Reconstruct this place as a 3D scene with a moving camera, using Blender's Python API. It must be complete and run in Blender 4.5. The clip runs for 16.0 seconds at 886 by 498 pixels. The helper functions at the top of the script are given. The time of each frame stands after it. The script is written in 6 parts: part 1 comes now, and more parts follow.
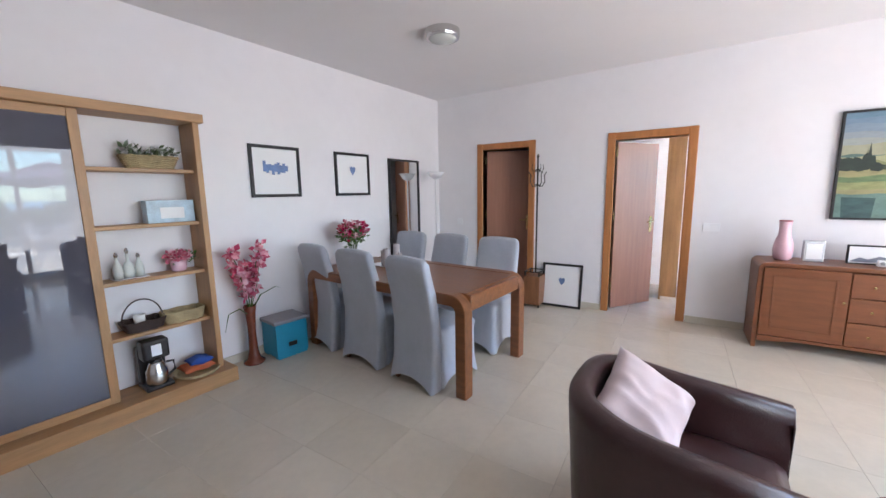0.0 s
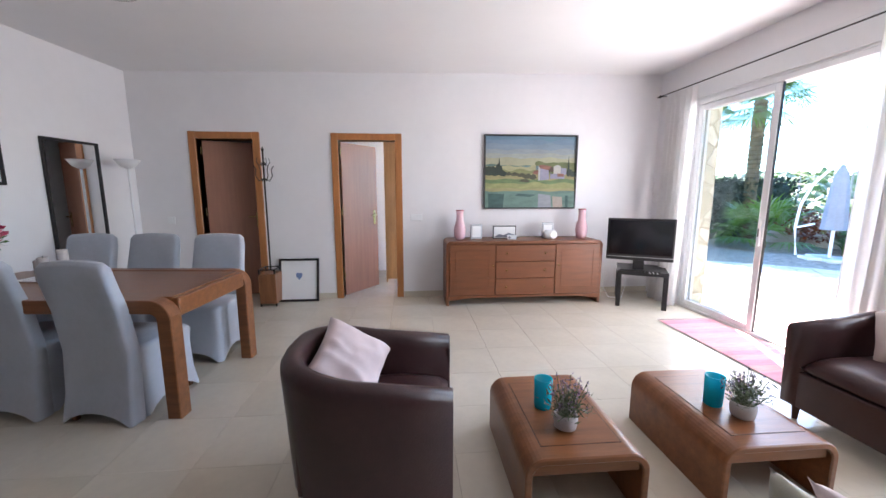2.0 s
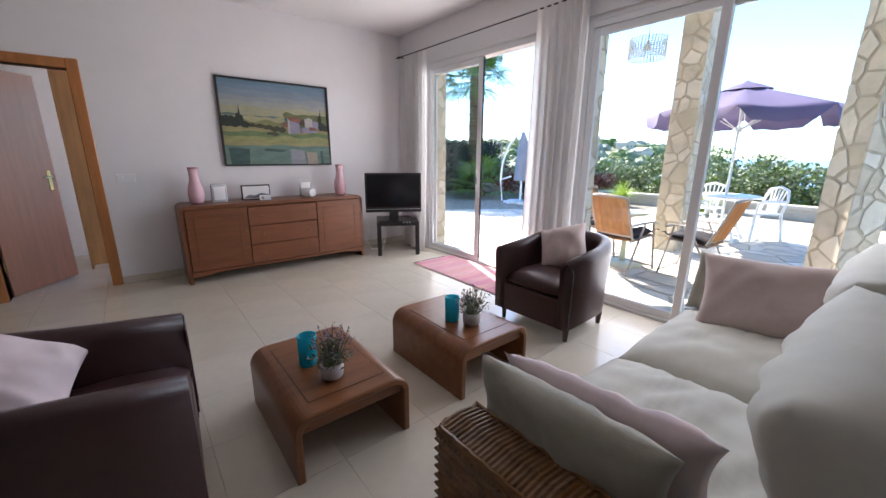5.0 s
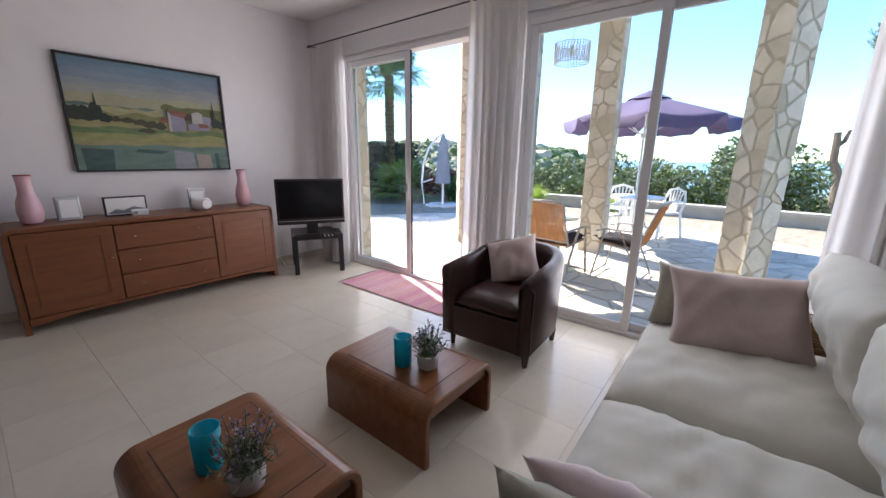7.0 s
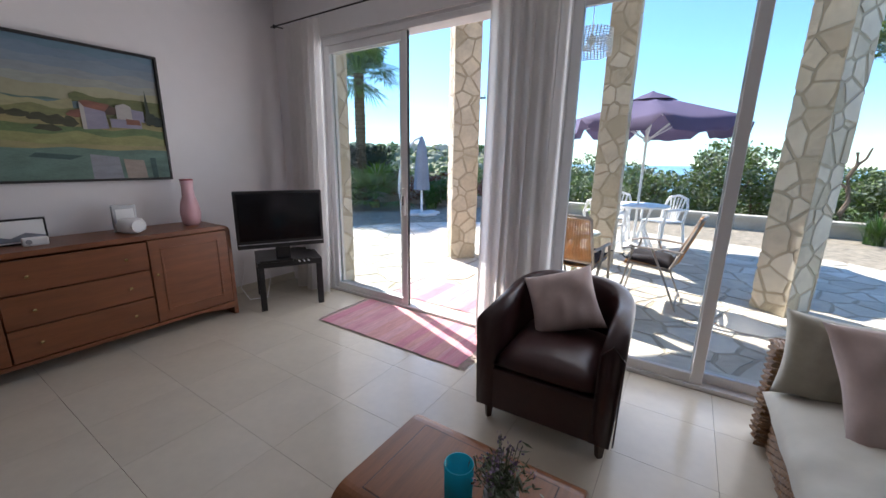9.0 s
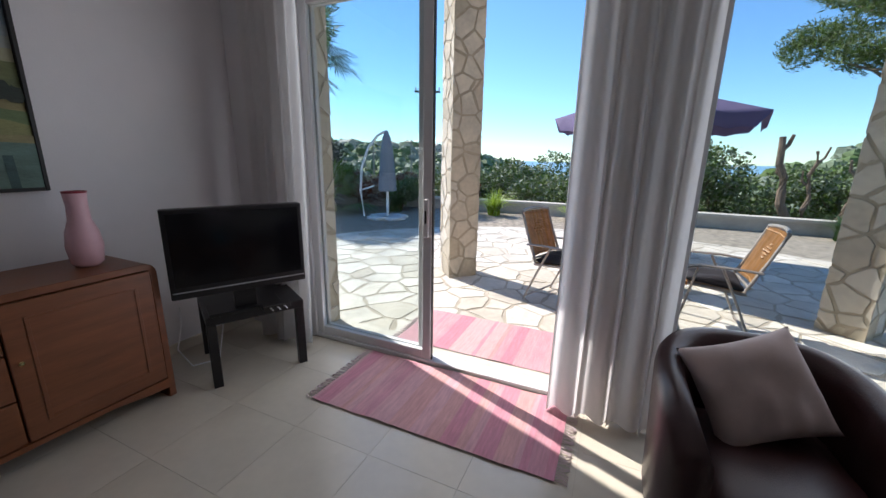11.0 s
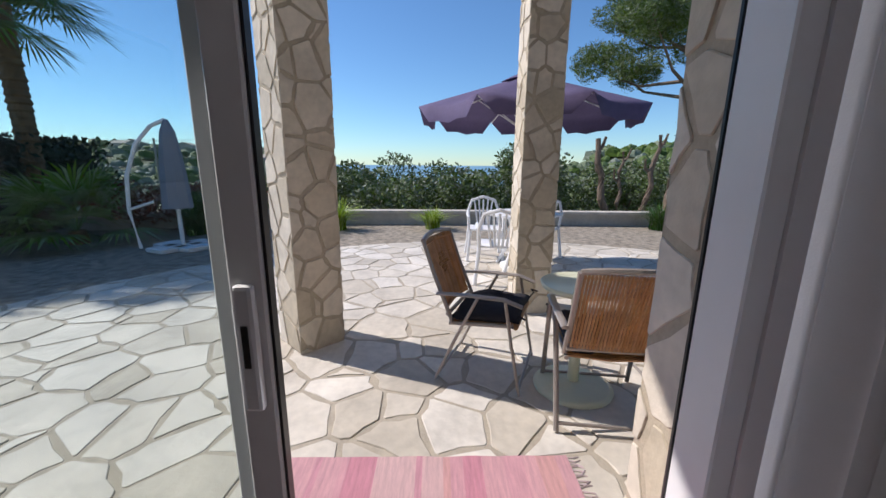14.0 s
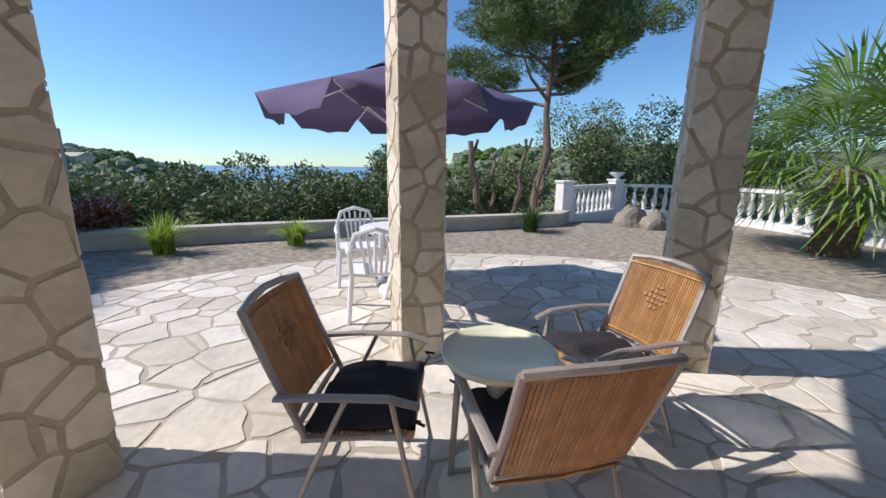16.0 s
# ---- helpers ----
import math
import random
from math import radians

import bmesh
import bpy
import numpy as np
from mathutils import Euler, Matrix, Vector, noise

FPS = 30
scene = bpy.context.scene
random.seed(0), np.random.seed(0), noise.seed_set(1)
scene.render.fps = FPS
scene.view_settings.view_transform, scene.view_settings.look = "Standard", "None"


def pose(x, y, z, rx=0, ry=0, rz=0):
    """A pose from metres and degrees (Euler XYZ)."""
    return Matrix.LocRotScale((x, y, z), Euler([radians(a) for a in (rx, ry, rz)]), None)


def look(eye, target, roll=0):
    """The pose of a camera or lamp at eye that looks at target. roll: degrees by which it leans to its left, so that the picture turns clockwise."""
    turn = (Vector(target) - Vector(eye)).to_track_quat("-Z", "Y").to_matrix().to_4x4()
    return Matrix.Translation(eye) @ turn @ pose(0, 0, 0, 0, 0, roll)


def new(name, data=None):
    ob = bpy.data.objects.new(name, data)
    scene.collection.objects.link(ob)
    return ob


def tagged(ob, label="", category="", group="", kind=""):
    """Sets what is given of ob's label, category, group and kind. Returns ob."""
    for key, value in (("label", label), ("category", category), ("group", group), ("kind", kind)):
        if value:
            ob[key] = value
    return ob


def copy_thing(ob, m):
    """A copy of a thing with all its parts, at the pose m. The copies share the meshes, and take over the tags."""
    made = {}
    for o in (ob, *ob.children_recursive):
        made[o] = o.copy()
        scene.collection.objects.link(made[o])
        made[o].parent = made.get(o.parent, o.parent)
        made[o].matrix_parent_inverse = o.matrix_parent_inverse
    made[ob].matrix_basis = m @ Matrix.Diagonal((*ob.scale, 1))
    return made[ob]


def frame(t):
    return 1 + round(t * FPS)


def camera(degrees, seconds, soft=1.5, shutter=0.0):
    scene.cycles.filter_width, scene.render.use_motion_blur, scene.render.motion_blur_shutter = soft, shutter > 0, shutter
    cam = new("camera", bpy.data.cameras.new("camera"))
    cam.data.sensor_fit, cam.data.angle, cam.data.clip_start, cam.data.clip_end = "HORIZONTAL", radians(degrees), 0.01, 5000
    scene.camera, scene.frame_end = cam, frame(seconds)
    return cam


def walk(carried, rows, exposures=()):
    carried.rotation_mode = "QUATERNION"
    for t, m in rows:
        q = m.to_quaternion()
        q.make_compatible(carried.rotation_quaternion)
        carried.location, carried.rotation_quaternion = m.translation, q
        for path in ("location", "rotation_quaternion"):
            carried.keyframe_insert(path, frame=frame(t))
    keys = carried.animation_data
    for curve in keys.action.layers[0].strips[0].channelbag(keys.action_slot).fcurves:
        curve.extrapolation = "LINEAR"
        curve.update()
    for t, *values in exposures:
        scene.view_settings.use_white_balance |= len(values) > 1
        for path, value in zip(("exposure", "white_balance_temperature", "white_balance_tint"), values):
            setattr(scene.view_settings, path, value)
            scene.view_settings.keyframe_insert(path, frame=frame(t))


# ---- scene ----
cam = camera(99.2, 16.0)
PATH = [
    (0, (0.269, 0.555, 1.473), (-0.776, 2.234, 1.174), -0.9),
    (0.5, (0.341, 0.533, 1.452), (-0.461, 2.341, 1.155), -0.7),
    (1, (0.403, 0.519, 1.429), (-0.087, 2.435, 1.133), -0.5),
    (1.5, (0.463, 0.495, 1.411), (0.3, 2.466, 1.113), -0.2),
    (2, (0.509, 0.458, 1.4), (0.677, 2.428, 1.097), -0.0),
    (2.5, (0.527, 0.438, 1.376), (1.028, 2.348, 1.059), 0.1),
    (3, (0.524, 0.409, 1.353), (1.305, 2.217, 0.999), 0.2),
    (3.5, (0.542, 0.388, 1.329), (1.496, 2.101, 0.932), 0.2),
    (4, (0.57, 0.397, 1.316), (1.627, 2.035, 0.868), 0.3),
    (6.5, (0.737, 0.785, 1.337), (2.197, 2.064, 0.859), 0.6),
    (7, (0.809, 0.927, 1.346), (2.341, 2.12, 0.867), 0.8),
    (7.5, (0.938, 1.096, 1.363), (2.522, 2.222, 0.89), 0.9),
    (8, (1.037, 1.261, 1.37), (2.646, 2.35, 0.896), 0.9),
    (8.5, (1.114, 1.458, 1.375), (2.735, 2.532, 0.906), 1.0),
    (9, (1.212, 1.676, 1.364), (2.85, 2.728, 0.904), 0.9),
    (11.5, (1.916, 2.96, 1.375), (3.742, 3.626, 0.903), 0.7),
    (12, (2.126, 3.149, 1.387), (4.001, 3.66, 0.916), 0.3),
    (12.5, (2.428, 3.267, 1.373), (4.337, 3.633, 0.903), 0.8),
    (13, (2.678, 3.366, 1.355), (4.608, 3.631, 0.903), 0.6),
    (13.5, (2.934, 3.428, 1.329), (4.878, 3.561, 0.88), 0.5),
    (14, (3.2, 3.439, 1.323), (5.15, 3.399, 0.881), 0.5),
    (14.5, (3.439, 3.45, 1.338), (5.379, 3.255, 0.893), 0.3),
    (15, (3.647, 3.449, 1.347), (5.563, 3.075, 0.911), 0.5),
    (15.5, (3.833, 3.403, 1.351), (5.703, 2.842, 0.917), 0.4),
    (16, (4.034, 3.277, 1.369), (5.871, 2.615, 0.937), 0.6),
]
EXPOSURES = [(0, 3.6, 6250, 14), (2, 3.25, 6250, 14), (3.5, 2.72, 6350, 15), (7, 1.9, 6500, 17), (9, 1.45, 6350, 15), (11.5, 0.6, 6150, 13), (14, 0.08, 6200, 16), (16, 0.18, 6250, 15)]
walk(cam, [(t, look(eye, target, roll)) for t, eye, target, roll in PATH], EXPOSURES)

# ---- world, sun, sky light, exposure ----
SUN_AZ, SUN_EL = radians(22), radians(44)
world = bpy.data.worlds.new("sky")
scene.world = world
world.use_nodes = True
wn = world.node_tree
bg = wn.nodes["Background"]
sky = wn.nodes.new("ShaderNodeTexSky")
sky.sky_type, sky.sun_disc, sky.sun_elevation, sky.sun_rotation = "NISHITA", False, SUN_EL, SUN_AZ
sky.air_density, sky.dust_density, sky.ozone_density = 1.0, 0.0, 2.5
tone = wn.nodes.new("ShaderNodeMix")
tone.data_type, tone.blend_type = "RGBA", "MULTIPLY"
tone.inputs[0].default_value = 1.0
tone.inputs[7].default_value = (0.72, 0.98, 1.14, 1)
wn.links.new(sky.outputs[0], tone.inputs[6])
wn.links.new(tone.outputs[2], bg.inputs[0])
bg.inputs[1].default_value = 0.11
sun = new("sun", bpy.data.lights.new("sun", "SUN"))
sun.data.energy, sun.data.angle, sun.data.color = 4.6, radians(0.6), (1.0, 0.93, 0.83)
sun.matrix_world = look((30 * math.sin(SUN_AZ), 30 * math.cos(SUN_AZ), 30 * math.tan(SUN_EL)), (0, 0, 0))


def window_light(name, y0, y1, watts):
    """Sky light entering through a window's opening."""
    ob = new(name, bpy.data.lights.new(name, "AREA"))
    ob.data.shape, ob.data.size, ob.data.size_y = "RECTANGLE", y1 - y0, 2.2
    ob.data.energy, ob.data.color = watts, (0.93, 0.96, 1.0)
    ob.matrix_world = look((3.80, (y0 + y1) / 2, 1.25), (0, (y0 + y1) / 2, 1.1))
    return ob


window_light("sky_light_1", 2.95, 4.7, 6.5)
window_light("sky_light_2", 0.45, 2.4, 8.5)

# ---- materials ----
def mat(name, col, rough=0.6, var=0.12, scale=6.0, bump=0.0, bscale=60.0, metal=0.0, spec=0.5, rand=0.0, stretch=None, trans=0.0, sheen=0.0, island=False, col2=None):
    m = bpy.data.materials.new(name)
    m.use_nodes = True
    nt = m.node_tree
    N, L = nt.nodes, nt.links
    p = N["Principled BSDF"]
    p.inputs["Roughness"].default_value, p.inputs["Metallic"].default_value = rough, metal
    p.inputs["Specular IOR Level"].default_value = spec
    if sheen:
        p.inputs["Sheen Weight"].default_value = sheen
    tc = N.new("ShaderNodeTexCoord")
    mp = N.new("ShaderNodeMapping")
    L.new(tc.outputs["Object"], mp.inputs[0])
    if stretch:
        mp.inputs["Scale"].default_value = stretch
    n1 = N.new("ShaderNodeTexNoise")
    n1.inputs["Scale"].default_value, n1.inputs["Detail"].default_value = scale, 6
    n2 = N.new("ShaderNodeTexNoise")
    n2.inputs["Scale"].default_value, n2.inputs["Detail"].default_value = scale * 7, 4
    L.new(mp.outputs[0], n1.inputs[0])
    L.new(mp.outputs[0], n2.inputs[0])
    add = N.new("ShaderNodeMath")
    add.operation = "MULTIPLY_ADD"
    L.new(n2.outputs[0], add.inputs[0])
    add.inputs[1].default_value = 0.45
    L.new(n1.outputs[0], add.inputs[2])
    ramp = N.new("ShaderNodeValToRGB")
    lo = tuple(c * (1 - var) for c in col)
    hi = tuple(min(1, c * (1 + var)) for c in (col2 or col))
    ramp.color_ramp.elements[0].position, ramp.color_ramp.elements[1].position = 0.45, 1.0
    ramp.color_ramp.elements[0].color, ramp.color_ramp.elements[1].color = (*lo, 1), (*hi, 1)
    L.new(add.outputs[0], ramp.inputs[0])
    out = ramp.outputs[0]
    if rand:
        hs = N.new("ShaderNodeHueSaturation")
        if island:
            src = N.new("ShaderNodeNewGeometry").outputs["Random Per Island"]
        else:
            src = N.new("ShaderNodeObjectInfo").outputs["Random"]
        mr = N.new("ShaderNodeMapRange")
        mr.inputs[3].default_value, mr.inputs[4].default_value = 1 - rand, 1 + rand
        L.new(src, mr.inputs[0])
        L.new(mr.outputs[0], hs.inputs["Value"])
        mr2 = N.new("ShaderNodeMapRange")
        mr2.inputs[3].default_value, mr2.inputs[4].default_value = 1 + rand * 1.5, 1 - rand * 1.5
        L.new(src, mr2.inputs[0])
        L.new(mr2.outputs[0], hs.inputs["Saturation"])
        L.new(out, hs.inputs["Color"])
        out = hs.outputs[0]
    L.new(out, p.inputs["Base Color"])
    rm = N.new("ShaderNodeMapRange")
    rm.inputs[3].default_value, rm.inputs[4].default_value = max(0.001, rough * 0.85), min(1, rough * 1.15)
    L.new(n1.outputs[0], rm.inputs[0])
    L.new(rm.outputs[0], p.inputs["Roughness"])
    if bump:
        n3 = N.new("ShaderNodeTexNoise")
        n3.inputs["Scale"].default_value, n3.inputs["Detail"].default_value = bscale, 5
        L.new(mp.outputs[0], n3.inputs[0])
        b = N.new("ShaderNodeBump")
        b.inputs["Strength"].default_value, b.inputs["Distance"].default_value = bump, 0.01
        L.new(n3.outputs[0], b.inputs["Height"])
        L.new(b.outputs[0], p.inputs["Normal"])
    if trans:
        tr = N.new("ShaderNodeBsdfTranslucent")
        L.new(out, tr.inputs[0])
        mx = N.new("ShaderNodeMixShader")
        mx.inputs[0].default_value = trans
        L.new(p.outputs[0], mx.inputs[1])
        L.new(tr.outputs[0], mx.inputs[2])
        L.new(mx.outputs[0], N["Material Output"].inputs[0])
    return m


def glass_mat(name, tint, gloss=0.08, rough=0.0):
    m = bpy.data.materials.new(name)
    m.use_nodes = True
    N, L = m.node_tree.nodes, m.node_tree.links
    N.remove(N["Principled BSDF"])
    t = N.new("ShaderNodeBsdfTransparent")
    t.inputs[0].default_value = (*tint, 1)
    g = N.new("ShaderNodeBsdfGlossy")
    g.inputs["Roughness"].default_value = rough
    lw = N.new("ShaderNodeLayerWeight")
    pw = N.new("ShaderNodeMath")
    pw.operation = "POWER"
    pw.inputs[1].default_value = 4.0
    L.new(lw.outputs["Facing"], pw.inputs[0])
    f = N.new("ShaderNodeMapRange")
    f.inputs[3].default_value, f.inputs[4].default_value = 0.025, 0.35
    L.new(pw.outputs[0], f.inputs[0])
    mx = N.new("ShaderNodeMixShader")
    L.new(f.outputs[0], mx.inputs[0])
    L.new(t.outputs[0], mx.inputs[1])
    L.new(g.outputs[0], mx.inputs[2])
    L.new(mx.outputs[0], N["Material Output"].inputs[0])
    return m


M_WALL = mat("white_plaster", (0.80, 0.78, 0.79), 0.75, 0.03, 1.5, 0.06, 90)
M_CEIL = mat("ceiling_paint", (0.80, 0.78, 0.78), 0.85, 0.02, 1.0)
M_TILE = mat("cream_marble_tile", (0.60, 0.545, 0.45), 0.17, 0.07, 3.0, 0.01, 8, rand=0.025, spec=0.45)
M_GROUT = mat("tile_grout", (0.46, 0.40, 0.32), 0.8, 0.1, 20)
M_OAK = mat("light_oak", (0.42, 0.235, 0.105), 0.45, 0.22, 3.0, 0.08, 40, stretch=(6, 6, 0.6))
M_OAKH = mat("light_oak_boards", (0.42, 0.235, 0.105), 0.45, 0.22, 3.0, 0.08, 40, stretch=(6, 0.6, 6))
M_SAPELE = mat("door_frame_wood", (0.42, 0.17, 0.055), 0.4, 0.2, 3.0, 0.06, 40, stretch=(7, 7, 0.6))
M_DOOR = mat("reddish_door_veneer", (0.36, 0.175, 0.115), 0.35, 0.12, 3.0, 0.04, 40, stretch=(8, 8, 0.5))
M_WALNUT = mat("brown_hardwood", (0.21, 0.078, 0.028), 0.30, 0.28, 3.0, 0.06, 40, stretch=(0.7, 8, 8))
M_WALNUTZ = mat("brown_hardwood_upright", (0.235, 0.098, 0.042), 0.32, 0.28, 3.0, 0.06, 40, stretch=(8, 8, 0.7))
M_SIDE = mat("sideboard_wood", (0.19, 0.066, 0.026), 0.36, 0.22, 3.0, 0.05, 40, stretch=(0.8, 8, 8))
M_SLIP = mat("grey_blue_slipcover", (0.43, 0.46, 0.52), 0.9, 0.08, 5.0, 0.25, 220, sheen=0.3)
M_DARKWOOD = mat("dark_stained_wood", (0.05, 0.022, 0.014), 0.4, 0.25, 4.0)
M_LEATHER = mat("dark_brown_leather", (0.040, 0.015, 0.015), 0.32, 0.25, 4.0, 0.12, 160)
M_PINK = mat("pale_pink_cotton", (0.66, 0.54, 0.545), 0.9, 0.07, 5.0, 0.08, 300, sheen=0.2)
M_TAUPE = mat("pink_beige_linen", (0.50, 0.40, 0.37), 0.9, 0.1, 5.0, 0.1, 300, sheen=0.2)
M_OLIVE = mat("olive_grey_velvet", (0.36, 0.34, 0.27), 0.8, 0.15, 5.0, 0.1, 250, sheen=0.4)
M_SOFA = mat("cream_canvas", (0.56, 0.545, 0.48), 0.9, 0.08, 3.0, 0.06, 260, sheen=0.2)
M_RATTAN = mat("woven_rattan", (0.20, 0.105, 0.045), 0.5, 0.5, 22.0, 0.25, 90, rand=0.10, island=True)
M_CURTAIN = mat("sheer_white_curtain", (0.80, 0.78, 0.77), 0.9, 0.04, 4.0, 0.1, 300, trans=0.45)
M_WHITE = mat("white_lacquer", (0.78, 0.78, 0.79), 0.35, 0.03, 3.0)
M_PLASTIC = mat("white_plastic", (0.82, 0.82, 0.83), 0.4, 0.03, 3.0)
M_BLACK = mat("black_lacquer", (0.012, 0.011, 0.012), 0.35, 0.3, 6.0)
M_SCREEN = mat("black_screen", (0.006, 0.006, 0.008), 0.12, 0.1, 2.0)
M_IRON = mat("black_iron", (0.015, 0.014, 0.014), 0.5, 0.3, 20.0, 0.1, 80)
M_CHROME = mat("brushed_metal", (0.62, 0.61, 0.60), 0.25, 0.05, 10.0, metal=1.0)
M_BRASS = mat("brass", (0.60, 0.46, 0.22), 0.25, 0.08, 10.0, metal=1.0)
M_ALU = mat("taupe_aluminium", (0.36, 0.32, 0.29), 0.42, 0.1, 10.0, metal=0.35)
M_CYAN = mat("turquoise_glass", (0.01, 0.52, 0.64), 0.15, 0.1, 4.0, trans=0.55)
M_COOL = mat("turquoise_plastic", (0.02, 0.32, 0.50), 0.4, 0.06, 4.0)
M_GREYLID = mat("grey_plastic", (0.30, 0.30, 0.33), 0.5, 0.06, 4.0)
M_PVASE = mat("pink_ceramic", (0.74, 0.47, 0.53), 0.25, 0.12, 3.0)
M_REDIN = mat("crimson_glaze", (0.32, 0.03, 0.05), 0.3, 0.1, 4.0)
M_BROWNV = mat("brown_glazed_ceramic", (0.16, 0.042, 0.022), 0.22, 0.3, 6.0)
M_POT = mat("grey_clay_pot", (0.50, 0.47, 0.47), 0.8, 0.15, 9.0, 0.1, 60)
M_LAV = mat("grey_green_leaf", (0.13, 0.17, 0.10), 0.7, 0.3, 9.0, rand=0.3, island=True)
M_LAVF = mat("lavender_flower", (0.22, 0.17, 0.26), 0.8, 0.3, 9.0, rand=0.3, island=True)
M_GLAD = mat("pink_petal", (0.72, 0.26, 0.34), 0.6, 0.25, 12.0, rand=0.3, island=True, trans=0.2)
M_RED = mat("magenta_petal", (0.58, 0.13, 0.20), 0.6, 0.3, 12.0, rand=0.35, island=True, trans=0.2)
M_LEAF = mat("green_leaf", (0.075, 0.15, 0.035), 0.5, 0.3, 9.0, rand=0.3, island=True, trans=0.15)
M_PAPER = mat("white_mount_paper", (0.82, 0.82, 0.82), 0.8, 0.02, 6.0)
M_BLUEP = mat("blue_print_ink", (0.16, 0.24, 0.44), 0.8, 0.3, 14.0)
M_BASKET = mat("pale_wicker", (0.40, 0.31, 0.17), 0.7, 0.3, 20.0, 0.2, 90)
M_DBASKET = mat("dark_wicker", (0.055, 0.035, 0.03), 0.6, 0.3, 20.0, 0.2, 90)
M_BLUEC = mat("blue_cloth", (0.03, 0.09, 0.38), 0.9, 0.1, 9.0)
M_ORANGE = mat("rust_cloth", (0.50, 0.13, 0.05), 0.9, 0.2, 9.0)
M_CARTON = mat("pale_blue_carton", (0.45, 0.58, 0.66), 0.5, 0.25, 14.0)
M_GLASSC = glass_mat("clear_glass", (0.97, 0.98, 0.98))
M_PANE = glass_mat("window_glass", (0.94, 0.965, 0.96))
M_OPAL = mat("opal_glass", (0.62, 0.64, 0.60), 0.25, 0.03, 4.0)
M_MIRROR = mat("mirror", (0.85, 0.86, 0.86), 0.02, 0.0, 1.0, metal=1.0)
M_FROST = mat("grey_smoked_glass", (0.085, 0.085, 0.11), 0.003, 0.04, 2.0, spec=0.6)
M_STONE = mat("cream_limestone", (0.62, 0.55, 0.44), 0.8, 0.24, 3.0, 0.5, 22, rand=0.15)
M_PAVE = mat("pale_quartzite", (0.61, 0.56, 0.48), 0.7, 0.24, 2.6, 0.45, 18, rand=0.15)
M_PAVE_FAR = mat("pale_quartzite_joined", (0.61, 0.56, 0.48), 0.7, 0.24, 2.6, 0.45, 18, rand=0.15, island=True)
M_MORTAR = mat("sandy_mortar", (0.45, 0.385, 0.29), 0.9, 0.2, 8.0, 0.4, 60)
M_PMORTAR = mat("grey_pointing", (0.42, 0.37, 0.295), 0.9, 0.2, 8.0, 0.4, 60)
M_GRAVEL = mat("brown_grey_gravel", (0.29, 0.25, 0.195), 0.95, 0.6, 9.0, 1.0, 45)
M_EARTH = mat("scrub_ground", (0.12, 0.13, 0.065), 0.95, 0.5, 0.12, 0.5, 3)
M_RENDER = mat("weathered_render", (0.42, 0.385, 0.33), 0.9, 0.2, 3.0, 0.3, 40)
M_COPING = mat("wall_coping", (0.50, 0.46, 0.40), 0.85, 0.2, 5.0, 0.3, 40)
M_BAL = mat("white_cast_stone", (0.74, 0.73, 0.71), 0.7, 0.08, 6.0, 0.1, 60)
M_PURPLE = mat("faded_purple_canvas", (0.115, 0.09, 0.18), 0.9, 0.15, 3.0, 0.15, 200, trans=0.06)
M_GREYC = mat("grey_canvas", (0.22, 0.24, 0.29), 0.9, 0.15, 3.0, 0.15, 200)
M_CANE = mat("honey_cane", (0.56, 0.32, 0.14), 0.5, 0.25, 14.0, 0.1, 80, rand=0.07, trans=0.3)
M_CUSH = mat("black_cotton", (0.022, 0.020, 0.027), 0.95, 0.3, 6.0, 0.2, 150)
M_CREAMT = mat("pale_yellow_enamel", (0.70, 0.72, 0.55), 0.3, 0.05, 4.0)
M_BARK = mat("grey_bark", (0.17, 0.125, 0.09), 0.95, 0.4, 6.0, 0.8, 25, stretch=(3, 3, 0.7))
M_PALMB = mat("palm_fibre", (0.15, 0.095, 0.05), 0.95, 0.4, 9.0, 0.8, 30)
M_PINE = mat("pine_needles", (0.13, 0.19, 0.05), 0.7, 0.3, 2.0, rand=0.4, island=True, trans=0.15)
M_SHRUB = mat("olive_shrub_leaf", (0.13, 0.18, 0.07), 0.7, 0.35, 1.0, rand=0.45, island=True, trans=0.12)
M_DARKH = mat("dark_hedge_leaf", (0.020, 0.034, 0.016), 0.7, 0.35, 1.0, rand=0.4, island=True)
M_LIME = mat("lime_grass_leaf", (0.34, 0.46, 0.06), 0.55, 0.3, 6.0, rand=0.3, island=True, trans=0.25)
M_REDSH = mat("red_tinged_leaf", (0.22, 0.075, 0.045), 0.7, 0.4, 3.0, rand=0.5, island=True, trans=0.15)
M_FROND = mat("fan_palm_leaf", (0.15, 0.25, 0.06), 0.45, 0.25, 6.0, rand=0.3, island=True, trans=0.2)
M_POLE = mat("weathered_timber", (0.12, 0.10, 0.085), 0.9, 0.3, 6.0)
M_HOUSE = mat("pale_house_render", (0.52, 0.46, 0.40), 0.9, 0.1, 0.5)
M_ROCK = mat("grey_boulder", (0.25, 0.22, 0.18), 0.9, 0.3, 3.0, 0.7, 12)
M_SEA = mat("sea_water", (0.16, 0.30, 0.40), 0.35, 0.1, 0.002, spec=0.3)
M_WBLIND = mat("shutter_box_white", (0.76, 0.76, 0.77), 0.5, 0.03, 2.0)
M_SILVER = mat("silver_plastic", (0.45, 0.46, 0.48), 0.35, 0.1, 9.0, metal=0.4)


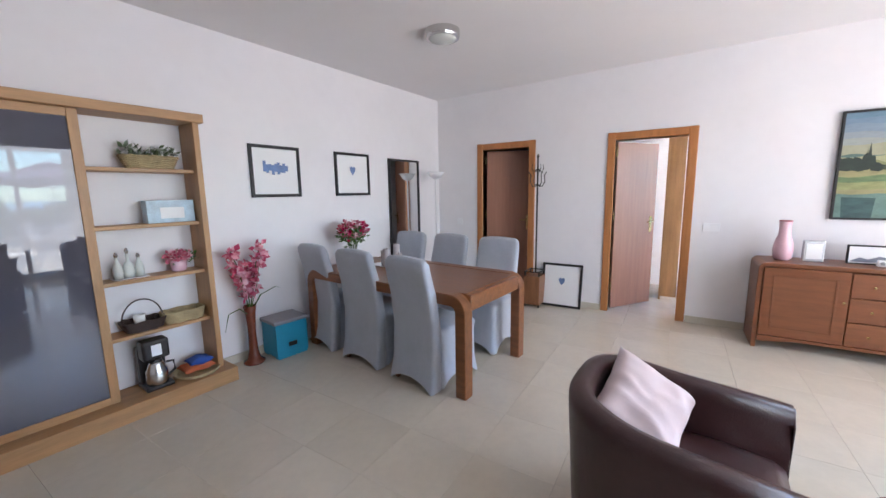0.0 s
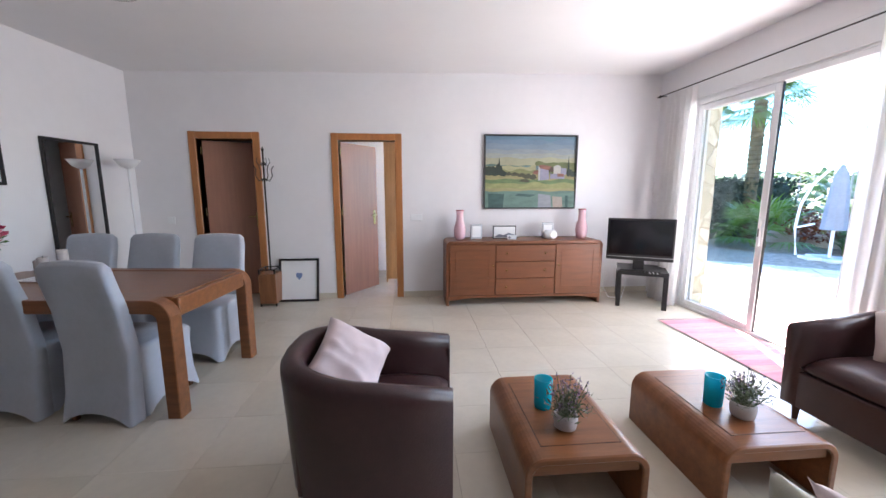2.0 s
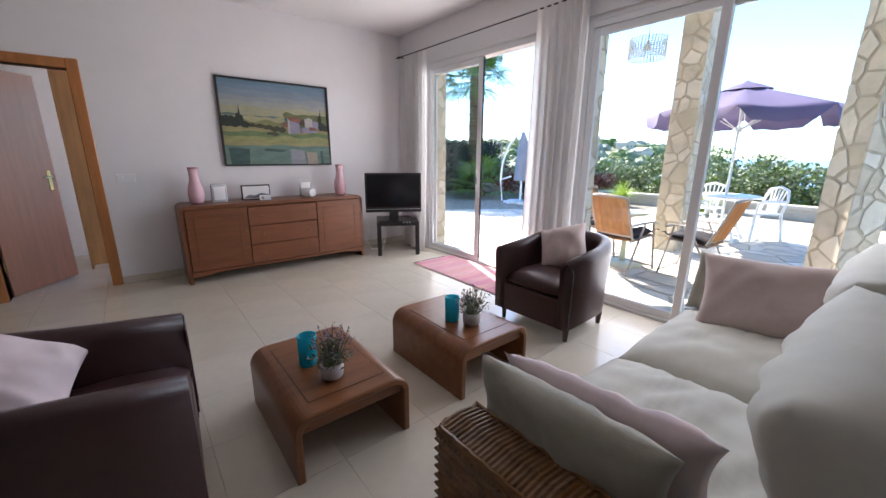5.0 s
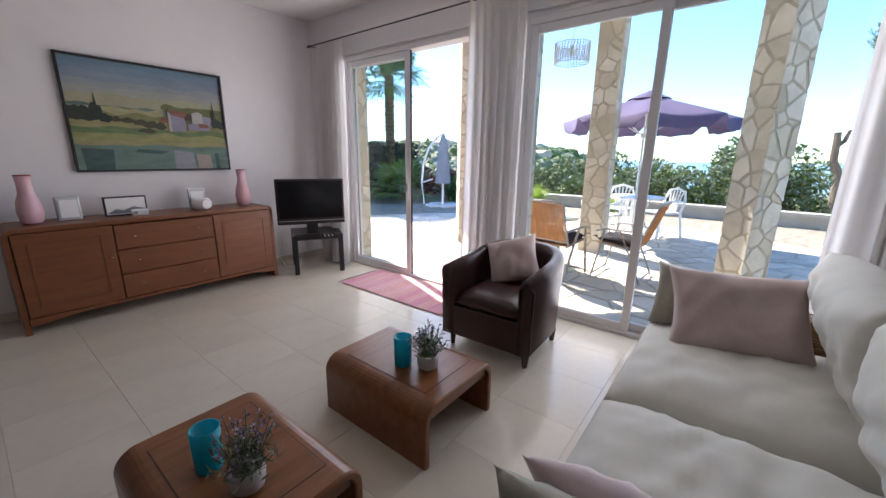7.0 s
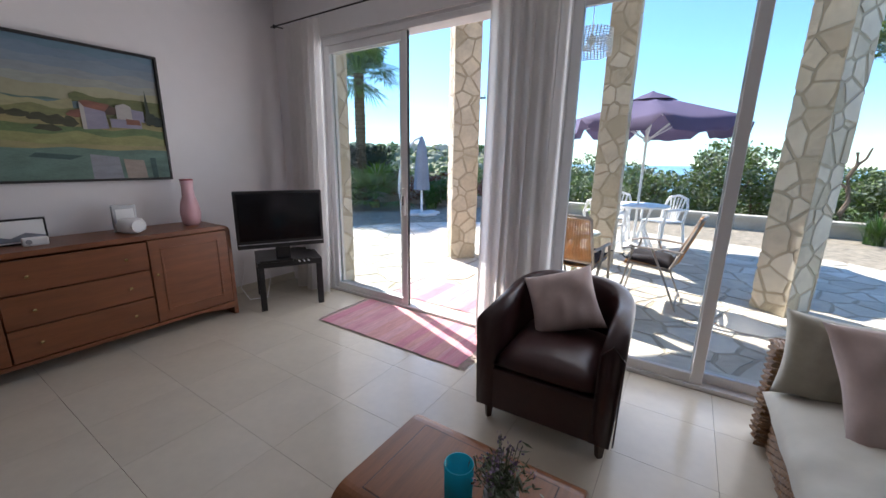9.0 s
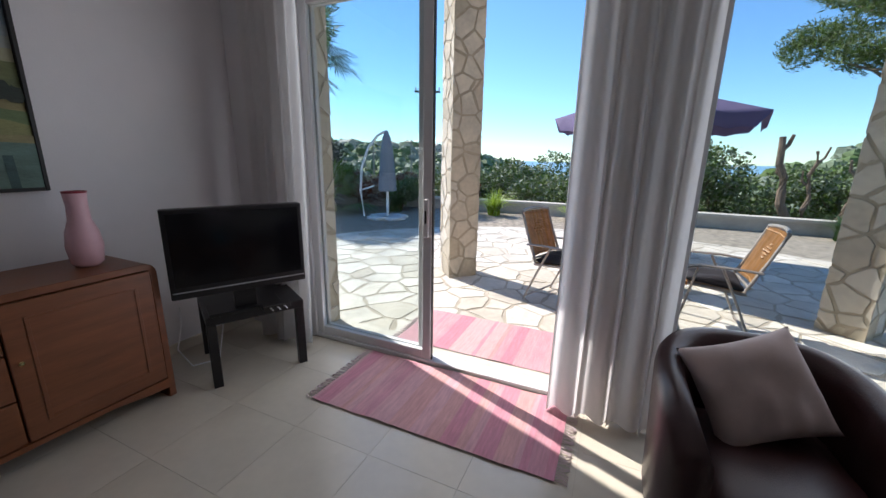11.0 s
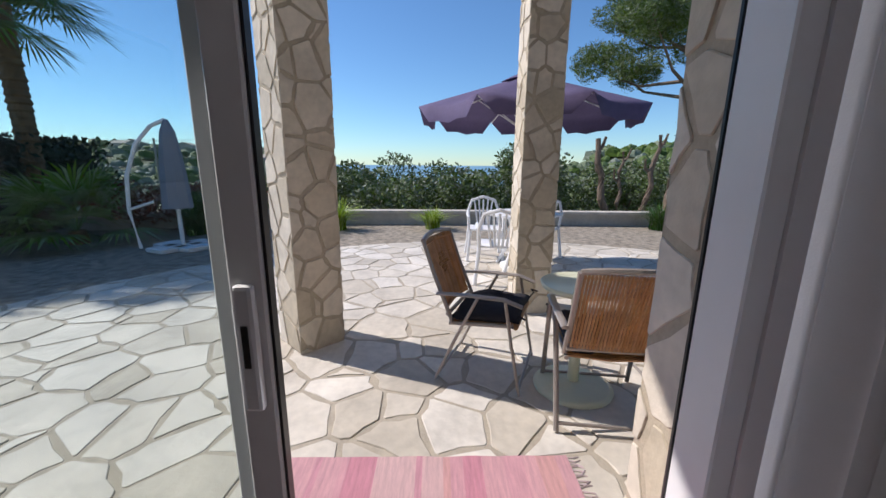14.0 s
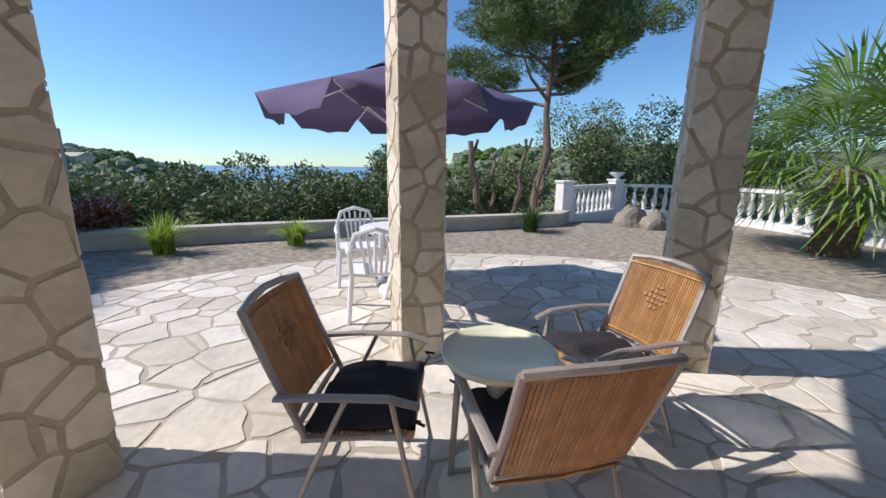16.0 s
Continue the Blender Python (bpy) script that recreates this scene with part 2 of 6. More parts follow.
# ---- mesh helpers ----
def link(name, bm, material, parent=None, label="", smooth=False, m=None):
    me = bpy.data.meshes.new(name)
    bmesh.ops.recalc_face_normals(bm, faces=bm.faces[:])
    bm.to_mesh(me)
    bm.free()
    me.materials.append(material)
    if smooth:
        me.polygons.foreach_set("use_smooth", [True] * len(me.polygons))
    ob = new(name, me)
    if parent:
        ob.parent = parent
    if m is not None:
        ob.matrix_basis = m
    if label:
        ob["label"] = label
    return ob


def part(name, bm, material, parent, label="", smooth=False, m=None):
    return link(name, bm, material, parent, label, smooth, m)


def raw(name, verts, faces, material, parent=None, label="", smooth=False):
    me = bpy.data.meshes.new(name)
    me.from_pydata(verts, [], faces)
    me.materials.append(material)
    if smooth:
        me.polygons.foreach_set("use_smooth", [True] * len(me.polygons))
    ob = new(name, me)
    if parent:
        ob.parent = parent
    if label:
        ob["label"] = label
    return ob


def thing(name, x, y, z, rz, label, category, group=""):
    e = new(name)
    e.empty_display_size = 0.1
    e.matrix_basis = pose(x, y, z, 0, 0, rz)
    return tagged(e, label, category, group)


def box(x0, x1, y0, y1, z0, z1, bevel=0.0, seg=2, bm=None, m=None):
    bm = bm or bmesh.new()
    r = bmesh.ops.create_cube(bm, size=1)
    vs = r["verts"]
    for v in vs:
        v.co = Vector(((x0 + x1) / 2 + v.co.x * (x1 - x0), (y0 + y1) / 2 + v.co.y * (y1 - y0), (z0 + z1) / 2 + v.co.z * (z1 - z0)))
    if bevel:
        es = {e for v in vs for e in v.link_edges}
        r = bmesh.ops.bevel(bm, geom=list(es), offset=bevel, segments=seg, profile=0.5, affect="EDGES")
        vs = list({v for f in r["faces"] for v in f.verts} | {v for v in vs if v.is_valid})
    if m is not None:
        bmesh.ops.transform(bm, matrix=m, verts=vs)
    return bm


def lathe(profile, segs=24, bm=None, c=(0, 0, 0)):
    bm = bm or bmesh.new()
    rings = []
    for r, z in profile:
        rings.append([bm.verts.new((c[0] + r * math.cos(2 * math.pi * i / segs), c[1] + r * math.sin(2 * math.pi * i / segs), c[2] + z)) for i in range(segs)])
    for a, b in zip(rings, rings[1:]):
        for i in range(segs):
            bm.faces.new((a[i], a[(i + 1) % segs], b[(i + 1) % segs], b[i]))
    bm.faces.new(rings[0][::-1])
    bm.faces.new(rings[-1])
    return bm


def tube(pts, r, segs=8, bm=None, r1=None, flat=1.0):
    """A round bar along the points, tapering from r to r1."""
    bm = bm or bmesh.new()
    pts = [Vector(p) for p in pts]
    rings, n = [], len(pts)
    for k, p in enumerate(pts):
        d = (pts[min(k + 1, n - 1)] - pts[max(k - 1, 0)]).normalized()
        u = d.cross(Vector((0, 0, 1)))
        if u.length < 0.05:
            u = d.cross(Vector((0, 1, 0)))
        u.normalize()
        v = d.cross(u)
        rr = r if r1 is None else r + (r1 - r) * k / (n - 1)
        rings.append([bm.verts.new(p + rr * (math.cos(2 * math.pi * i / segs) * u + flat * math.sin(2 * math.pi * i / segs) * v)) for i in range(segs)])
    for a, b in zip(rings, rings[1:]):
        for i in range(segs):
            bm.faces.new((a[i], a[(i + 1) % segs], b[(i + 1) % segs], b[i]))
    bm.faces.new(rings[0][::-1])
    bm.faces.new(rings[-1])
    return bm


def prism(poly, z0, z1, bm=None, inset=0.0, m=None):
    """An upright slab over a plan outline, its top edge chamfered by inset."""
    bm = bm or bmesh.new()
    cx, cy = sum(p[0] for p in poly) / len(poly), sum(p[1] for p in poly) / len(poly)
    lo = [bm.verts.new((x, y, z0)) for x, y in poly]
    rings = [lo]
    if inset:
        rings.append([bm.verts.new((x, y, z1 - inset)) for x, y in poly])
        hi = []
        for x, y in poly:
            d = math.hypot(x - cx, y - cy) or 1
            k = max(0.3, 1 - inset / d)
            hi.append(bm.verts.new((cx + (x - cx) * k, cy + (y - cy) * k, z1)))
        rings.append(hi)
    else:
        rings.append([bm.verts.new((x, y, z1)) for x, y in poly])
    n = len(poly)
    for a, b in zip(rings, rings[1:]):
        for i in range(n):
            bm.faces.new((a[i], a[(i + 1) % n], b[(i + 1) % n], b[i]))
    bm.faces.new(rings[0][::-1])
    bm.faces.new(rings[-1])
    if m is not None:
        bmesh.ops.transform(bm, matrix=m, verts=[v for r in rings for v in r])
    return bm


def cushion(sx, sy, sz, n=20, seed=0.0, pinch=0.10, wrinkle=0.012):
    """A stuffed cushion lying flat, with drawn-in sides and pointed corners."""
    bm = bmesh.new()
    top, bot = [], []
    for side, store in ((1, top), (-1, bot)):
        for i in range(n + 1):
            row = []
            for j in range(n + 1):
                u, v = 2 * i / n - 1, 2 * j / n - 1
                k = max(0.0, (1 - u ** 4) * (1 - v ** 4)) ** 0.5
                x = u * sx / 2 * (1 - pinch * (1 - v * v) * abs(u) ** 3)
                y = v * sy / 2 * (1 - pinch * (1 - u * u) * abs(v) ** 3)
                w = wrinkle * noise.noise(Vector((x * 9 + seed, y * 9, side * 3 + seed)))
                w += 1.1 * wrinkle * k * (1 - abs(noise.noise(Vector((x * 4 + y * 9 + seed, y * 3 - x * 2, side + seed)))) * 3)
                if side == -1 and (i in (0, n) or j in (0, n)):
                    row.append(top[i][j])
                else:
                    row.append(bm.verts.new((x, y, side * sz / 2 * k + w)))
            store.append(row)
    for store, fl in ((top, 1), (bot, -1)):
        for i in range(n):
            for j in range(n):
                q = (store[i][j], store[i + 1][j], store[i + 1][j + 1], store[i][j + 1])
                bm.faces.new(q[::fl])
    return bm


def clip(poly, nx, ny, d):
    """The part of a convex outline where nx*x + ny*y <= d."""
    out = []
    for (ax, ay), (bx, by) in zip(poly, poly[1:] + poly[:1]):
        da, db = nx * ax + ny * ay - d, nx * bx + ny * by - d
        if da <= 0:
            out.append((ax, ay))
        if (da < 0 < db) or (db < 0 < da):
            t = da / (da - db)
            out.append((ax + t * (bx - ax), ay + t * (by - ay)))
    return out


def crazy(outline, size, rng, joint, aspect=1.0):
    """Irregular stone outlines that fill a convex outline, with joints between them."""
    xs, ys = [p[0] for p in outline], [p[1] for p in outline]
    x0, x1, y0, y1 = min(xs), max(xs), min(ys), max(ys)
    seeds = []
    ny, nx = max(1, round((y1 - y0) / size / aspect)), max(1, round((x1 - x0) / size))
    for j in range(-1, ny + 1):
        for i in range(-1, nx + 1):
            off = 0.5 if j % 2 else 0.0
            seeds.append((x0 + (i + 0.5 + off + rng.uniform(-0.5, 0.5)) * (x1 - x0) / nx, y0 + (j + 0.5 + rng.uniform(-0.5, 0.5)) * (y1 - y0) / ny, rng.uniform(0, 0.5) * size * size))
    res = []
    for a in seeds:
        cell = [(p[0], p[1]) for p in outline]
        for b in seeds:
            dx, dy = b[0] - a[0], b[1] - a[1]
            dd = math.hypot(dx, dy)
            if 0 < dd < 4 * size and cell:
                jj = joint * rng.uniform(0.6, 1.3)
                cell = clip(cell, dx / dd, dy / dd, (dx * (a[0] + b[0]) + dy * (a[1] + b[1]) + a[2] - b[2]) / (2 * dd) - jj / 2)
        if len(cell) < 3:
            continue
        area = 0.5 * abs(sum(p[0] * q[1] - q[0] * p[1] for p, q in zip(cell, cell[1:] + cell[:1])))
        if area > 0.03 * size * size:
            merged = [cell[0]]
            for p in cell[1:]:
                if math.hypot(p[0] - merged[-1][0], p[1] - merged[-1][1]) > 0.012:
                    merged.append(p)
            if len(merged) > 2:
                res.append(merged)
    return res


def rough_outline(poly, rng, amt):
    """Breaks the long sides of a stone's outline and rounds its corners a little."""
    out = []
    for (ax, ay), (bx, by) in zip(poly, poly[1:] + poly[:1]):
        L = math.hypot(bx - ax, by - ay)
        out.append((ax + 0.05 * (bx - ax), ay + 0.05 * (by - ay)))
        if L > 6 * amt:
            s = rng.uniform(-amt, amt * 0.3)
            out.append(((ax + bx) / 2 - (by - ay) / L * s * -1, (ay + by) / 2 - (bx - ax) / L * s))
        out.append((bx - 0.05 * (bx - ax), by - 0.05 * (by - ay)))
    return out


def foliage(pts, normals_up, size, rng, count_each=1, droop=0.0, aspect=2.2):
    """Small pointed leaves at the given places."""
    verts, faces = [], []
    for p in pts:
        for _ in range(count_each):
            a, b = rng.uniform(0, 6.283), rng.uniform(-0.9, 1.2) * (1 - normals_up) + normals_up
            d = Vector((math.cos(a) * math.cos(b), math.sin(a) * math.cos(b), math.sin(b) - droop))
            s = d.cross(Vector((rng.uniform(-1, 1), rng.uniform(-1, 1), rng.uniform(-1, 1)))).normalized()
            L = size * rng.uniform(0.6, 1.3)
            w = L / aspect / 2
            k = len(verts)
            q = Vector(p)
            verts += [q, q + d * L * 0.5 + s * w, q + d * L, q + d * L * 0.5 - s * w]
            faces.append((k, k + 1, k + 2, k + 3))
    return verts, faces


def cloud(rng, blobs, n):
    """Points in the outer part of some ellipsoids."""
    vol = [b[3] * b[4] * b[5] for b in blobs]
    out = []
    for b, v in zip(blobs, vol):
        for _ in range(int(n * v / sum(vol)) + 1):
            d = Vector((rng.gauss(0, 1), rng.gauss(0, 1), rng.gauss(0, 1))).normalized() * rng.uniform(0.55, 1.0) ** 0.6
            k = 1 + 0.28 * noise.noise(d * 2.3 + Vector(b[:3]))
            out.append((b[0] + d.x * b[3] * k, b[1] + d.y * b[4] * k, b[2] + d.z * b[5] * k))
    return out


# ---- the room's shell ----
NY, EX, EXO, SY, CZ = 5.40, 3.81, 4.13, -3.0, 2.86
SK = 0.06                       # the west wall's skew


def wx(y):
    return -2.80 - SK * (NY - y)


def structure(name, bm, material, label, cat):
    return tagged(link(name, bm, material), label, cat, kind="structure")


floor = structure("floor", box(-5, EX + 0.02, SY - 0.2, 7.4, -0.2, -0.008), M_GROUT, "glossy cream stone floor tiles with thin joints", "floor")


def wall_with_openings(x0, x1, thick0, thick1, z1, openings, axis):
    """A wall along x or y, built of butted blocks round its openings (start, end, bottom, top)."""
    bm = bmesh.new()

    def blk(a0, a1, b0, b1):
        if a1 - a0 > 1e-4 and b1 - b0 > 1e-4:
            if axis == "x":
                box(a0, a1, thick0, thick1, b0, b1, bm=bm)
            else:
                box(thick0, thick1, a0, a1, b0, b1, bm=bm)
    at = x0
    for a, b, lo, hi in sorted(openings):
        blk(at, a, -0.1, z1)
        blk(a, b, -0.1, lo)
        blk(a, b, hi, z1)
        at = b
    blk(at, x1, -0.1, z1)
    return bm


D1, D2 = (-2.07, -1.41), (-0.385, 0.32)
structure("wall_north", wall_with_openings(-3.4, 4.13, NY, NY + 0.14, 3.1, [(D1[0], D1[1], -0.1, 2.03), (D2[0], D2[1], -0.1, 2.03)], "x"), M_WALL, "white plaster wall with two door openings", "wall")
bm = prism([(wx(NY), NY), (wx(NY) - 0.2, NY), (wx(SY) - 0.2, SY), (wx(SY), SY)], -0.1, 3.1)
structure("wall_west", bm, M_WALL, "white plaster wall behind the dining table", "wall")
structure("wall_south", box(-3.6, EXO, SY - 0.2, SY, -0.1, 3.1), M_WALL, "white plaster wall", "wall")
W1, W2 = (2.85, 4.76), (0.38, 2.47)
structure("wall_east", wall_with_openings(SY, NY, EX, EXO, 3.5, [(W1[0], W1[1], -0.1, 2.62), (W2[0], W2[1], -0.1, 2.62)], "y"), M_WALL, "white wall with two wide sliding windows", "wall")
bm = bmesh.new()
vs = [bm.verts.new(c) for c in ((-3.4, SY, 2.77), (EX, SY, 2.90), (EX, NY, 2.90), (-3.4, NY, 2.77), (-3.4, SY, 3.3), (EX, SY, 3.3), (EX, NY, 3.3), (-3.4, NY, 3.3))]
for q in ((0, 1, 2, 3), (4, 5, 6, 7), (0, 1, 5, 4), (1, 2, 6, 5), (2, 3, 7, 6), (3, 0, 4, 7)):
    bm.faces.new([vs[i] for i in q])
structure("ceiling", bm, M_CEIL, "plain white painted ceiling", "ceiling")
# hall behind the doors
bm = box(-3.4, 1.6, 7.2, 7.34, -0.1, 3.0)
structure("wall_hall_back", bm, M_WALL, "white hall wall", "wall")
structure("wall_hall_side", wall_with_openings(NY + 0.14, 7.2, 1.46, 1.6, 3.0, [(5.75, 6.95, 0.8, 2.2)], "y"), M_WALL, "white hall wall", "wall")
structure("wall_hall_middle", box(-1.2, -1.06, NY + 0.14, 7.2, -0.1, 3.0), M_WALL, "white hall partition", "wall")
structure("wall_hall_west", box(-3.4, -3.26, NY + 0.14, 7.2, -0.1, 3.0), M_WALL, "white hall wall", "wall")
structure("ceiling_hall", box(-3.4, 1.6, NY + 0.14, 7.34, 2.7, 2.85), M_CEIL, "white hall ceiling", "ceiling")
bm = bmesh.new()
for a, b in ((-2.78, D1[0] - 0.09), (D1[1] + 0.09, D2[0] - 0.09), (D2[1] + 0.09, EX)):
    box(a, b, NY - 0.012, NY - 0.001, 0, 0.075, 0.003, 1, bm)
structure("baseboard", bm, M_TILE, "cream tile skirting", "baseboard")
bm = prism([(wx(NY) + 0.001, NY - 0.02), (wx(SY) + 0.001, SY), (wx(SY) + 0.013, SY), (wx(NY) + 0.013, NY - 0.02)], 0, 0.075)
structure("baseboard_west", bm, M_TILE, "cream tile skirting", "baseboard")


def doorway(name, x0, x1, angle, label):
    e = thing(name, x0, NY, 0, 0, label, "door")
    e["kind"] = "structure"
    w = x1 - x0
    part("architrave", box(-0.085, 0.0, -0.018, 0.155, 0, 2.115, 0.006, 1), M_SAPELE, e)
    part("architrave", box(w, w + 0.085, -0.018, 0.155, 0, 2.115, 0.006, 1), M_SAPELE, e)
    part("head_casing", box(0.0, w, -0.0175, 0.155, 2.03, 2.112, 0.006, 1), M_SAPELE, e)
    leaf = part("door_leaf", box(0.0, w - 0.02, 0.0, 0.038, 0.012, 2.02, 0.003, 1), M_DOOR, e, m=pose(0.015, 0.10, 0, 0, 0, angle))
    bm = box(w - 0.115, w - 0.075, -0.008, 0.0, 0.93, 1.13, 0.003, 1)
    tube([(w - 0.095, -0.005, 1.07), (w - 0.095, -0.05, 1.07), (w - 0.11, -0.055, 1.07), (w - 0.21, -0.055, 1.065)], 0.009, 8, bm)
    part("door_handle", bm, M_BRASS, leaf, "polished brass lever handle")
    for z in (0.25, 1.1, 1.85):
        part("hinge", lathe([(0.008, 0), (0.008, 0.09)], 8, c=(0.006, -0.012, z)), M_BRASS, e, m=pose(0.0, 0.09, 0))
    return e


doorway("door_1", D1[0], D1[1], 24, "brown wooden door standing ajar in an orange-brown frame")
doorway("door_2", D2[0], D2[1], 55, "reddish-brown door standing open in an orange-brown frame")
e = thing("hall_wardrobe", 0.12, 6.25, 0, 0, "tall brown wooden wardrobe seen through the open door", "wardrobe")
part("side_panel", box(0, 0.02, 0, 0.5, 0, 2.2, 0.002, 1), M_OAK, e)
part("front_panel", box(0.02, 0.20, 0, 0.02, 0.05, 2.2, 0.002, 1), M_OAK, e)
part("back_panel", box(0.02, 0.20, 0.48, 0.5, 0, 2.2, 0.002, 1), M_OAK, e)


# ---- sliding windows ----
def sash(parent, y0, y1, x, z0, z1, handle=None, glazed=True):
    s = 0.062
    part("sash_stile", box(x, x + 0.038, y0, y0 + s, z0, z1, 0.004, 1), M_WHITE, parent)
    part("sash_stile", box(x, x + 0.038, y1 - s, y1, z0, z1, 0.004, 1), M_WHITE, parent)
    part("sash_rail", box(x + 0.001, x + 0.037, y0 + s, y1 - s, z0, z0 + s, 0.004, 1), M_WHITE, parent)
    part("sash_rail", box(x + 0.001, x + 0.037, y0 + s, y1 - s, z1 - s, z1, 0.004, 1), M_WHITE, parent)
    if glazed:
        g = part("pane", box(x + 0.016, x + 0.022, y0 + s - 0.005, y1 - s + 0.005, z0 + s - 0.005, z1 - s + 0.005), M_PANE, parent, "clear window glass")
        g.visible_shadow = False
    if handle is not None:
        part("rubber_seal", box(x + 0.008, x + 0.030, y0 - 0.006, y0 - 0.0005, z0, z1), M_BLACK, parent, "black rubber seal")
        hb = box(x - 0.022, x - 0.001, handle - 0.018, handle + 0.018, 0.88, 1.12, 0.008, 2)
        h = part("pull_handle", hb, M_WHITE, parent)
        part("latch_slot", box(x - 0.026, x - 0.023, handle - 0.006, handle + 0.006, 0.97, 1.05, 0.001, 1), M_BLACK, h, "black latch slot")


def sliding_window(name, y0, y1, top, mid, label, open_part):
    e = tagged(thing(name, 0, 0, 0, 0, label, "window"), kind="structure")
    x = EX + 0.005
    part("window_frame", box(x, x + 0.11, y0, y0 + 0.05, 0.0, top, 0.004, 1), M_WHITE, e)
    part("window_frame", box(x, x + 0.11, y1 - 0.05, y1, 0.0, top, 0.004, 1), M_WHITE, e)
    part("window_frame", box(x + 0.001, x + 0.109, y0 + 0.05, y1 - 0.05, top - 0.05, top, 0.004, 1), M_WHITE, e)
    part("window_sill", box(x + 0.001, x + 0.109, y0 + 0.05, y1 - 0.05, 0.0, 0.03, 0.004, 1), M_WHITE, e)
    part("shutter_box", box(x - 0.001, EXO - 0.02, y0, y1, top, 2.62, 0.004, 1), M_WBLIND, e)
    if open_part:
        part("rubber_seal", box(x + 0.111, x + 0.118, y0 + 0.03, y0 + 0.052, 0.03, top - 0.05), M_BLACK, e, "black rubber seal")
        sash(e, mid - 0.035, y1 - 0.05, x + 0.012, 0.032, top - 0.052, mid - 0.005)
        sash(e, mid + 0.02, y1 - 0.055, x + 0.060, 0.032, top - 0.052)
    else:
        sash(e, mid - 0.035, y1 - 0.05, x + 0.012, 0.032, top - 0.052)
        sash(e, y0 + 0.05, mid + 0.035, x + 0.060, 0.032, top - 0.052)
    return e


sliding_window("window_1", W1[0], W1[1], 2.42, 3.77, "white sliding glass door, one side slid open", True)
sliding_window("window_2", W2[0], W2[1], 2.40, 1.48, "white sliding glass door, closed", False)
structure("trim_blind_1", box(EX - 0.022, EX - 0.001, W1[0] - 0.08, W1[1] + 0.08, 2.44, 2.66, 0.005, 1), M_WBLIND, "white roller shutter cover above the window", "shutter cover")
structure("trim_blind_2", box(EX - 0.022, EX - 0.001, W2[0] - 0.08, W2[1] + 0.08, 2.44, 2.66, 0.005, 1), M_WBLIND, "white roller shutter cover above the window", "shutter cover")


def curtain(y0, y1, x, folds, z0, z1, label, flare=0.0, seed=0.0):
    e = thing("curtain", x, y0, 0, 0, label, "curtain", "white curtains at the windows")
    n, rows = folds * 10, 14
    verts, faces = [], []
    for r in range(rows + 1):
        f = r / rows
        z = z1 + (z0 - z1) * f
        for i in range(n + 1):
            u = i / n
            a = 0.028 + 0.018 * noise.noise(Vector((u * 7 + seed, 0.3, 1)))
            ph = u * folds * 2 * math.pi + 1.1 * noise.noise(Vector((u * 4, f * 1.2, seed)))
            verts.append((math.sin(ph) * a * (0.7 + 0.5 * f) - flare * f * f, u * (y1 - y0) + 0.03 * f * math.sin(ph * 0.5), z))
    for r in range(rows):
        for i in range(n):
            k = r * (n + 1) + i
            faces.append((k, k + 1, k + n + 2, k + n + 1))
    raw("cloth", verts, faces, M_CURTAIN, e, smooth=True)
    return e


curtain(4.60, 5.10, 3.70, 6, 0.02, 2.57, "white gathered curtain beside the television", 0.05, 1)
curtain(2.40, 2.93, 3.70, 7, 0.02, 2.60, "white gathered curtain hanging between the two windows", 0.02, 5)
curtain(-0.35, 0.52, 3.70, 9, 0.02, 2.60, "white gathered curtain at the end of the window", 0.03, 9)
for y0, y1 in ((2.35, 5.3), (-0.45, 2.30)):
    e = thing("curtain_rod", 3.70, y0, 2.59, 0, "thin dark metal curtain rod with hooks", "curtain rod", "curtain rods")
    part("rod", tube([(0, 0, 0), (0, y1 - y0, 0)], 0.007, 8), M_IRON, e)
    for k in (0.05, y1 - y0 - 0.05):
        part("bracket", tube([(0, k, 0), (0.05, k, 0.005), (0.108, k, 0.01)], 0.006, 6), M_IRON, e)
        part("finial", lathe([(0.003, -0.02), (0.014, -0.01), (0.014, 0.01), (0.003, 0.02)], 10, c=(0, k, 0.0)), M_IRON, e)


# ---- west side: wall unit, table, chairs ----
def wpose(y, d, z=0.0):
    """A place d metres off the west wall, turned with it (local x away from the wall)."""
    return wx(y) + d, y, z


ROT = -math.degrees(SK)
CF, CT = 0.24, 2.06        # depth, height
unit = thing("wall_unit", *wpose(0.0, 0.002), ROT, "light oak wall unit with open shelves and sliding smoked-glass doors", "wall unit")
UY0, UY1, UM = -1.5, 2.07, 1.42
part("base", box(0.015, CF + 0.10, UY0, UY1 + 0.06, 0, 0.115, 0.004, 1), M_OAKH, unit)
part("top_board", box(0, CF + 0.02, UY0, UY1 + 0.03, CT - 0.06, CT, 0.004, 1), M_OAKH, unit)
part("side_panel", box(0, CF, UY1 - 0.04, UY1, 0.115, CT - 0.06, 0.003, 1), M_OAK, unit)
part("side_panel", box(0, CF, UY0, UY0 + 0.04, 0.115, CT - 0.06, 0.003, 1), M_OAK, unit)
part("side_panel", box(0, CF - 0.05, 1.36, 1.40, 0.115, CT - 0.06, 0.003, 1), M_OAK, unit)
SHELF = (1.665, 1.285, 0.915, 0.535)
for z in SHELF:
    part("shelf", box(0.002, CF - 0.06, 1.40, UY1 - 0.04, z - 0.026, z, 0.003, 1), M_OAKH, unit)
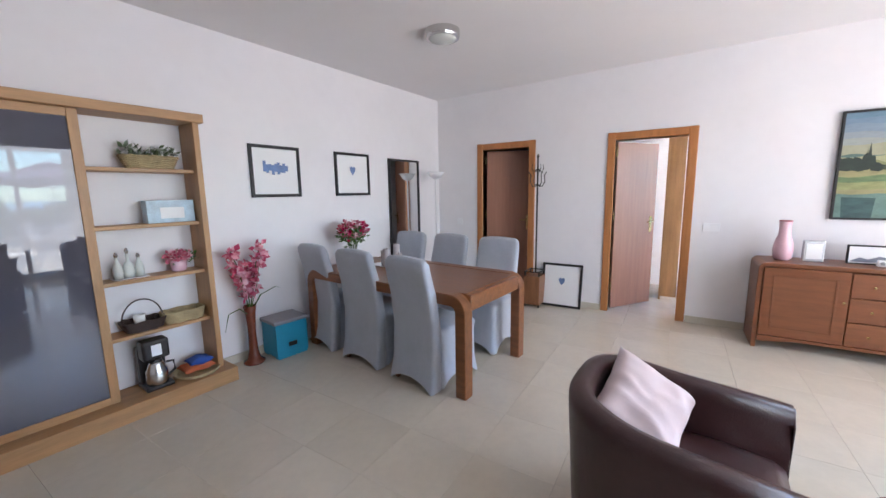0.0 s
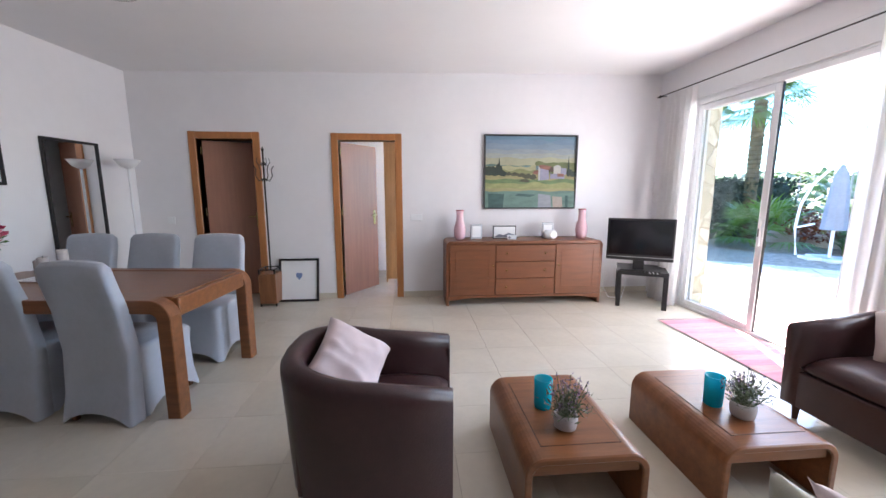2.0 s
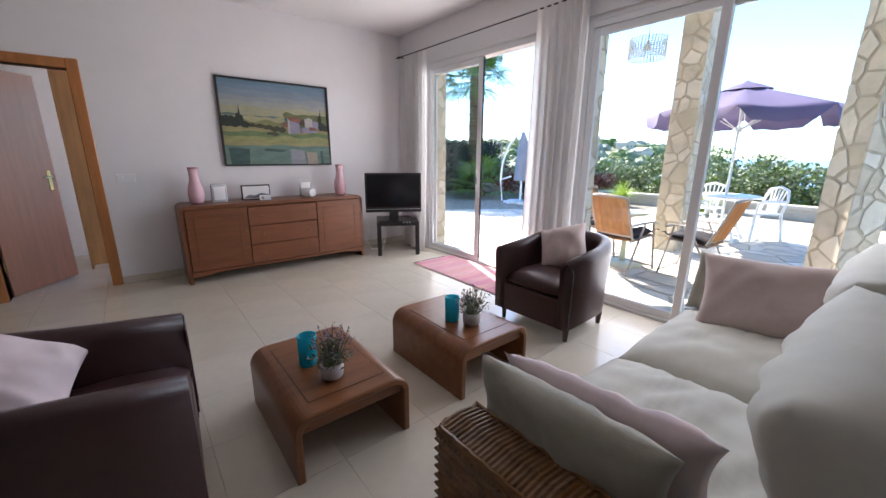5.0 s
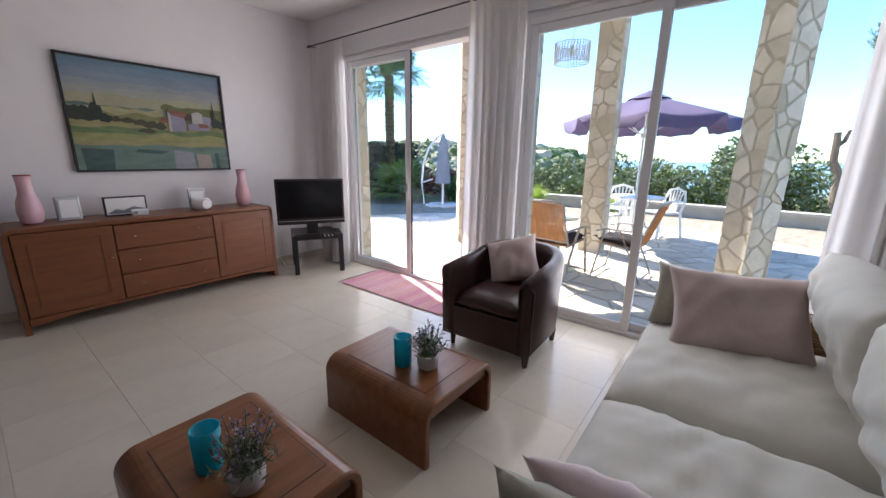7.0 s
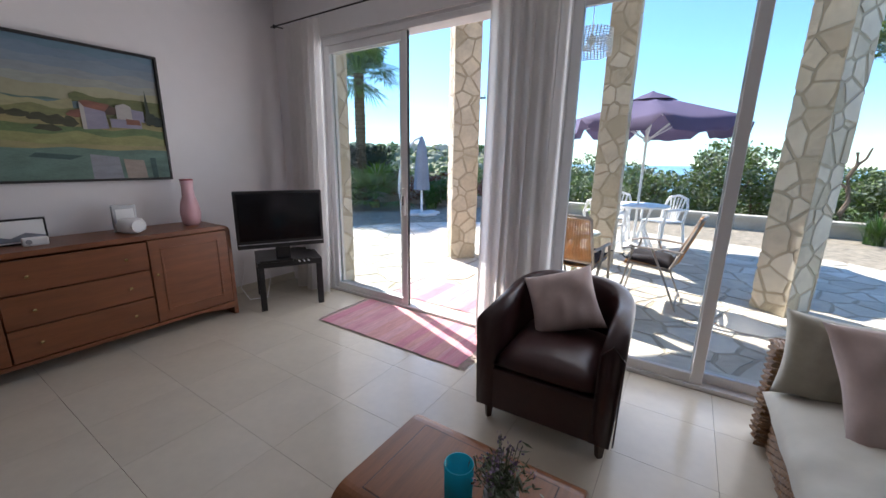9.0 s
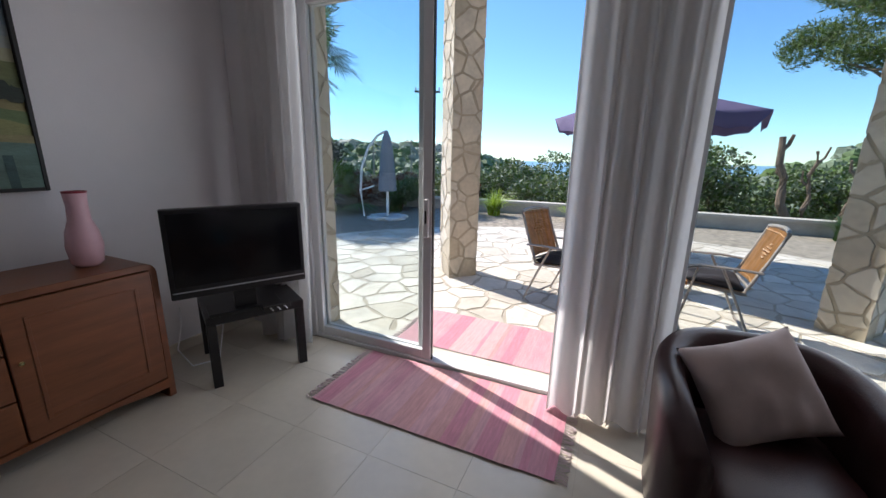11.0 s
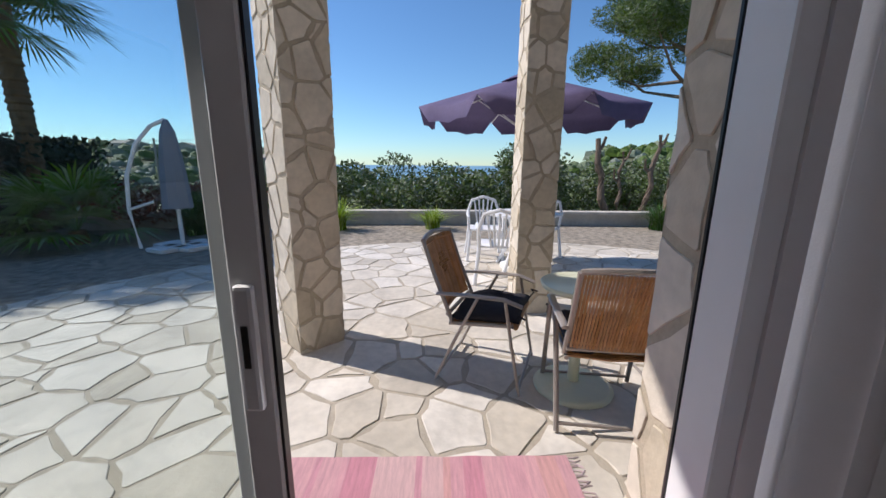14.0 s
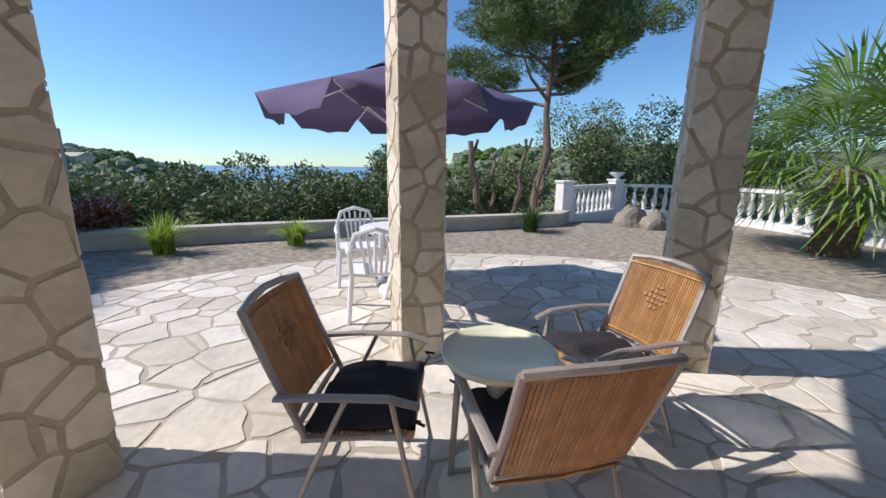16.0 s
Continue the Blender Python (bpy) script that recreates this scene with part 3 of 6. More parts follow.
for k, (a, b, dx) in enumerate(((0.28, UM, 0.0), (-0.88, 0.30, -0.028))):
    d = part("sliding_door", box(CF - 0.045 + dx, CF - 0.02 + dx, a, a + 0.05, 0.117, CT - 0.062, 0.002, 1), M_OAK, unit)
    part("door_stile", box(CF - 0.045 + dx, CF - 0.02 + dx, b - 0.05, b, 0.117, CT - 0.062, 0.002, 1), M_OAK, d)
    part("door_rail", box(CF - 0.044 + dx, CF - 0.021 + dx, a + 0.05, b - 0.05, 0.117, 0.165, 0.002, 1), M_OAKH, d)
    part("door_rail", box(CF - 0.044 + dx, CF - 0.021 + dx, a + 0.05, b - 0.05, CT - 0.11, CT - 0.062, 0.002, 1), M_OAKH, d)
    part("glass_panel", box(CF - 0.036 + dx, CF - 0.030 + dx, a + 0.045, b - 0.045, 0.16, CT - 0.105), M_FROST, d, "grey smoked glass panel")


def on_unit(name, y, z, label, cat, d=0.10, rz=0):
    return thing(name, *wpose(y, d, z), ROT + rz, label, cat)


rng = random.Random(4)


def basket(e, lx, ly, h, material, taper=0.8):
    bm = bmesh.new()
    rows = 7
    for r in range(rows):
        k = taper + (1 - taper) * r / (rows - 1)
        a, b, z = lx / 2 * k, ly / 2 * k, 0.008 + h * r / rows
        pts = [(a * math.copysign(abs(math.cos(t)) ** 0.5, math.cos(t)), b * math.copysign(abs(math.sin(t)) ** 0.5, math.sin(t)), z + 0.003 * (-1) ** i) for i, t in enumerate([2 * math.pi * i / 24 for i in range(25)])]
        tube(pts, h / rows * 0.55, 5, bm)
    part("weave", bm, material, e)
    part("bottom", lathe([(min(lx, ly) * 0.36, 0.0), (min(lx, ly) * 0.36, 0.006)], 16), material, e)


e = on_unit("flower_basket", 1.78, 1.665, "low wicker basket of white and green dried flowers", "flower basket")
basket(e, 0.12, 0.34, 0.09, M_BASKET)
pts = [(rng.uniform(-0.05, 0.05), rng.uniform(-0.16, 0.16), rng.uniform(0.07, 0.14)) for _ in range(150)]
v, f = foliage(pts, 0.3, 0.05, rng)
raw("leaves", v, f, M_LAV, e)
v, f = foliage([(rng.uniform(-0.05, 0.05), rng.uniform(-0.15, 0.15), rng.uniform(0.09, 0.15)) for _ in range(60)], 0.2, 0.025, rng, 3, aspect=1.2)
raw("blossoms", v, f, M_PAPER, e)
e = on_unit("carton", 1.86, 1.285, "glossy pale blue cardboard box on the shelf", "box")
part("body", box(-0.05, 0.05, -0.15, 0.15, 0, 0.16, 0.003, 1), M_CARTON, e)
part("print", box(0.0505, 0.052, -0.07, 0.08, 0.03, 0.11), M_PAPER, e, "pale printed picture")
e = on_unit("decanter_tray", 1.58, 0.915, "flat metal tray on the shelf", "tray")
part("plate", box(-0.06, 0.06, -0.10, 0.10, 0, 0.012, 0.004, 1), M_CHROME, e)
for dy, s in ((-0.06, 1.0), (0.0, 1.15), (0.06, 0.9)):
    e = on_unit("decanter", 1.58 + dy, 0.928, "small clear glass decanter on a tray", "decanter")
    e["group"] = "decanters on the tray"
    part("bottle", lathe([(0.025 * s, 0), (0.032 * s, 0.03), (0.026 * s, 0.08), (0.010, 0.11), (0.010, 0.14 * s)], 14), M_OPAL, e, smooth=True)
    part("stopper", lathe([(0.008, 0.14 * s), (0.015, 0.155 * s), (0.004, 0.175 * s)], 10), M_CHROME, e)
e = on_unit("flower_pot", 1.88, 0.915, "small pale pot of pink and red flowers on the shelf", "potted plant")
part("pot", lathe([(0.035, 0), (0.05, 0.01), (0.055, 0.075), (0.05, 0.08)], 16), M_PVASE, e, smooth=True)
v, f = foliage(cloud(rng, [(0, 0, 0.11, 0.07, 0.09, 0.045)], 120), 0.1, 0.03, rng, 2, aspect=1.3)
raw("blossoms", v, f, M_GLAD, e)
v, f = foliage(cloud(rng, [(0, 0.03, 0.10, 0.06, 0.11, 0.05)], 50), 0.1, 0.04, rng)
raw("leaves", v, f, M_LEAF, e)
e = on_unit("dark_basket", 1.62, 0.535, "dark wicker basket with a tall hoop handle holding cups", "basket")
basket(e, 0.16, 0.26, 0.075, M_DBASKET)
part("hoop", tube([(0, 0.12 * math.cos(t), 0.07 + 0.15 * math.sin(t)) for t in [math.pi * i / 14 for i in range(15)]], 0.005, 6), M_DBASKET, e)
e = on_unit("cup", 1.60, 0.548, "white paper cup in a dark basket", "cup")
part("body", lathe([(0.028, 0), (0.036, 0.10), (0.032, 0.10), (0.026, 0.01)], 16), M_PAPER, e, smooth=True)
e = on_unit("bread_basket", 1.87, 0.535, "shallow rectangular pale wicker basket", "basket")
basket(e, 0.15, 0.28, 0.085, M_BASKET, 0.88)
e = on_unit("coffee_maker", 1.63, 0.115, "black filter coffee maker with a steel thermos jug", "coffee maker", 0.16)
part("base", box(-0.10, 0.09, -0.085, 0.085, 0, 0.03, 0.008, 2), M_BLACK, e)
part("column", box(-0.10, -0.03, -0.08, 0.08, 0.03, 0.30, 0.012, 2), M_BLACK, e)
part("filter_head", box(-0.0299, 0.08, -0.08, 0.08, 0.22, 0.36, 0.015, 2), M_BLACK, e)
part("display", box(0.0802, 0.084, -0.03, 0.03, 0.25, 0.33, 0.002, 1), M_PLASTIC, e, "white control panel")
part("jug", lathe([(0.062, 0.031), (0.068, 0.05), (0.066, 0.13), (0.045, 0.18), (0.04, 0.195)], 22, c=(0.03, 0, 0)), M_CHROME, e, smooth=True)
part("jug_lid", lathe([(0.041, 0.196), (0.035, 0.212), (0.01, 0.216)], 18, c=(0.03, 0, 0)), M_BLACK, e)
part("jug_handle", tube([(0.04, 0.06, 0.17), (0.04, 0.105, 0.165), (0.04, 0.11, 0.10), (0.04, 0.066, 0.07)], 0.009, 8), M_BLACK, e)
e = on_unit("round_tray", 1.89, 0.115, "round wicker tray on the cabinet base", "tray", 0.17)
part("disc", lathe([(0.12, 0), (0.15, 0.006), (0.16, 0.03), (0.152, 0.03), (0.13, 0.012)], 26), M_BASKET, e)
e = on_unit("folded_cloth", 1.89, 0.132, "folded rust-red cloth on a tray", "cloth", 0.17)
part("cloth", cushion(0.17, 0.22, 0.06, 10, 3), M_ORANGE, e, smooth=True, m=pose(0, 0, 0.03))
e = on_unit("blue_cloth", 1.91, 0.185, "folded blue cloth lying on a rust cloth", "cloth", 0.17)
part("cloth", cushion(0.14, 0.17, 0.05, 10, 7), M_BLUEC, e, smooth=True, m=pose(0, 0, 0.022))

# tall vase with gladioli
e = thing("floor_vase", -2.85, 2.36, 0, 0, "tall slim brown glazed vase standing on the floor", "vase")
part("body", lathe([(0.085, 0), (0.09, 0.015), (0.055, 0.04), (0.038, 0.12), (0.034, 0.30), (0.042, 0.45), (0.052, 0.52), (0.046, 0.52), (0.03, 0.4)], 22), M_BROWNV, e, smooth=True)
e = thing("gladioli", -2.85, 2.36, 0.40, 0, "pink gladioli with long green leaves in a tall vase", "flowers")
for k, (tx, ty, tz) in enumerate(((0.02, -0.13, 0.62), (0.05, 0.12, 0.66), (0.0, 0.0, 0.50))):
    path = [(0, 0, 0.0), (tx * 0.3, ty * 0.25, tz * 0.4), (tx * 0.7, ty * 0.6, tz * 0.75), (tx, ty, tz)]
    part("stem", tube(path, 0.006, 6, r1=0.003), M_LEAF, e)
    pts = [tuple(Vector(path[1]).lerp(Vector(path[3]), rng.random()) + Vector((rng.uniform(-0.04, 0.04), rng.uniform(-0.04, 0.04), 0))) for _ in range(75)]
    v, f = foliage(pts, 0.0, 0.06, rng, 2, aspect=1.4)
    raw("blossoms", v, f, M_GLAD, e)
for pth in ([(0, 0, 0.02), (0.02, -0.10, 0.12), (0.03, -0.20, 0.10), (0.03, -0.24, -0.04)], [(0, 0, 0.05), (0.02, 0.1, 0.2), (0.02, 0.25, 0.24), (0, 0.32, 0.21)], [(0, 0, 0.05), (0.04, 0.06, 0.3), (0.06, 0.12, 0.62)]):
    part("leaf", tube(pth, 0.016, 6, r1=0.002, flat=0.25), M_LEAF, e)

e = thing("cool_box", -2.795, 2.645, 0, ROT - 4, "turquoise plastic box with a grey lid", "cool box")
part("body", prism([(-0.13, -0.15), (0.13, -0.15), (0.13, 0.15), (-0.13, 0.15)], 0.02, 0.32, inset=0.01), M_COOL, e)
for sx in (-0.1, 0.1):
    part("foot", box(sx - 0.03, sx + 0.03, -0.14, 0.14, 0, 0.02), M_COOL, e)
part("lid", box(-0.14, 0.14, -0.165, 0.165, 0.32, 0.355, 0.012, 2), M_GREYLID, e, "grey lid")
part("latch", box(0.1302, 0.14, -0.04, 0.04, 0.1, 0.14, 0.003, 1), M_BLACK, e)


def framed(name, m, w, h, label, motif):
    e = new(name)
    e.matrix_basis = m
    tagged(e, label, "picture")
    t = 0.028
    for a in ((-w / 2, -w / 2 + t, 0, h), (w / 2 - t, w / 2, 0, h)):
        part("frame_bar", box(a[0], a[1], -0.022, 0, a[2], a[3], 0.002, 1), M_BLACK, e)
    for a in ((0, t), (h - t, h)):
        part("frame_bar", box(-w / 2 + t, w / 2 - t, -0.0215, 0, a[0], a[1], 0.002, 1), M_BLACK, e)
    part("mount", box(-w / 2 + t, w / 2 - t, -0.008, -0.001, t, h - t), M_PAPER, e, "white paper mount")
    bm = bmesh.new()
    rg = random.Random(w)
    if motif == "skyline":
        for k in range(9):
            x = -w * 0.25 + k * w * 0.055
            box(x, x + w * 0.055, -0.0105, -0.009, h * 0.52 - rg.uniform(0, 0.04), h * 0.66 + rg.uniform(-0.02, 0.03), bm=bm)
    else:
        prism([(0.0, -0.055), (0.035, -0.01), (0.04, 0.025), (0.02, 0.04), (0.0, 0.03), (-0.02, 0.04), (-0.04, 0.025), (-0.035, -0.01)], 0, 0.0015, bm=bm, m=pose(0, -0.009, h * 0.60, 90, 0, 0))
    part("print", bm, M_BLUEP, e, "blue printed motif")
    return e


def on_west(y, z, d=0.003):
    return pose(wx(y) + d, y, z, 0, 0, 90 + ROT)


framed("wall_picture", on_west(2.79, 1.45), 0.50, 0.47, "black-framed print of a blue skyline on white paper", "skyline")
framed("wall_picture", on_west(3.72, 1.45), 0.50, 0.47, "black-framed print of a small blue shell", "shell")
framed("floor_picture", pose(-0.93, NY - 0.11, 0.0, -10, 0, 0), 0.50, 0.55, "black-framed shell print leaning on the wall at floor level", "shell")
# mirror
e = new("mirror")
e.matrix_basis = on_west(4.60, 0.55)
tagged(e, "tall wall mirror in a thin black frame", "mirror")
for a, b, c, d in ((-0.30, -0.275, 0, 1.35), (0.275, 0.30, 0, 1.35), (-0.275, 0.275, 0, 0.025), (-0.275, 0.275, 1.325, 1.35)):
    part("frame_bar", box(a, b, -0.025, 0, c, d, 0.002, 1), M_BLACK, e)
part("glass", box(-0.275, 0.275, -0.012, -0.004, 0.025, 1.325), M_MIRROR, e, "silvered mirror glass")
# floor lamp
e = thing("floor_lamp", -2.56, 4.94, 0, 0, "white uplighter floor lamp with a shallow bowl shade", "floor lamp")
part("base", lathe([(0.13, 0), (0.13, 0.015), (0.02, 0.03)], 24), M_WHITE, e)
part("pole", lathe([(0.012, 0.025), (0.012, 1.66)], 10), M_WHITE, e)
part("shade", lathe([(0.02, 1.64), (0.07, 1.67), (0.12, 1.74), (0.115, 1.74), (0.06, 1.685), (0.02, 1.665)], 24), M_WHITE, e, smooth=True)

# ---- dining table and chairs ----
TR = -5.0
table = thing("dining_table", -1.80, 3.30, 0, TR, "large dark brown wooden dining table with rounded leg corners", "dining table")
TL, TW, TH = 1.84, 0.96, 0.76


def bent_frame(y0, y1, L, H, t, r):
    """A flat board bent down at both ends with rounded shoulders, from y0 to y1."""
    outer, inner = [], []
    for k in range(9):
        a = math.pi / 2 * k / 8
        outer.append((-L / 2 + r - r * math.cos(a), H - r + r * math.sin(a)))
        inner.append((-L / 2 + r - (r - t) * math.cos(a), H - r + (r - t) * math.sin(a)))
    prof = [(-L / 2, 0)] + outer
    prof += [(-x, z) for x, z in reversed(prof)]
    iprof = [(-L / 2 + t, 0)] + inner
    iprof += [(-x, z) for x, z in reversed(iprof)]
    bm = bmesh.new()
    ring = [[bm.verts.new((x, y, z)) for x, z in prof] for y in (y0, y1)]
    iring = [[bm.verts.new((x, y, z)) for x, z in iprof] for y in (y0, y1)]
    n = len(prof)
    for i in range(n - 1):
        bm.faces.new((ring[0][i], ring[0][i + 1], ring[1][i + 1], ring[1][i]))
        bm.faces.new((iring[0][i], iring[1][i], iring[1][i + 1], iring[0][i + 1]))
        for s in (0, 1):
            bm.faces.new((ring[s][i], iring[s][i], iring[s][i + 1], ring[s][i + 1]))
    for i in (0, n - 1):
        bm.faces.new((ring[0][i], ring[1][i], iring[1][i], iring[0][i]))
    es = [e for e in bm.edges if abs(e.verts[0].co.y - e.verts[1].co.y) < 1e-6 and len(e.link_faces) == 2]
    bmesh.ops.bevel(bm, geom=es, offset=0.006, segments=1, affect="EDGES", clamp_overlap=True)
    return bm


for s in (-1, 1):
    part("leg_frame", bent_frame(-0.05, 0.05, TL, TH, 0.085, 0.13), M_WALNUT, table, m=pose(0, s * (TW / 2 - 0.05), 0))
part("tabletop", box(-TL / 2 + 0.05, TL / 2 - 0.05, -TW / 2 + 0.101, TW / 2 - 0.101, TH - 0.06, TH - 0.004, 0.004, 1), M_WALNUT, table)
for s in (-1, 1):
    part("end_rail", box(s * (TL / 2 - 0.06) - 0.05, s * (TL / 2 - 0.06) + 0.05, -TW / 2 + 0.1015, TW / 2 - 0.1015, TH - 0.13, TH - 0.012, 0.01, 2), M_WALNUT, table)


def slip_chair():
    """A chair under a stretched cloth cover; it faces local +y, the back at local y=0."""
    e = thing("dining_chair", 0, 0, 0, 0, "high-backed dining chair in a stretched grey-blue cloth cover", "chair", "chairs round the dining table")
    W, D, SH, BH = 0.455, 0.50, 0.46, 0.99
    # seat and skirt, the hem arched between the feet

    def loft(rings, bm):
        for a, b in zip(rings, rings[1:]):
            m = len(a)
            for i in range(m):
                bm.faces.new((a[i], a[(i + 1) % m], b[(i + 1) % m], b[i]))

    def outline(hw, y0, y1, r=0.035):
        pts = []
        for cx, cy, a0 in ((hw - r, y0 + r, -90), (hw - r, y1 - r, 0), (-hw + r, y1 - r, 90), (-hw + r, y0 + r, 180)):
            for k in range(3):
                a = radians(a0 + 45 * k)
                pts.append((cx + r * math.cos(a), cy + r * math.sin(a)))
        full = []
        for (ax, ay), (bx, by) in zip(pts, pts[1:] + pts[:1]):
            m = 8 if math.hypot(bx - ax, by - ay) > 0.1 else 1
            full += [(ax + (bx - ax) * k / m, ay + (by - ay) * k / m, 0 if m == 1 else math.sin(math.pi * k / m)) for k in range(m)]
        return full
    bm = bmesh.new()
    rings = []
    for z, k in ((0.0, 1.04), (0.15, 0.99), (0.35, 0.98), (SH - 0.03, 1.0), (SH, 0.95)):
        o = outline(W / 2 * k, 0.05, D * k)
        rings.append([bm.verts.new((x, y, z + (0.085 * a ** 0.7 if z == 0 else (0.02 * a if z < 0.2 else 0)) + 0.004)) for x, y, a in o])
    loft(rings, bm)
    bm.faces.new(rings[-1])
    part("seat_cover", bm, M_SLIP, e, smooth=True)
    bm = bmesh.new()
    rings = []
    for z, y0, y1, k in ((0.0, -0.05, 0.06, 1.05), (0.18, -0.02, 0.075, 1.0), (0.44, 0.0, 0.09, 1.0), (0.7, -0.03, 0.055, 0.98), (BH - 0.10, -0.075, 0.0, 0.97), (BH - 0.03, -0.085, -0.012, 0.94), (BH, -0.07, -0.028, 0.84)):
        o = outline(W / 2 * k, y0, y1, 0.02)
        rings.append([bm.verts.new((x, y, z + 0.003 + (0.075 * a ** 0.7 if z == 0 and abs(y - y0) < 0.01 else (0.02 * (1 - (x / (W / 2)) ** 2) if z > BH - 0.05 else 0)))) for x, y, a in o])
    loft(rings, bm)
    bm.faces.new(rings[-1])
    part("back_cover", bm, M_SLIP, e, smooth=True)
    for sx in (-1, 1):
        for y in (-0.02, D - 0.05):
            part("leg", box(sx * 0.185 - 0.016, sx * 0.185 + 0.016, y, y + 0.032, 0.0, 0.06, 0.003, 1), M_WALNUTZ, e)
    return e


chair = slip_chair()
spots = [(-1.39, 2.765, TR - 6), (-2.01, 2.85, TR - 1), (-2.63, 2.935, TR - 4), (-1.27, 4.06, 180 + TR + 3), (-1.88, 4.13, 180 + TR), (-2.46, 4.17, 180 + TR)]
chair.matrix_basis = pose(spots[0][0], spots[0][1], 0, 0, 0, spots[0][2])
for x, y, r in spots[1:]:
    copy_thing(chair, pose(x, y, 0, 0, 0, r))

# on the dining table
e = thing("flower_vase", -2.62, 3.40, TH, 0, "clear glass vase on the dining table", "vase")
part("body", lathe([(0.035, 0), (0.04, 0.01), (0.03, 0.06), (0.045, 0.15), (0.06, 0.18), (0.055, 0.18), (0.04, 0.14), (0.025, 0.06), (0.03, 0.015)], 18), M_GLASSC, e, smooth=True)
e = thing("bouquet", -2.62, 3.40, TH + 0.02, 0, "bouquet of magenta and pink flowers in a glass vase", "flowers")
for k in range(9):
    a = 2 * math.pi * k / 9
    part("stem", tube([(0.015 * math.cos(a), 0.015 * math.sin(a), 0), (0.04 * math.cos(a), 0.04 * math.sin(a), 0.16), (0.11 * math.cos(a), 0.11 * math.sin(a), 0.30 + 0.03 * (k % 3))], 0.003, 5), M_LEAF, e)
v, f = foliage(cloud(rng, [(0, 0, 0.31, 0.16, 0.16, 0.10)], 170), 0.1, 0.045, rng, 2, aspect=1.4)
raw("blossoms", v, f, M_RED, e)
v, f = foliage(cloud(rng, [(0, 0, 0.25, 0.14, 0.14, 0.10)], 220), 0.2, 0.06, rng)
raw("leaves", v, f, M_LEAF, e)
e = thing("candle_tray", -2.12, 3.42, TH - 0.003, TR, "flat pale metal tray on the dining table", "tray")
part("plate", box(-0.19, 0.19, -0.13, 0.13, 0, 0.012, 0.004, 1), M_CHROME, e)
for dx, dy, hh in ((-0.11, 0.02, 0.13), (-0.02, -0.05, 0.16), (0.02, 0.06, 0.20), (0.10, -0.01, 0.12)):
    e = thing("candle", -2.12 + dx, 3.42 + dy, TH + 0.009, 0, "grey pillar candle on a tray", "candle", "candles on the tray")
    part("wax", lathe([(0.032, 0), (0.034, 0.004), (0.034, hh - 0.004), (0.03, hh), (0.01, hh - 0.005)], 16), M_POT, e, smooth=True)
    part("wick", lathe([(0.002, hh - 0.006), (0.0015, hh + 0.012)], 6), M_BLACK, e)

e = thing("ceiling_lamp", -1.50, 3.44, 2.695, 0, "round flush ceiling lamp with an opal glass bowl", "ceiling lamp")
part("ring", lathe([(0.140, 0.045), (0.145, 0.06), (0.145, 0.11), (0.135, 0.113)], 30), M_CHROME, e, "brushed metal rim")
part("bowl", lathe([(0.01, 0.01), (0.06, 0.016), (0.105, 0.034), (0.132, 0.06), (0.128, 0.07)], 30), M_OPAL, e, smooth=True)

# coat stand, stool
e = thing("coat_stand", -1.235, 5.22, 0, 0, "black wrought-iron coat stand with scrolled hooks", "coat stand")
part("pole", tube([(0, 0, 0.44), (0, 0, 1.88)], 0.011, 8), M_IRON, e)
part("finial", lathe([(0.004, 1.86), (0.018, 1.885), (0.004, 1.92)], 10), M_IRON, e)
for k in range(4):
    a = radians(45 + 90 * k)
    c, s = math.cos(a), math.sin(a)
    part("hook", tube([(0.01 * c, 0.01 * s, 1.55), (0.06 * c, 0.06 * s, 1.52), (0.10 * c, 0.10 * s, 1.58), (0.09 * c, 0.09 * s, 1.66), (0.12 * c, 0.12 * s, 1.70)], 0.006, 6), M_IRON, e)
    part("hook", tube([(0.01 * c, 0.01 * s, 1.74), (0.05 * c, 0.05 * s, 1.70), (0.08 * c, 0.08 * s, 1.74), (0.07 * c, 0.07 * s, 1.79)], 0.005, 6), M_IRON, e)
e = thing("stick_stand", -1.245, 5.22, 0, 0, "small brown wooden stand with a black rail at its top", "stand")
part("body", box(-0.10, 0.10, -0.12, 0.12, 0.03, 0.40, 0.004, 1), M_WALNUTZ, e)
for sx in (-0.09, 0.09):
    for sy in (-0.11, 0.11):
        part("post", box(sx - 0.009, sx + 0.009, sy - 0.009, sy + 0.009, 0, 0.03), M_IRON, e)
        part("post", box(sx - 0.008, sx + 0.008, sy - 0.008, sy + 0.008, 0.40, 0.455), M_IRON, e)
for s in (-1, 1):
    part("rail", tube([(-0.1, s * 0.11, 0.455), (0.1, s * 0.11, 0.455)], 0.007, 6), M_IRON, e)
    part("rail", tube([(s * 0.09, -0.12, 0.455), (s * 0.09, 0.12, 0.455)], 0.007, 6), M_IRON, e)

for x, z, w in ((0.58, 1.02, 0.15), (-2.44, 1.0, 0.085), (2.78, 0.92, 0.08)):
    e = thing("wall_switch", x, NY - 0.001, z, 0, "white plastic switch plate on the wall", "switch", "wall switches")
    part("plate", box(-w / 2, w / 2, -0.009, 0, 0, 0.085, 0.003, 1), M_PLASTIC, e)
    part("rocker", box(-w / 2 + 0.015, -w / 2 + 0.06, -0.014, -0.0095, 0.02, 0.065, 0.002, 1), M_PLASTIC, e)

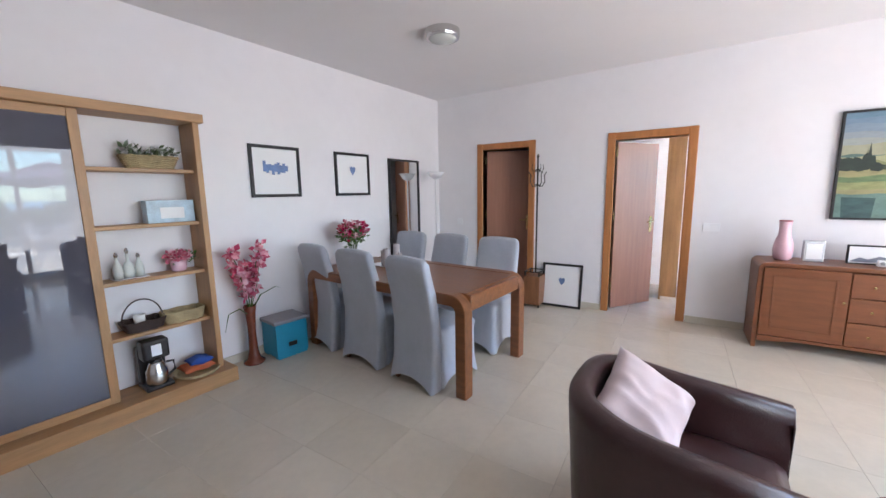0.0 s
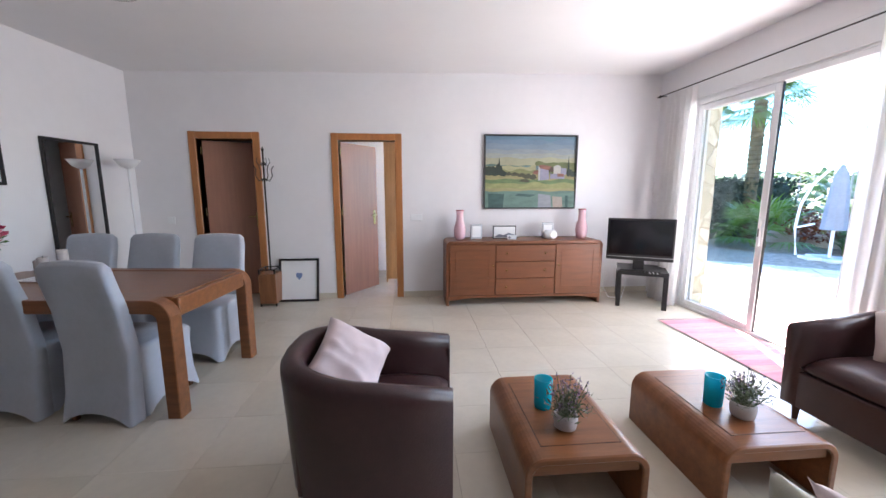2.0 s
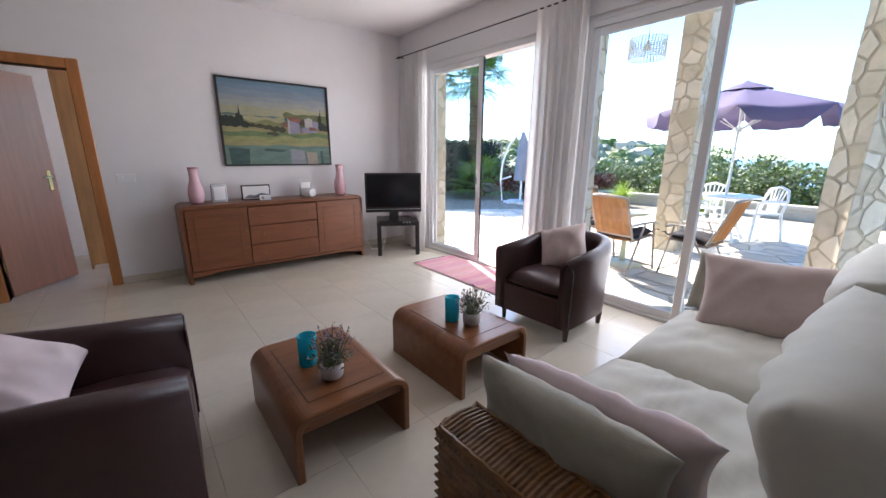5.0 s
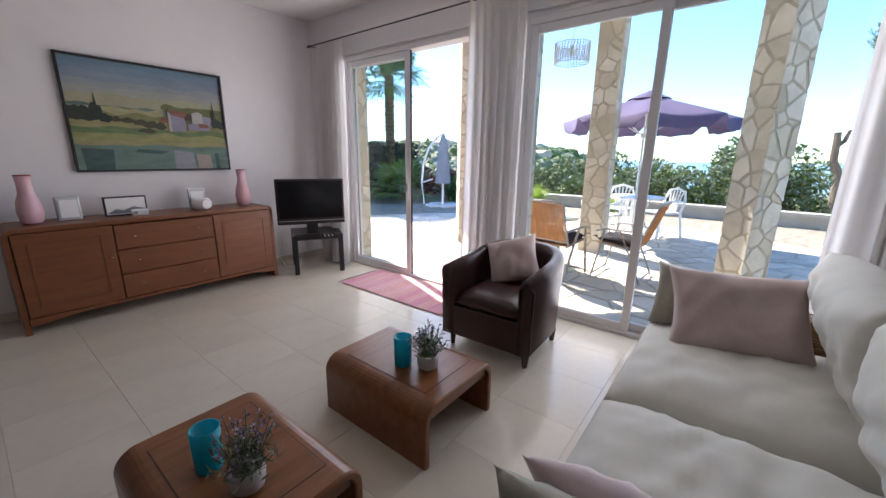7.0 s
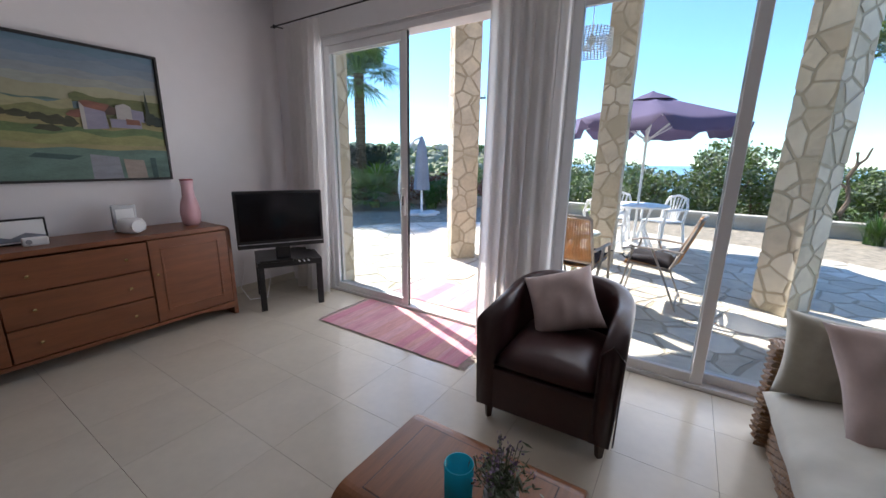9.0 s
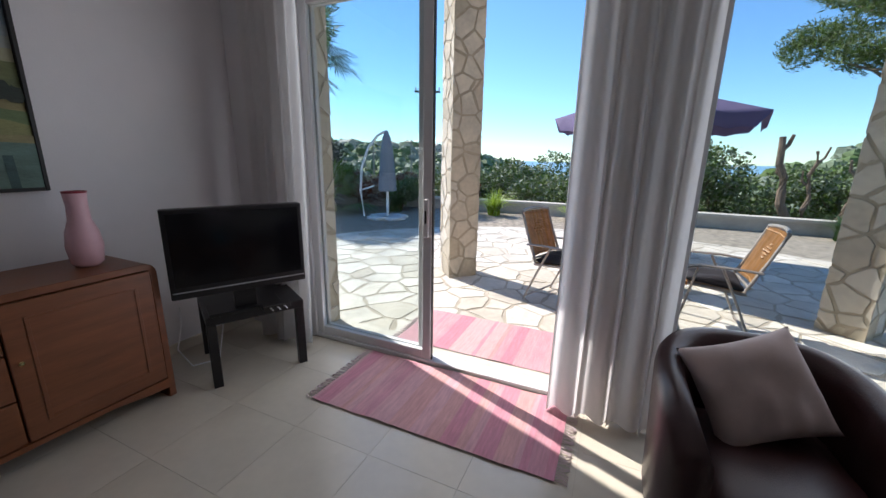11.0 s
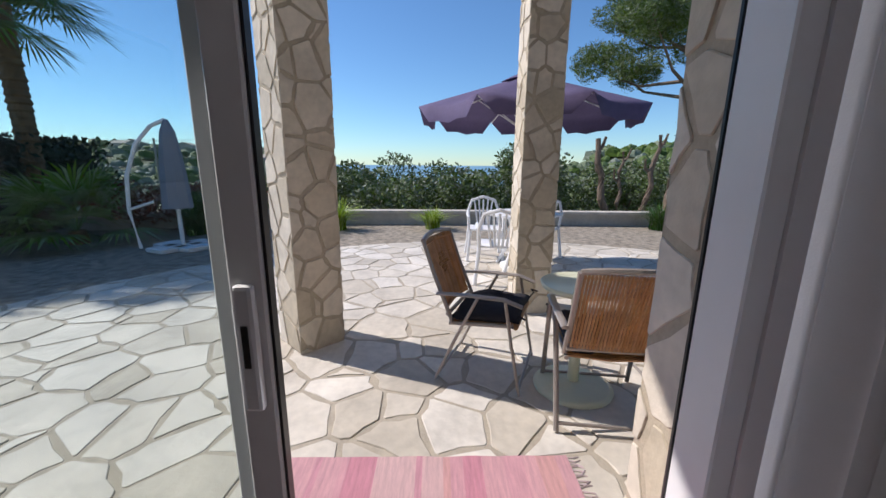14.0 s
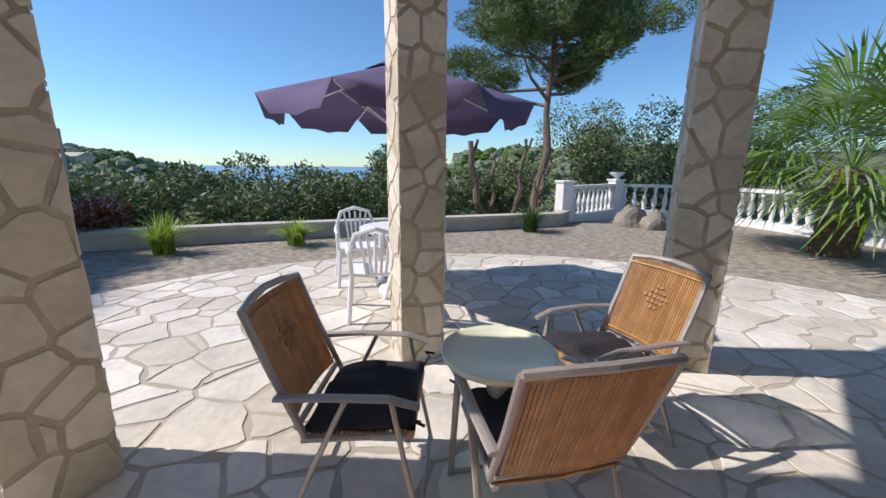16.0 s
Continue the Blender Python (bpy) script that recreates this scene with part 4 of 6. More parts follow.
# ---- north side: sideboard, painting, television ----
SX0, SX1, SYF, SYB, SH_ = 0.93, 2.89, 4.91, 5.37, 0.80
sb = thing("sideboard", (SX0 + SX1) / 2, SYF, 0, 0, "long low reddish-brown wooden sideboard with doors and three drawers", "sideboard")
HW, SD = (SX1 - SX0) / 2, SYB - SYF
part("carcass", bent_frame(0.012, SD, 2 * HW, SH_, 0.035, 0.06), M_SIDE, sb)
part("back_panel", box(-HW + 0.036, HW - 0.036, SD - 0.02, SD - 0.005, 0.12, SH_ - 0.036), M_SIDE, sb)
part("bottom_panel", box(-HW + 0.036, HW - 0.036, 0.03, SD - 0.021, 0.10, 0.125), M_SIDE, sb)
apron = [(-HW + 0.036, 0.125), (-HW + 0.036, 0.07), (-HW + 0.12, 0.075), (-HW + 0.3, 0.10), (HW - 0.3, 0.10), (HW - 0.12, 0.075), (HW - 0.036, 0.07), (HW - 0.036, 0.125)]
part("apron", prism(apron, -0.02, 0.0, m=pose(0, 0, 0, 90, 0, 0)), M_SIDE, sb)
for a, b in ((-HW + 0.04, -HW + 0.60), (HW - 0.60, HW - 0.04)):
    d = part("door", box(a, b, 0.002, 0.022, 0.13, SH_ - 0.04, 0.003, 1), M_SIDE, sb)
    part("door_bead", box(a + 0.07, a + 0.085, -0.002, 0.0018, 0.20, SH_ - 0.11, 0.001, 1), M_SIDE, d)
    part("door_bead", box(b - 0.085, b - 0.07, -0.002, 0.0018, 0.20, SH_ - 0.11, 0.001, 1), M_SIDE, d)
    part("door_bead", box(a + 0.085, b - 0.085, -0.0019, 0.0018, 0.20, 0.215, 0.001, 1), M_SIDE, d)
    part("door_bead", box(a + 0.085, b - 0.085, -0.0019, 0.0018, SH_ - 0.125, SH_ - 0.11, 0.001, 1), M_SIDE, d)
    kx = b - 0.03 if a < 0 else a + 0.03
    part("knob", lathe([(0.004, 0), (0.005, 0.012), (0.011, 0.018), (0.004, 0.025)], 12), M_BRASS, d, m=pose(kx, 0.002, 0.5, 90, 0, 0))
for k in range(3):
    z0 = 0.13 + k * 0.21
    d = part("drawer", box(-HW + 0.607, HW - 0.607, 0.004, 0.022, z0, z0 + 0.203, 0.004, 1), M_SIDE, sb)
    for x in (-0.24, 0.24):
        part("knob", lathe([(0.004, 0), (0.005, 0.012), (0.011, 0.018), (0.004, 0.025)], 12), M_BRASS, d, m=pose(x, 0.004, z0 + 0.1, 90, 0, 0))

# painting: hills, trees, farmhouse and water, as flat shapes of paint
PX0, PX1, PZ0, PZ1 = 1.46, 2.70, 1.17, 2.12
e = new("landscape_painting")
e.matrix_basis = pose((PX0 + PX1) / 2, NY - 0.002, PZ0)
tagged(e, "large framed painting of green hills, a farmhouse and a lake", "painting")
PW, PH = PX1 - PX0, PZ1 - PZ0
for a, b, c, d in ((-PW / 2, -PW / 2 + 0.018, 0, PH), (PW / 2 - 0.018, PW / 2, 0, PH), (-PW / 2 + 0.018, PW / 2 - 0.018, 0, 0.018), (-PW / 2 + 0.018, PW / 2 - 0.018, PH - 0.018, PH)):
    part("frame_bar", box(a, b, -0.035, 0, c, d, 0.002, 1), M_IRON, e)
layer = [0.0]


def paint(name, poly, col, var=0.2, scale=9.0, col2=None):
    layer[0] += 0.0006
    m = bpy.data.materials.get("paint_" + name) or mat("paint_" + name, col, 0.6, var, scale, 0.2, 80, stretch=(1, 1, 3), col2=col2)
    y = -0.008 - layer[0]
    poly = [(min(max(x, 0.0), 1.0), min(max(z, 0.0), 1.0)) for x, z in poly]
    verts = [(-PW / 2 + 0.018 + x * (PW - 0.036), y, 0.018 + z * (PH - 0.036)) for x, z in poly]
    raw("paint_" + name, verts, [tuple(range(len(verts)))], m, e)


def wave(x0, x1, z, amp, n, seed, base):
    top = [(x0 + (x1 - x0) * i / n, z + amp * noise.noise(Vector((i * 0.35, seed, 0)))) for i in range(n + 1)]
    return [(x0, base)] + top + [(x1, base)]


part("canvas", box(-PW / 2 + 0.018, PW / 2 - 0.018, -0.007, -0.001, 0.018, PH - 0.018), mat("paint_sky_low", (0.34, 0.33, 0.22), 0.7, 0.15, 4.0, 0.15, 90), e, "pale yellow painted sky")
for k, (z, c) in enumerate(((0.70, (0.30, 0.32, 0.29)), (0.76, (0.25, 0.29, 0.31)), (0.82, (0.20, 0.26, 0.32)), (0.89, (0.16, 0.23, 0.31)), (0.95, (0.13, 0.22, 0.29)))):
    paint("sky_%s" % "abcde"[k], wave(0, 1, z, 0.035, 18, 2 + k, 1.0), c, 0.15, 3.0)
paint("far_ridge", wave(0, 1, 0.60, 0.035, 20, 5, 0.3), (0.10, 0.16, 0.13), 0.25)
paint("right_ridge", wave(0.55, 1, 0.64, 0.05, 14, 12, 0.3), (0.13, 0.15, 0.06), 0.3)
paint("blue_haze", wave(0.40, 0.66, 0.585, 0.02, 10, 6, 0.4), (0.13, 0.20, 0.22), 0.2)
paint("pale_field", wave(0, 0.56, 0.585, 0.04, 16, 9, 0.3), (0.33, 0.32, 0.18), 0.2)
paint("green_field", wave(0, 0.62, 0.535, 0.04, 16, 14, 0.3), (0.20, 0.21, 0.09), 0.25)
paint("straw_field", wave(0, 1, 0.475, 0.03, 18, 16, 0.3), (0.29, 0.26, 0.12), 0.25)
rgp = random.Random(6)


def clump(name, u, v, w, h, col):
    """A painted bush or tree crown: a ragged blob."""
    pts = []
    for i in range(14):
        t = 2 * math.pi * i / 14
        r = rgp.uniform(0.75, 1.15)
        pts.append((u + w * r * math.cos(t), v + h * r * math.sin(t) * (1.0 if math.sin(t) > 0 else 0.5)))
    paint(name, pts, col, 0.35)


DARK, UMBER = (0.022, 0.034, 0.024), (0.085, 0.055, 0.040)
for u, v, w, h in ((0.03, 0.50, 0.06, 0.10), (0.09, 0.49, 0.06, 0.09), (0.15, 0.51, 0.05, 0.10), (0.20, 0.47, 0.04, 0.06)):
    clump("tree_dark", u, v, w, h, DARK)
paint("tree_dark", [(0.140, 0.5), (0.145, 0.62), (0.152, 0.72), (0.160, 0.62), (0.168, 0.5)], DARK, 0.4)
for u, v, w, h in ((0.26, 0.47, 0.035, 0.035), (0.33, 0.465, 0.045, 0.035), (0.40, 0.45, 0.05, 0.04), (0.47, 0.43, 0.06, 0.05), (0.53, 0.42, 0.04, 0.05)):
    clump("bush", u, v, w, h, (0.060, 0.062, 0.034))
paint("meadow", wave(0, 1, 0.40, 0.03, 18, 31, 0.2), (0.13, 0.19, 0.08), 0.3)
paint("meadow_light", wave(0, 1, 0.345, 0.04, 18, 36, 0.2), (0.26, 0.27, 0.11), 0.25)
clump("bush", 0.44, 0.375, 0.06, 0.035, (0.060, 0.062, 0.034))
clump("roof_red", 0.57, 0.49, 0.05, 0.045, (0.23, 0.10, 0.07))
clump("umber", 0.70, 0.53, 0.07, 0.05, UMBER)
paint("house_shade", [(0.60, 0.385), (0.60, 0.555), (0.70, 0.535), (0.71, 0.40)], (0.26, 0.25, 0.33), 0.15)
paint("house_white", [(0.585, 0.385), (0.585, 0.59), (0.605, 0.565), (0.605, 0.385)], (0.42, 0.40, 0.38), 0.1)
paint("roof_red", [(0.585, 0.595), (0.62, 0.605), (0.73, 0.585), (0.70, 0.53), (0.605, 0.555)], (0.23, 0.10, 0.07), 0.25)
paint("house_shade", [(0.72, 0.41), (0.72, 0.48), (0.88, 0.475), (0.88, 0.41)], (0.26, 0.25, 0.33), 0.15)
paint("house_white", [(0.755, 0.48), (0.755, 0.585), (0.80, 0.605), (0.835, 0.585), (0.835, 0.475)], (0.42, 0.40, 0.38), 0.1)
paint("house_shade", [(0.835, 0.475), (0.835, 0.565), (0.90, 0.555), (0.90, 0.465)], (0.26, 0.25, 0.33), 0.15)
paint("roof_red", [(0.80, 0.44), (0.80, 0.485), (0.87, 0.48), (0.875, 0.44)], (0.23, 0.10, 0.07), 0.25)
for u, v, w, h in ((0.93, 0.48, 0.035, 0.07), (0.975, 0.46, 0.03, 0.06)):
    clump("tree_dark", u, v, w, h, DARK)
paint("tree_dark", [(0.905, 0.45), (0.912, 0.60), (0.920, 0.73), (0.930, 0.60), (0.940, 0.45)], DARK, 0.4)
paint("sand_bank", wave(0, 1, 0.27, 0.025, 16, 33, 0.15), (0.30, 0.27, 0.13), 0.2)
paint("lake", wave(0, 1, 0.235, 0.025, 14, 41, 0.0), (0.12, 0.20, 0.17), 0.3, 5.0)
paint("lake_dark", [(0.04, 0.0), (0.03, 0.20), (0.21, 0.19), (0.20, 0.0)], (0.045, 0.095, 0.090), 0.3)
paint("lake_dark", [(0.33, 0.17), (0.36, 0.20), (0.56, 0.18), (0.50, 0.15)], (0.045, 0.095, 0.090), 0.3)
paint("lake_lilac", [(0.59, 0.0), (0.59, 0.195), (0.73, 0.175), (0.74, 0.0)], (0.25, 0.27, 0.31), 0.2)
paint("lake_pink", [(0.76, 0.0), (0.75, 0.16), (0.86, 0.15), (0.87, 0.0)], (0.33, 0.28, 0.24), 0.2)
paint("lake_dark", [(0.90, 0.0), (0.895, 0.17), (0.925, 0.17), (0.93, 0.0)], (0.045, 0.095, 0.090), 0.3)


def pink_vase(x, y, h, label):
    v = thing("pink_vase", x, y, SH_, 0, label, "vase", "pink vases on the sideboard")
    k = h / 0.36
    part("body", lathe([(0.045, 0), (0.062 * 1.05, 0.02 * k), (0.075, 0.10 * k), (0.066, 0.17 * k), (0.046, 0.23 * k), (0.042, 0.30 * k), (0.047, 0.36 * k)], 26), M_PVASE, v, smooth=True)
    part("lip", lathe([(0.0475, 0.36 * k), (0.049, 0.368 * k), (0.040, 0.368 * k), (0.036, 0.33 * k)], 26), M_REDIN, v, "crimson glazed rim")


pink_vase(1.12, 5.14, 0.36, "tall pale pink ceramic vase with a crimson mouth")
pink_vase(2.70, 5.14, 0.37, "tall pink ceramic vase beside the television")
e = thing("photo_frame", 1.33, 5.16, SH_, 8, "small silver photo frame standing on the sideboard", "photo frame")
part("frame", box(-0.075, 0.075, -0.02, 0.02, 0, 0.19, 0.008, 2), M_SILVER, e)
part("picture", box(-0.055, 0.055, -0.024, -0.0205, 0.025, 0.165), M_PAPER, e, "pale photograph")
e = thing("small_sign", 1.70, 5.18, SH_, 0, "small framed black-and-white picture on the sideboard", "picture")
part("frame", box(-0.15, 0.15, -0.012, 0.012, 0, 0.165, 0.003, 1), M_BLACK, e)
part("picture", box(-0.138, 0.138, -0.0155, -0.0125, 0.012, 0.153), M_PAPER, e, "white paper with grey shapes")
part("hills", prism([(-0.138, 0.02), (-0.07, 0.06), (-0.02, 0.045), (0.05, 0.075), (0.138, 0.05), (0.138, 0.02)], 0, 0.001, m=pose(0, -0.0156, 0, 90, 0, 0)), M_GREYC, e)
e = thing("mini_radio", 1.77, 5.08, SH_, -6, "small white device on the sideboard", "radio")
part("body", box(-0.06, 0.06, -0.02, 0.02, 0.0, 0.055, 0.01, 2), M_PLASTIC, e)
part("dial", lathe([(0.015, 0), (0.015, 0.004)], 14), M_GREYLID, e, m=pose(-0.03, -0.0205, 0.028, 90, 0, 0))
e = thing("desk_clock", 2.28, 5.12, SH_, 10, "small silver table clock with a round pale face", "clock")
part("body", lathe([(0.05, 0), (0.085, 0.02), (0.09, 0.06), (0.07, 0.10), (0.05, 0.105)], 22), M_PLASTIC, e, smooth=True)
part("face", lathe([(0.045, 0), (0.045, 0.006)], 20), M_PAPER, e, m=pose(0, -0.083, 0.055, 90, 0, 0))
e = thing("photo_frame", 2.28, 5.22, SH_, 0, "small silver photo frame behind the clock", "photo frame")
part("frame", box(-0.075, 0.075, -0.012, 0.012, 0, 0.20, 0.006, 2), M_SILVER, e)
part("picture", box(-0.055, 0.055, -0.0155, -0.0125, 0.03, 0.17), M_PAPER, e)

# television on its stand; local x along the screen, local -y to the viewer
TVR = math.degrees(math.atan2(-0.48, 0.88))
TVC = (3.215, 4.675)
e = thing("tv_table", 3.30, 4.72, 0, TVR, "small square black side table under the television", "side table")
part("tabletop", box(-0.275, 0.275, -0.10, 0.45, 0.40, 0.45, 0.003, 1), M_BLACK, e)
for sx in (-0.25, 0.25):
    for y in (-0.075, 0.425):
        part("leg", box(sx - 0.025, sx + 0.025, y - 0.025, y + 0.025, 0, 0.40, 0.003, 1), M_BLACK, e)
e = thing("television", *TVC, 0.45, TVR, "black flat-screen television on a small table", "television")
part("screen_housing", box(-0.36, 0.36, 0.0, 0.07, 0.13, 0.63, 0.008, 2), M_BLACK, e)
part("screen", box(-0.335, 0.335, -0.003, -0.0005, 0.20, 0.605), M_SCREEN, e, "switched-off glossy screen")
part("trim_strip", box(-0.35, 0.35, -0.004, -0.0005, 0.168, 0.174), M_SILVER, e, "thin silver strip")
part("speaker_bar", box(-0.355, 0.355, -0.002, -0.0004, 0.135, 0.165), M_BLACK, e)
part("neck", box(-0.06, 0.06, 0.02, 0.06, 0.02, 0.13), M_BLACK, e)
part("foot", box(-0.20, 0.20, -0.03, 0.16, 0, 0.02, 0.006, 2), M_BLACK, e)
e = thing("set_top_box", 3.33, 4.57, 0.45, TVR, "small dark receiver box with cables on the table", "receiver")
part("body", box(-0.08, 0.08, -0.05, 0.02, 0, 0.028, 0.003, 1), M_BLACK, e)
for q in (-0.04, 0.0, 0.04):
    part("cable_plug", tube([(q, -0.05, 0.012), (q, -0.075, 0.02), (q + 0.01, -0.085, 0.004)], 0.004, 5), M_PLASTIC, e)
e = thing("tv_cable", 3.20, 5.0, 0, 0, "white cable hanging behind the television table", "cable")
part("cord", tube([(0, 0.32, 0.35), (-0.03, 0.28, 0.25), (-0.12, 0.2, 0.12), (-0.1, 0.1, 0.02), (0.05, 0.05, 0.008), (0.15, 0.12, 0.2), (0.12, 0.2, 0.42)], 0.005, 6), M_PLASTIC, e)


# ---- sitting area ----
def tub_chair(name, x, y, rz, label):
    """A leather tub chair; local +x is its front."""
    e = thing(name, x, y, 0, rz, label, "armchair", "leather armchairs")
    W, D, HA, HB, t = 0.69, 0.76, 0.615, 0.705, 0.095
    # outline of the shell: straight arms and a rounded back
    n, R = 22, W / 2
    pin, pout, ht = [], [], []
    for k in range(n + 1):
        s = k / n
        a = math.pi * (0.5 + s)
        c, sn = math.cos(a), math.sin(a)
        ex = 0.74
        ox, oy = math.copysign(abs(c) ** ex, c), math.copysign(abs(sn) ** ex, sn)
        pout.append((-D / 2 + 0.36 + ox * 0.36, oy * R))
        pin.append((-D / 2 + 0.36 + ox * (0.36 - t), oy * (R - t)))
        ht.append(HA + (HB - HA) * (0.35 + 0.65 * max(0.0, math.sin(math.pi * s)) ** 0.8))
    pout = [(D / 2, R)] + pout + [(D / 2, -R)]
    pin = [(D / 2, R - t)] + pin + [(D / 2, -R + t)]
    ht = [HA] + ht + [HA]
    bm = bmesh.new()
    rows = []
    for (ox, oy), (ix, iy), h in zip(pout, pin, ht):
        prof = []
        for f, z in ((0.0, 0.11), (0.0, 0.3), (-0.0, h - 0.07), (0.02, h - 0.035), (0.18, h - 0.008), (0.5, h), (0.82, h - 0.008), (0.98, h - 0.035), (1.0, h - 0.07), (1.0, 0.11)):
            sl = 1 - 0.10 * (1 - min(1, z / 0.6))
            x_, y_ = ox + (ix - ox) * f, oy + (iy - oy) * f
            prof.append(bm.verts.new((x_ * (sl if x_ < 0 else 1), y_ * (0.94 + 0.06 * min(1, z / 0.6)), z)))
        rows.append(prof)
    for a, b in zip(rows, rows[1:]):
        for i in range(len(a) - 1):
            bm.faces.new((a[i], b[i], b[i + 1], a[i + 1]))
    bm.faces.new(rows[0])
    bm.faces.new(rows[-1][::-1])
    part("shell", bm, M_LEATHER, e, smooth=True)
    part("seat_base", box(-D / 2 + 0.10, D / 2 - 0.002, -R + t - 0.02, R - t + 0.02, 0.105, 0.33, 0.012, 2), M_LEATHER, e)
    bm = cushion(0.60, W - 2 * t + 0.01, 0.17, 12, 2, 0.0, 0.004)
    part("seat_cushion", bm, M_LEATHER, e, smooth=True, m=pose(0.075, 0, 0.36))
    part("piping", tube([(D / 2 + 0.003, R - t / 2 - 0.045, 0.13), (D / 2 + 0.003, R - t / 2 - 0.05, 0.55), (D / 2 + 0.003, R - t / 2, HA - 0.012), (D / 2 + 0.003, R - t / 2 + 0.05, 0.55), (D / 2 + 0.003, R - t / 2 + 0.045, 0.13)], 0.004, 6), M_LEATHER, e)
    for sx, sy in ((1, 1), (1, -1), (-1, 1), (-1, -1)):
        bm = bmesh.new()
        lathe([(0.018, 0), (0.028, 0.10), (0.028, 0.112)], 4, bm, (D / 2 - 0.07 if sx > 0 else -D / 2 + 0.20, sy * (R - 0.06), 0))
        part("leg", bm, M_DARKWOOD, e)
    return e


tub_chair("armchair", 0.31, 2.18, -4, "dark brown leather tub armchair with a pale pink cushion")
tub_chair("armchair", 3.20, 2.16, 180 + 2, "dark brown leather tub armchair by the window")


def throw(name, m, sx, sy, sz, material, label, seed):
    e = new(name)
    e.matrix_basis = m
    tagged(e, label, "cushion")
    part("cover", cushion(sx, sy, sz, 28, seed), material, e, smooth=True)


throw("throw_cushion", pose(0.20, 2.26, 0.565, 0, 46, -44) @ pose(0, 0, 0, 0, 0, 40), 0.37, 0.37, 0.15, M_PINK, "pale pink square cushion on a leather armchair", 1.0)
throw("throw_cushion", pose(3.29, 2.19, 0.59, 0, -58, 8) @ pose(0, 0, 0, 0, 0, 20), 0.37, 0.39, 0.14, M_TAUPE, "beige-pink square cushion on a leather armchair", 2.0)


def coffee_table(x, y, rz):
    e = thing("coffee_table", x, y, 0, rz, "low brown wooden coffee table with rounded waterfall ends", "coffee table", "coffee tables")
    H = 0.305
    part("shell", bent_frame(-0.355, 0.355, 0.545, H, 0.032, 0.085), M_WALNUT, e)
    part("inlay_line", box(-0.184, 0.184, -0.274, 0.274, H - 0.006, H + 0.0012), M_DARKWOOD, e, "dark inlay line")
    part("inlay_panel", box(-0.18, 0.18, -0.27, 0.27, H - 0.006, H + 0.0025, 0.001, 1), M_WALNUT, e)
    for s in (-1, 1):
        part("inner_rail", box(-0.235, 0.235, s * 0.32 - 0.012, s * 0.32 + 0.012, 0.215, 0.2725), M_WALNUT, e)
    return e


coffee_table(1.24, 2.175, 0)
coffee_table(2.125, 2.175, 0)
CTZ = 0.3075


def lavender(x, y, seed):
    rg = random.Random(seed)
    e = thing("lavender_plant", x, y, CTZ, 0, "small lavender plant in a grey clay pot on the coffee table", "potted plant", "plants on the coffee tables")
    part("pot", lathe([(0.035, 0), (0.05, 0.01), (0.056, 0.05), (0.053, 0.075), (0.046, 0.078), (0.044, 0.06)], 18), M_POT, e, smooth=True)
    part("soil", lathe([(0.044, 0.055), (0.045, 0.062)], 14), M_GRAVEL, e)
    bm = bmesh.new()
    tips = []
    for k in range(34):
        a, r, h = rg.uniform(0, 6.28), rg.uniform(0.01, 0.085), rg.uniform(0.13, 0.25)
        tip = (r * 1.2 * math.cos(a), r * 1.2 * math.sin(a), h)
        tube([(0.3 * r * math.cos(a), 0.3 * r * math.sin(a), 0.06), (0.7 * r * math.cos(a), 0.7 * r * math.sin(a), h * 0.6), tip], 0.0014, 4, bm)
        tips.append(tip)
    part("stalk_tuft", bm, M_LAV, e)
    pts = [(rg.gauss(0, 0.038), rg.gauss(0, 0.038), rg.uniform(0.07, 0.17)) for _ in range(420)]
    v, f = foliage(pts, 0.5, 0.034, rg, aspect=5)
    raw("leaves", v, f, M_LAV, e)
    for t in tips:
        v, f = foliage([tuple(Vector(t) + Vector((rg.gauss(0, 0.003), rg.gauss(0, 0.003), rg.uniform(-0.04, 0.004)))) for _ in range(9)], 0.4, 0.012, rg, aspect=1.6)
        raw("flower_spike", v, f, M_LAVF, e)


lavender(1.215, 2.02, 3)
lavender(2.115, 2.03, 8)
for x, y in ((1.17, 2.20), (2.06, 2.15)):
    e = thing("candle_glass", x, y, CTZ, 0, "turquoise glass tumbler on the coffee table", "candle holder", "turquoise glasses")
    part("glass", lathe([(0.040, 0), (0.043, 0.006), (0.046, 0.155), (0.042, 0.155), (0.039, 0.02)], 24), M_CYAN, e, smooth=True)
    part("candle", lathe([(0.030, 0.021), (0.030, 0.07), (0.004, 0.072)], 16), M_PAPER, e)


# sofa: rattan body, cream cushions; its back to the south
sofa = thing("rattan_sofa", 1.22, 0.15, 0, 0, "large rattan sofa with cream canvas seat and back cushions", "sofa")
SL, SDp = 2.30, 1.10


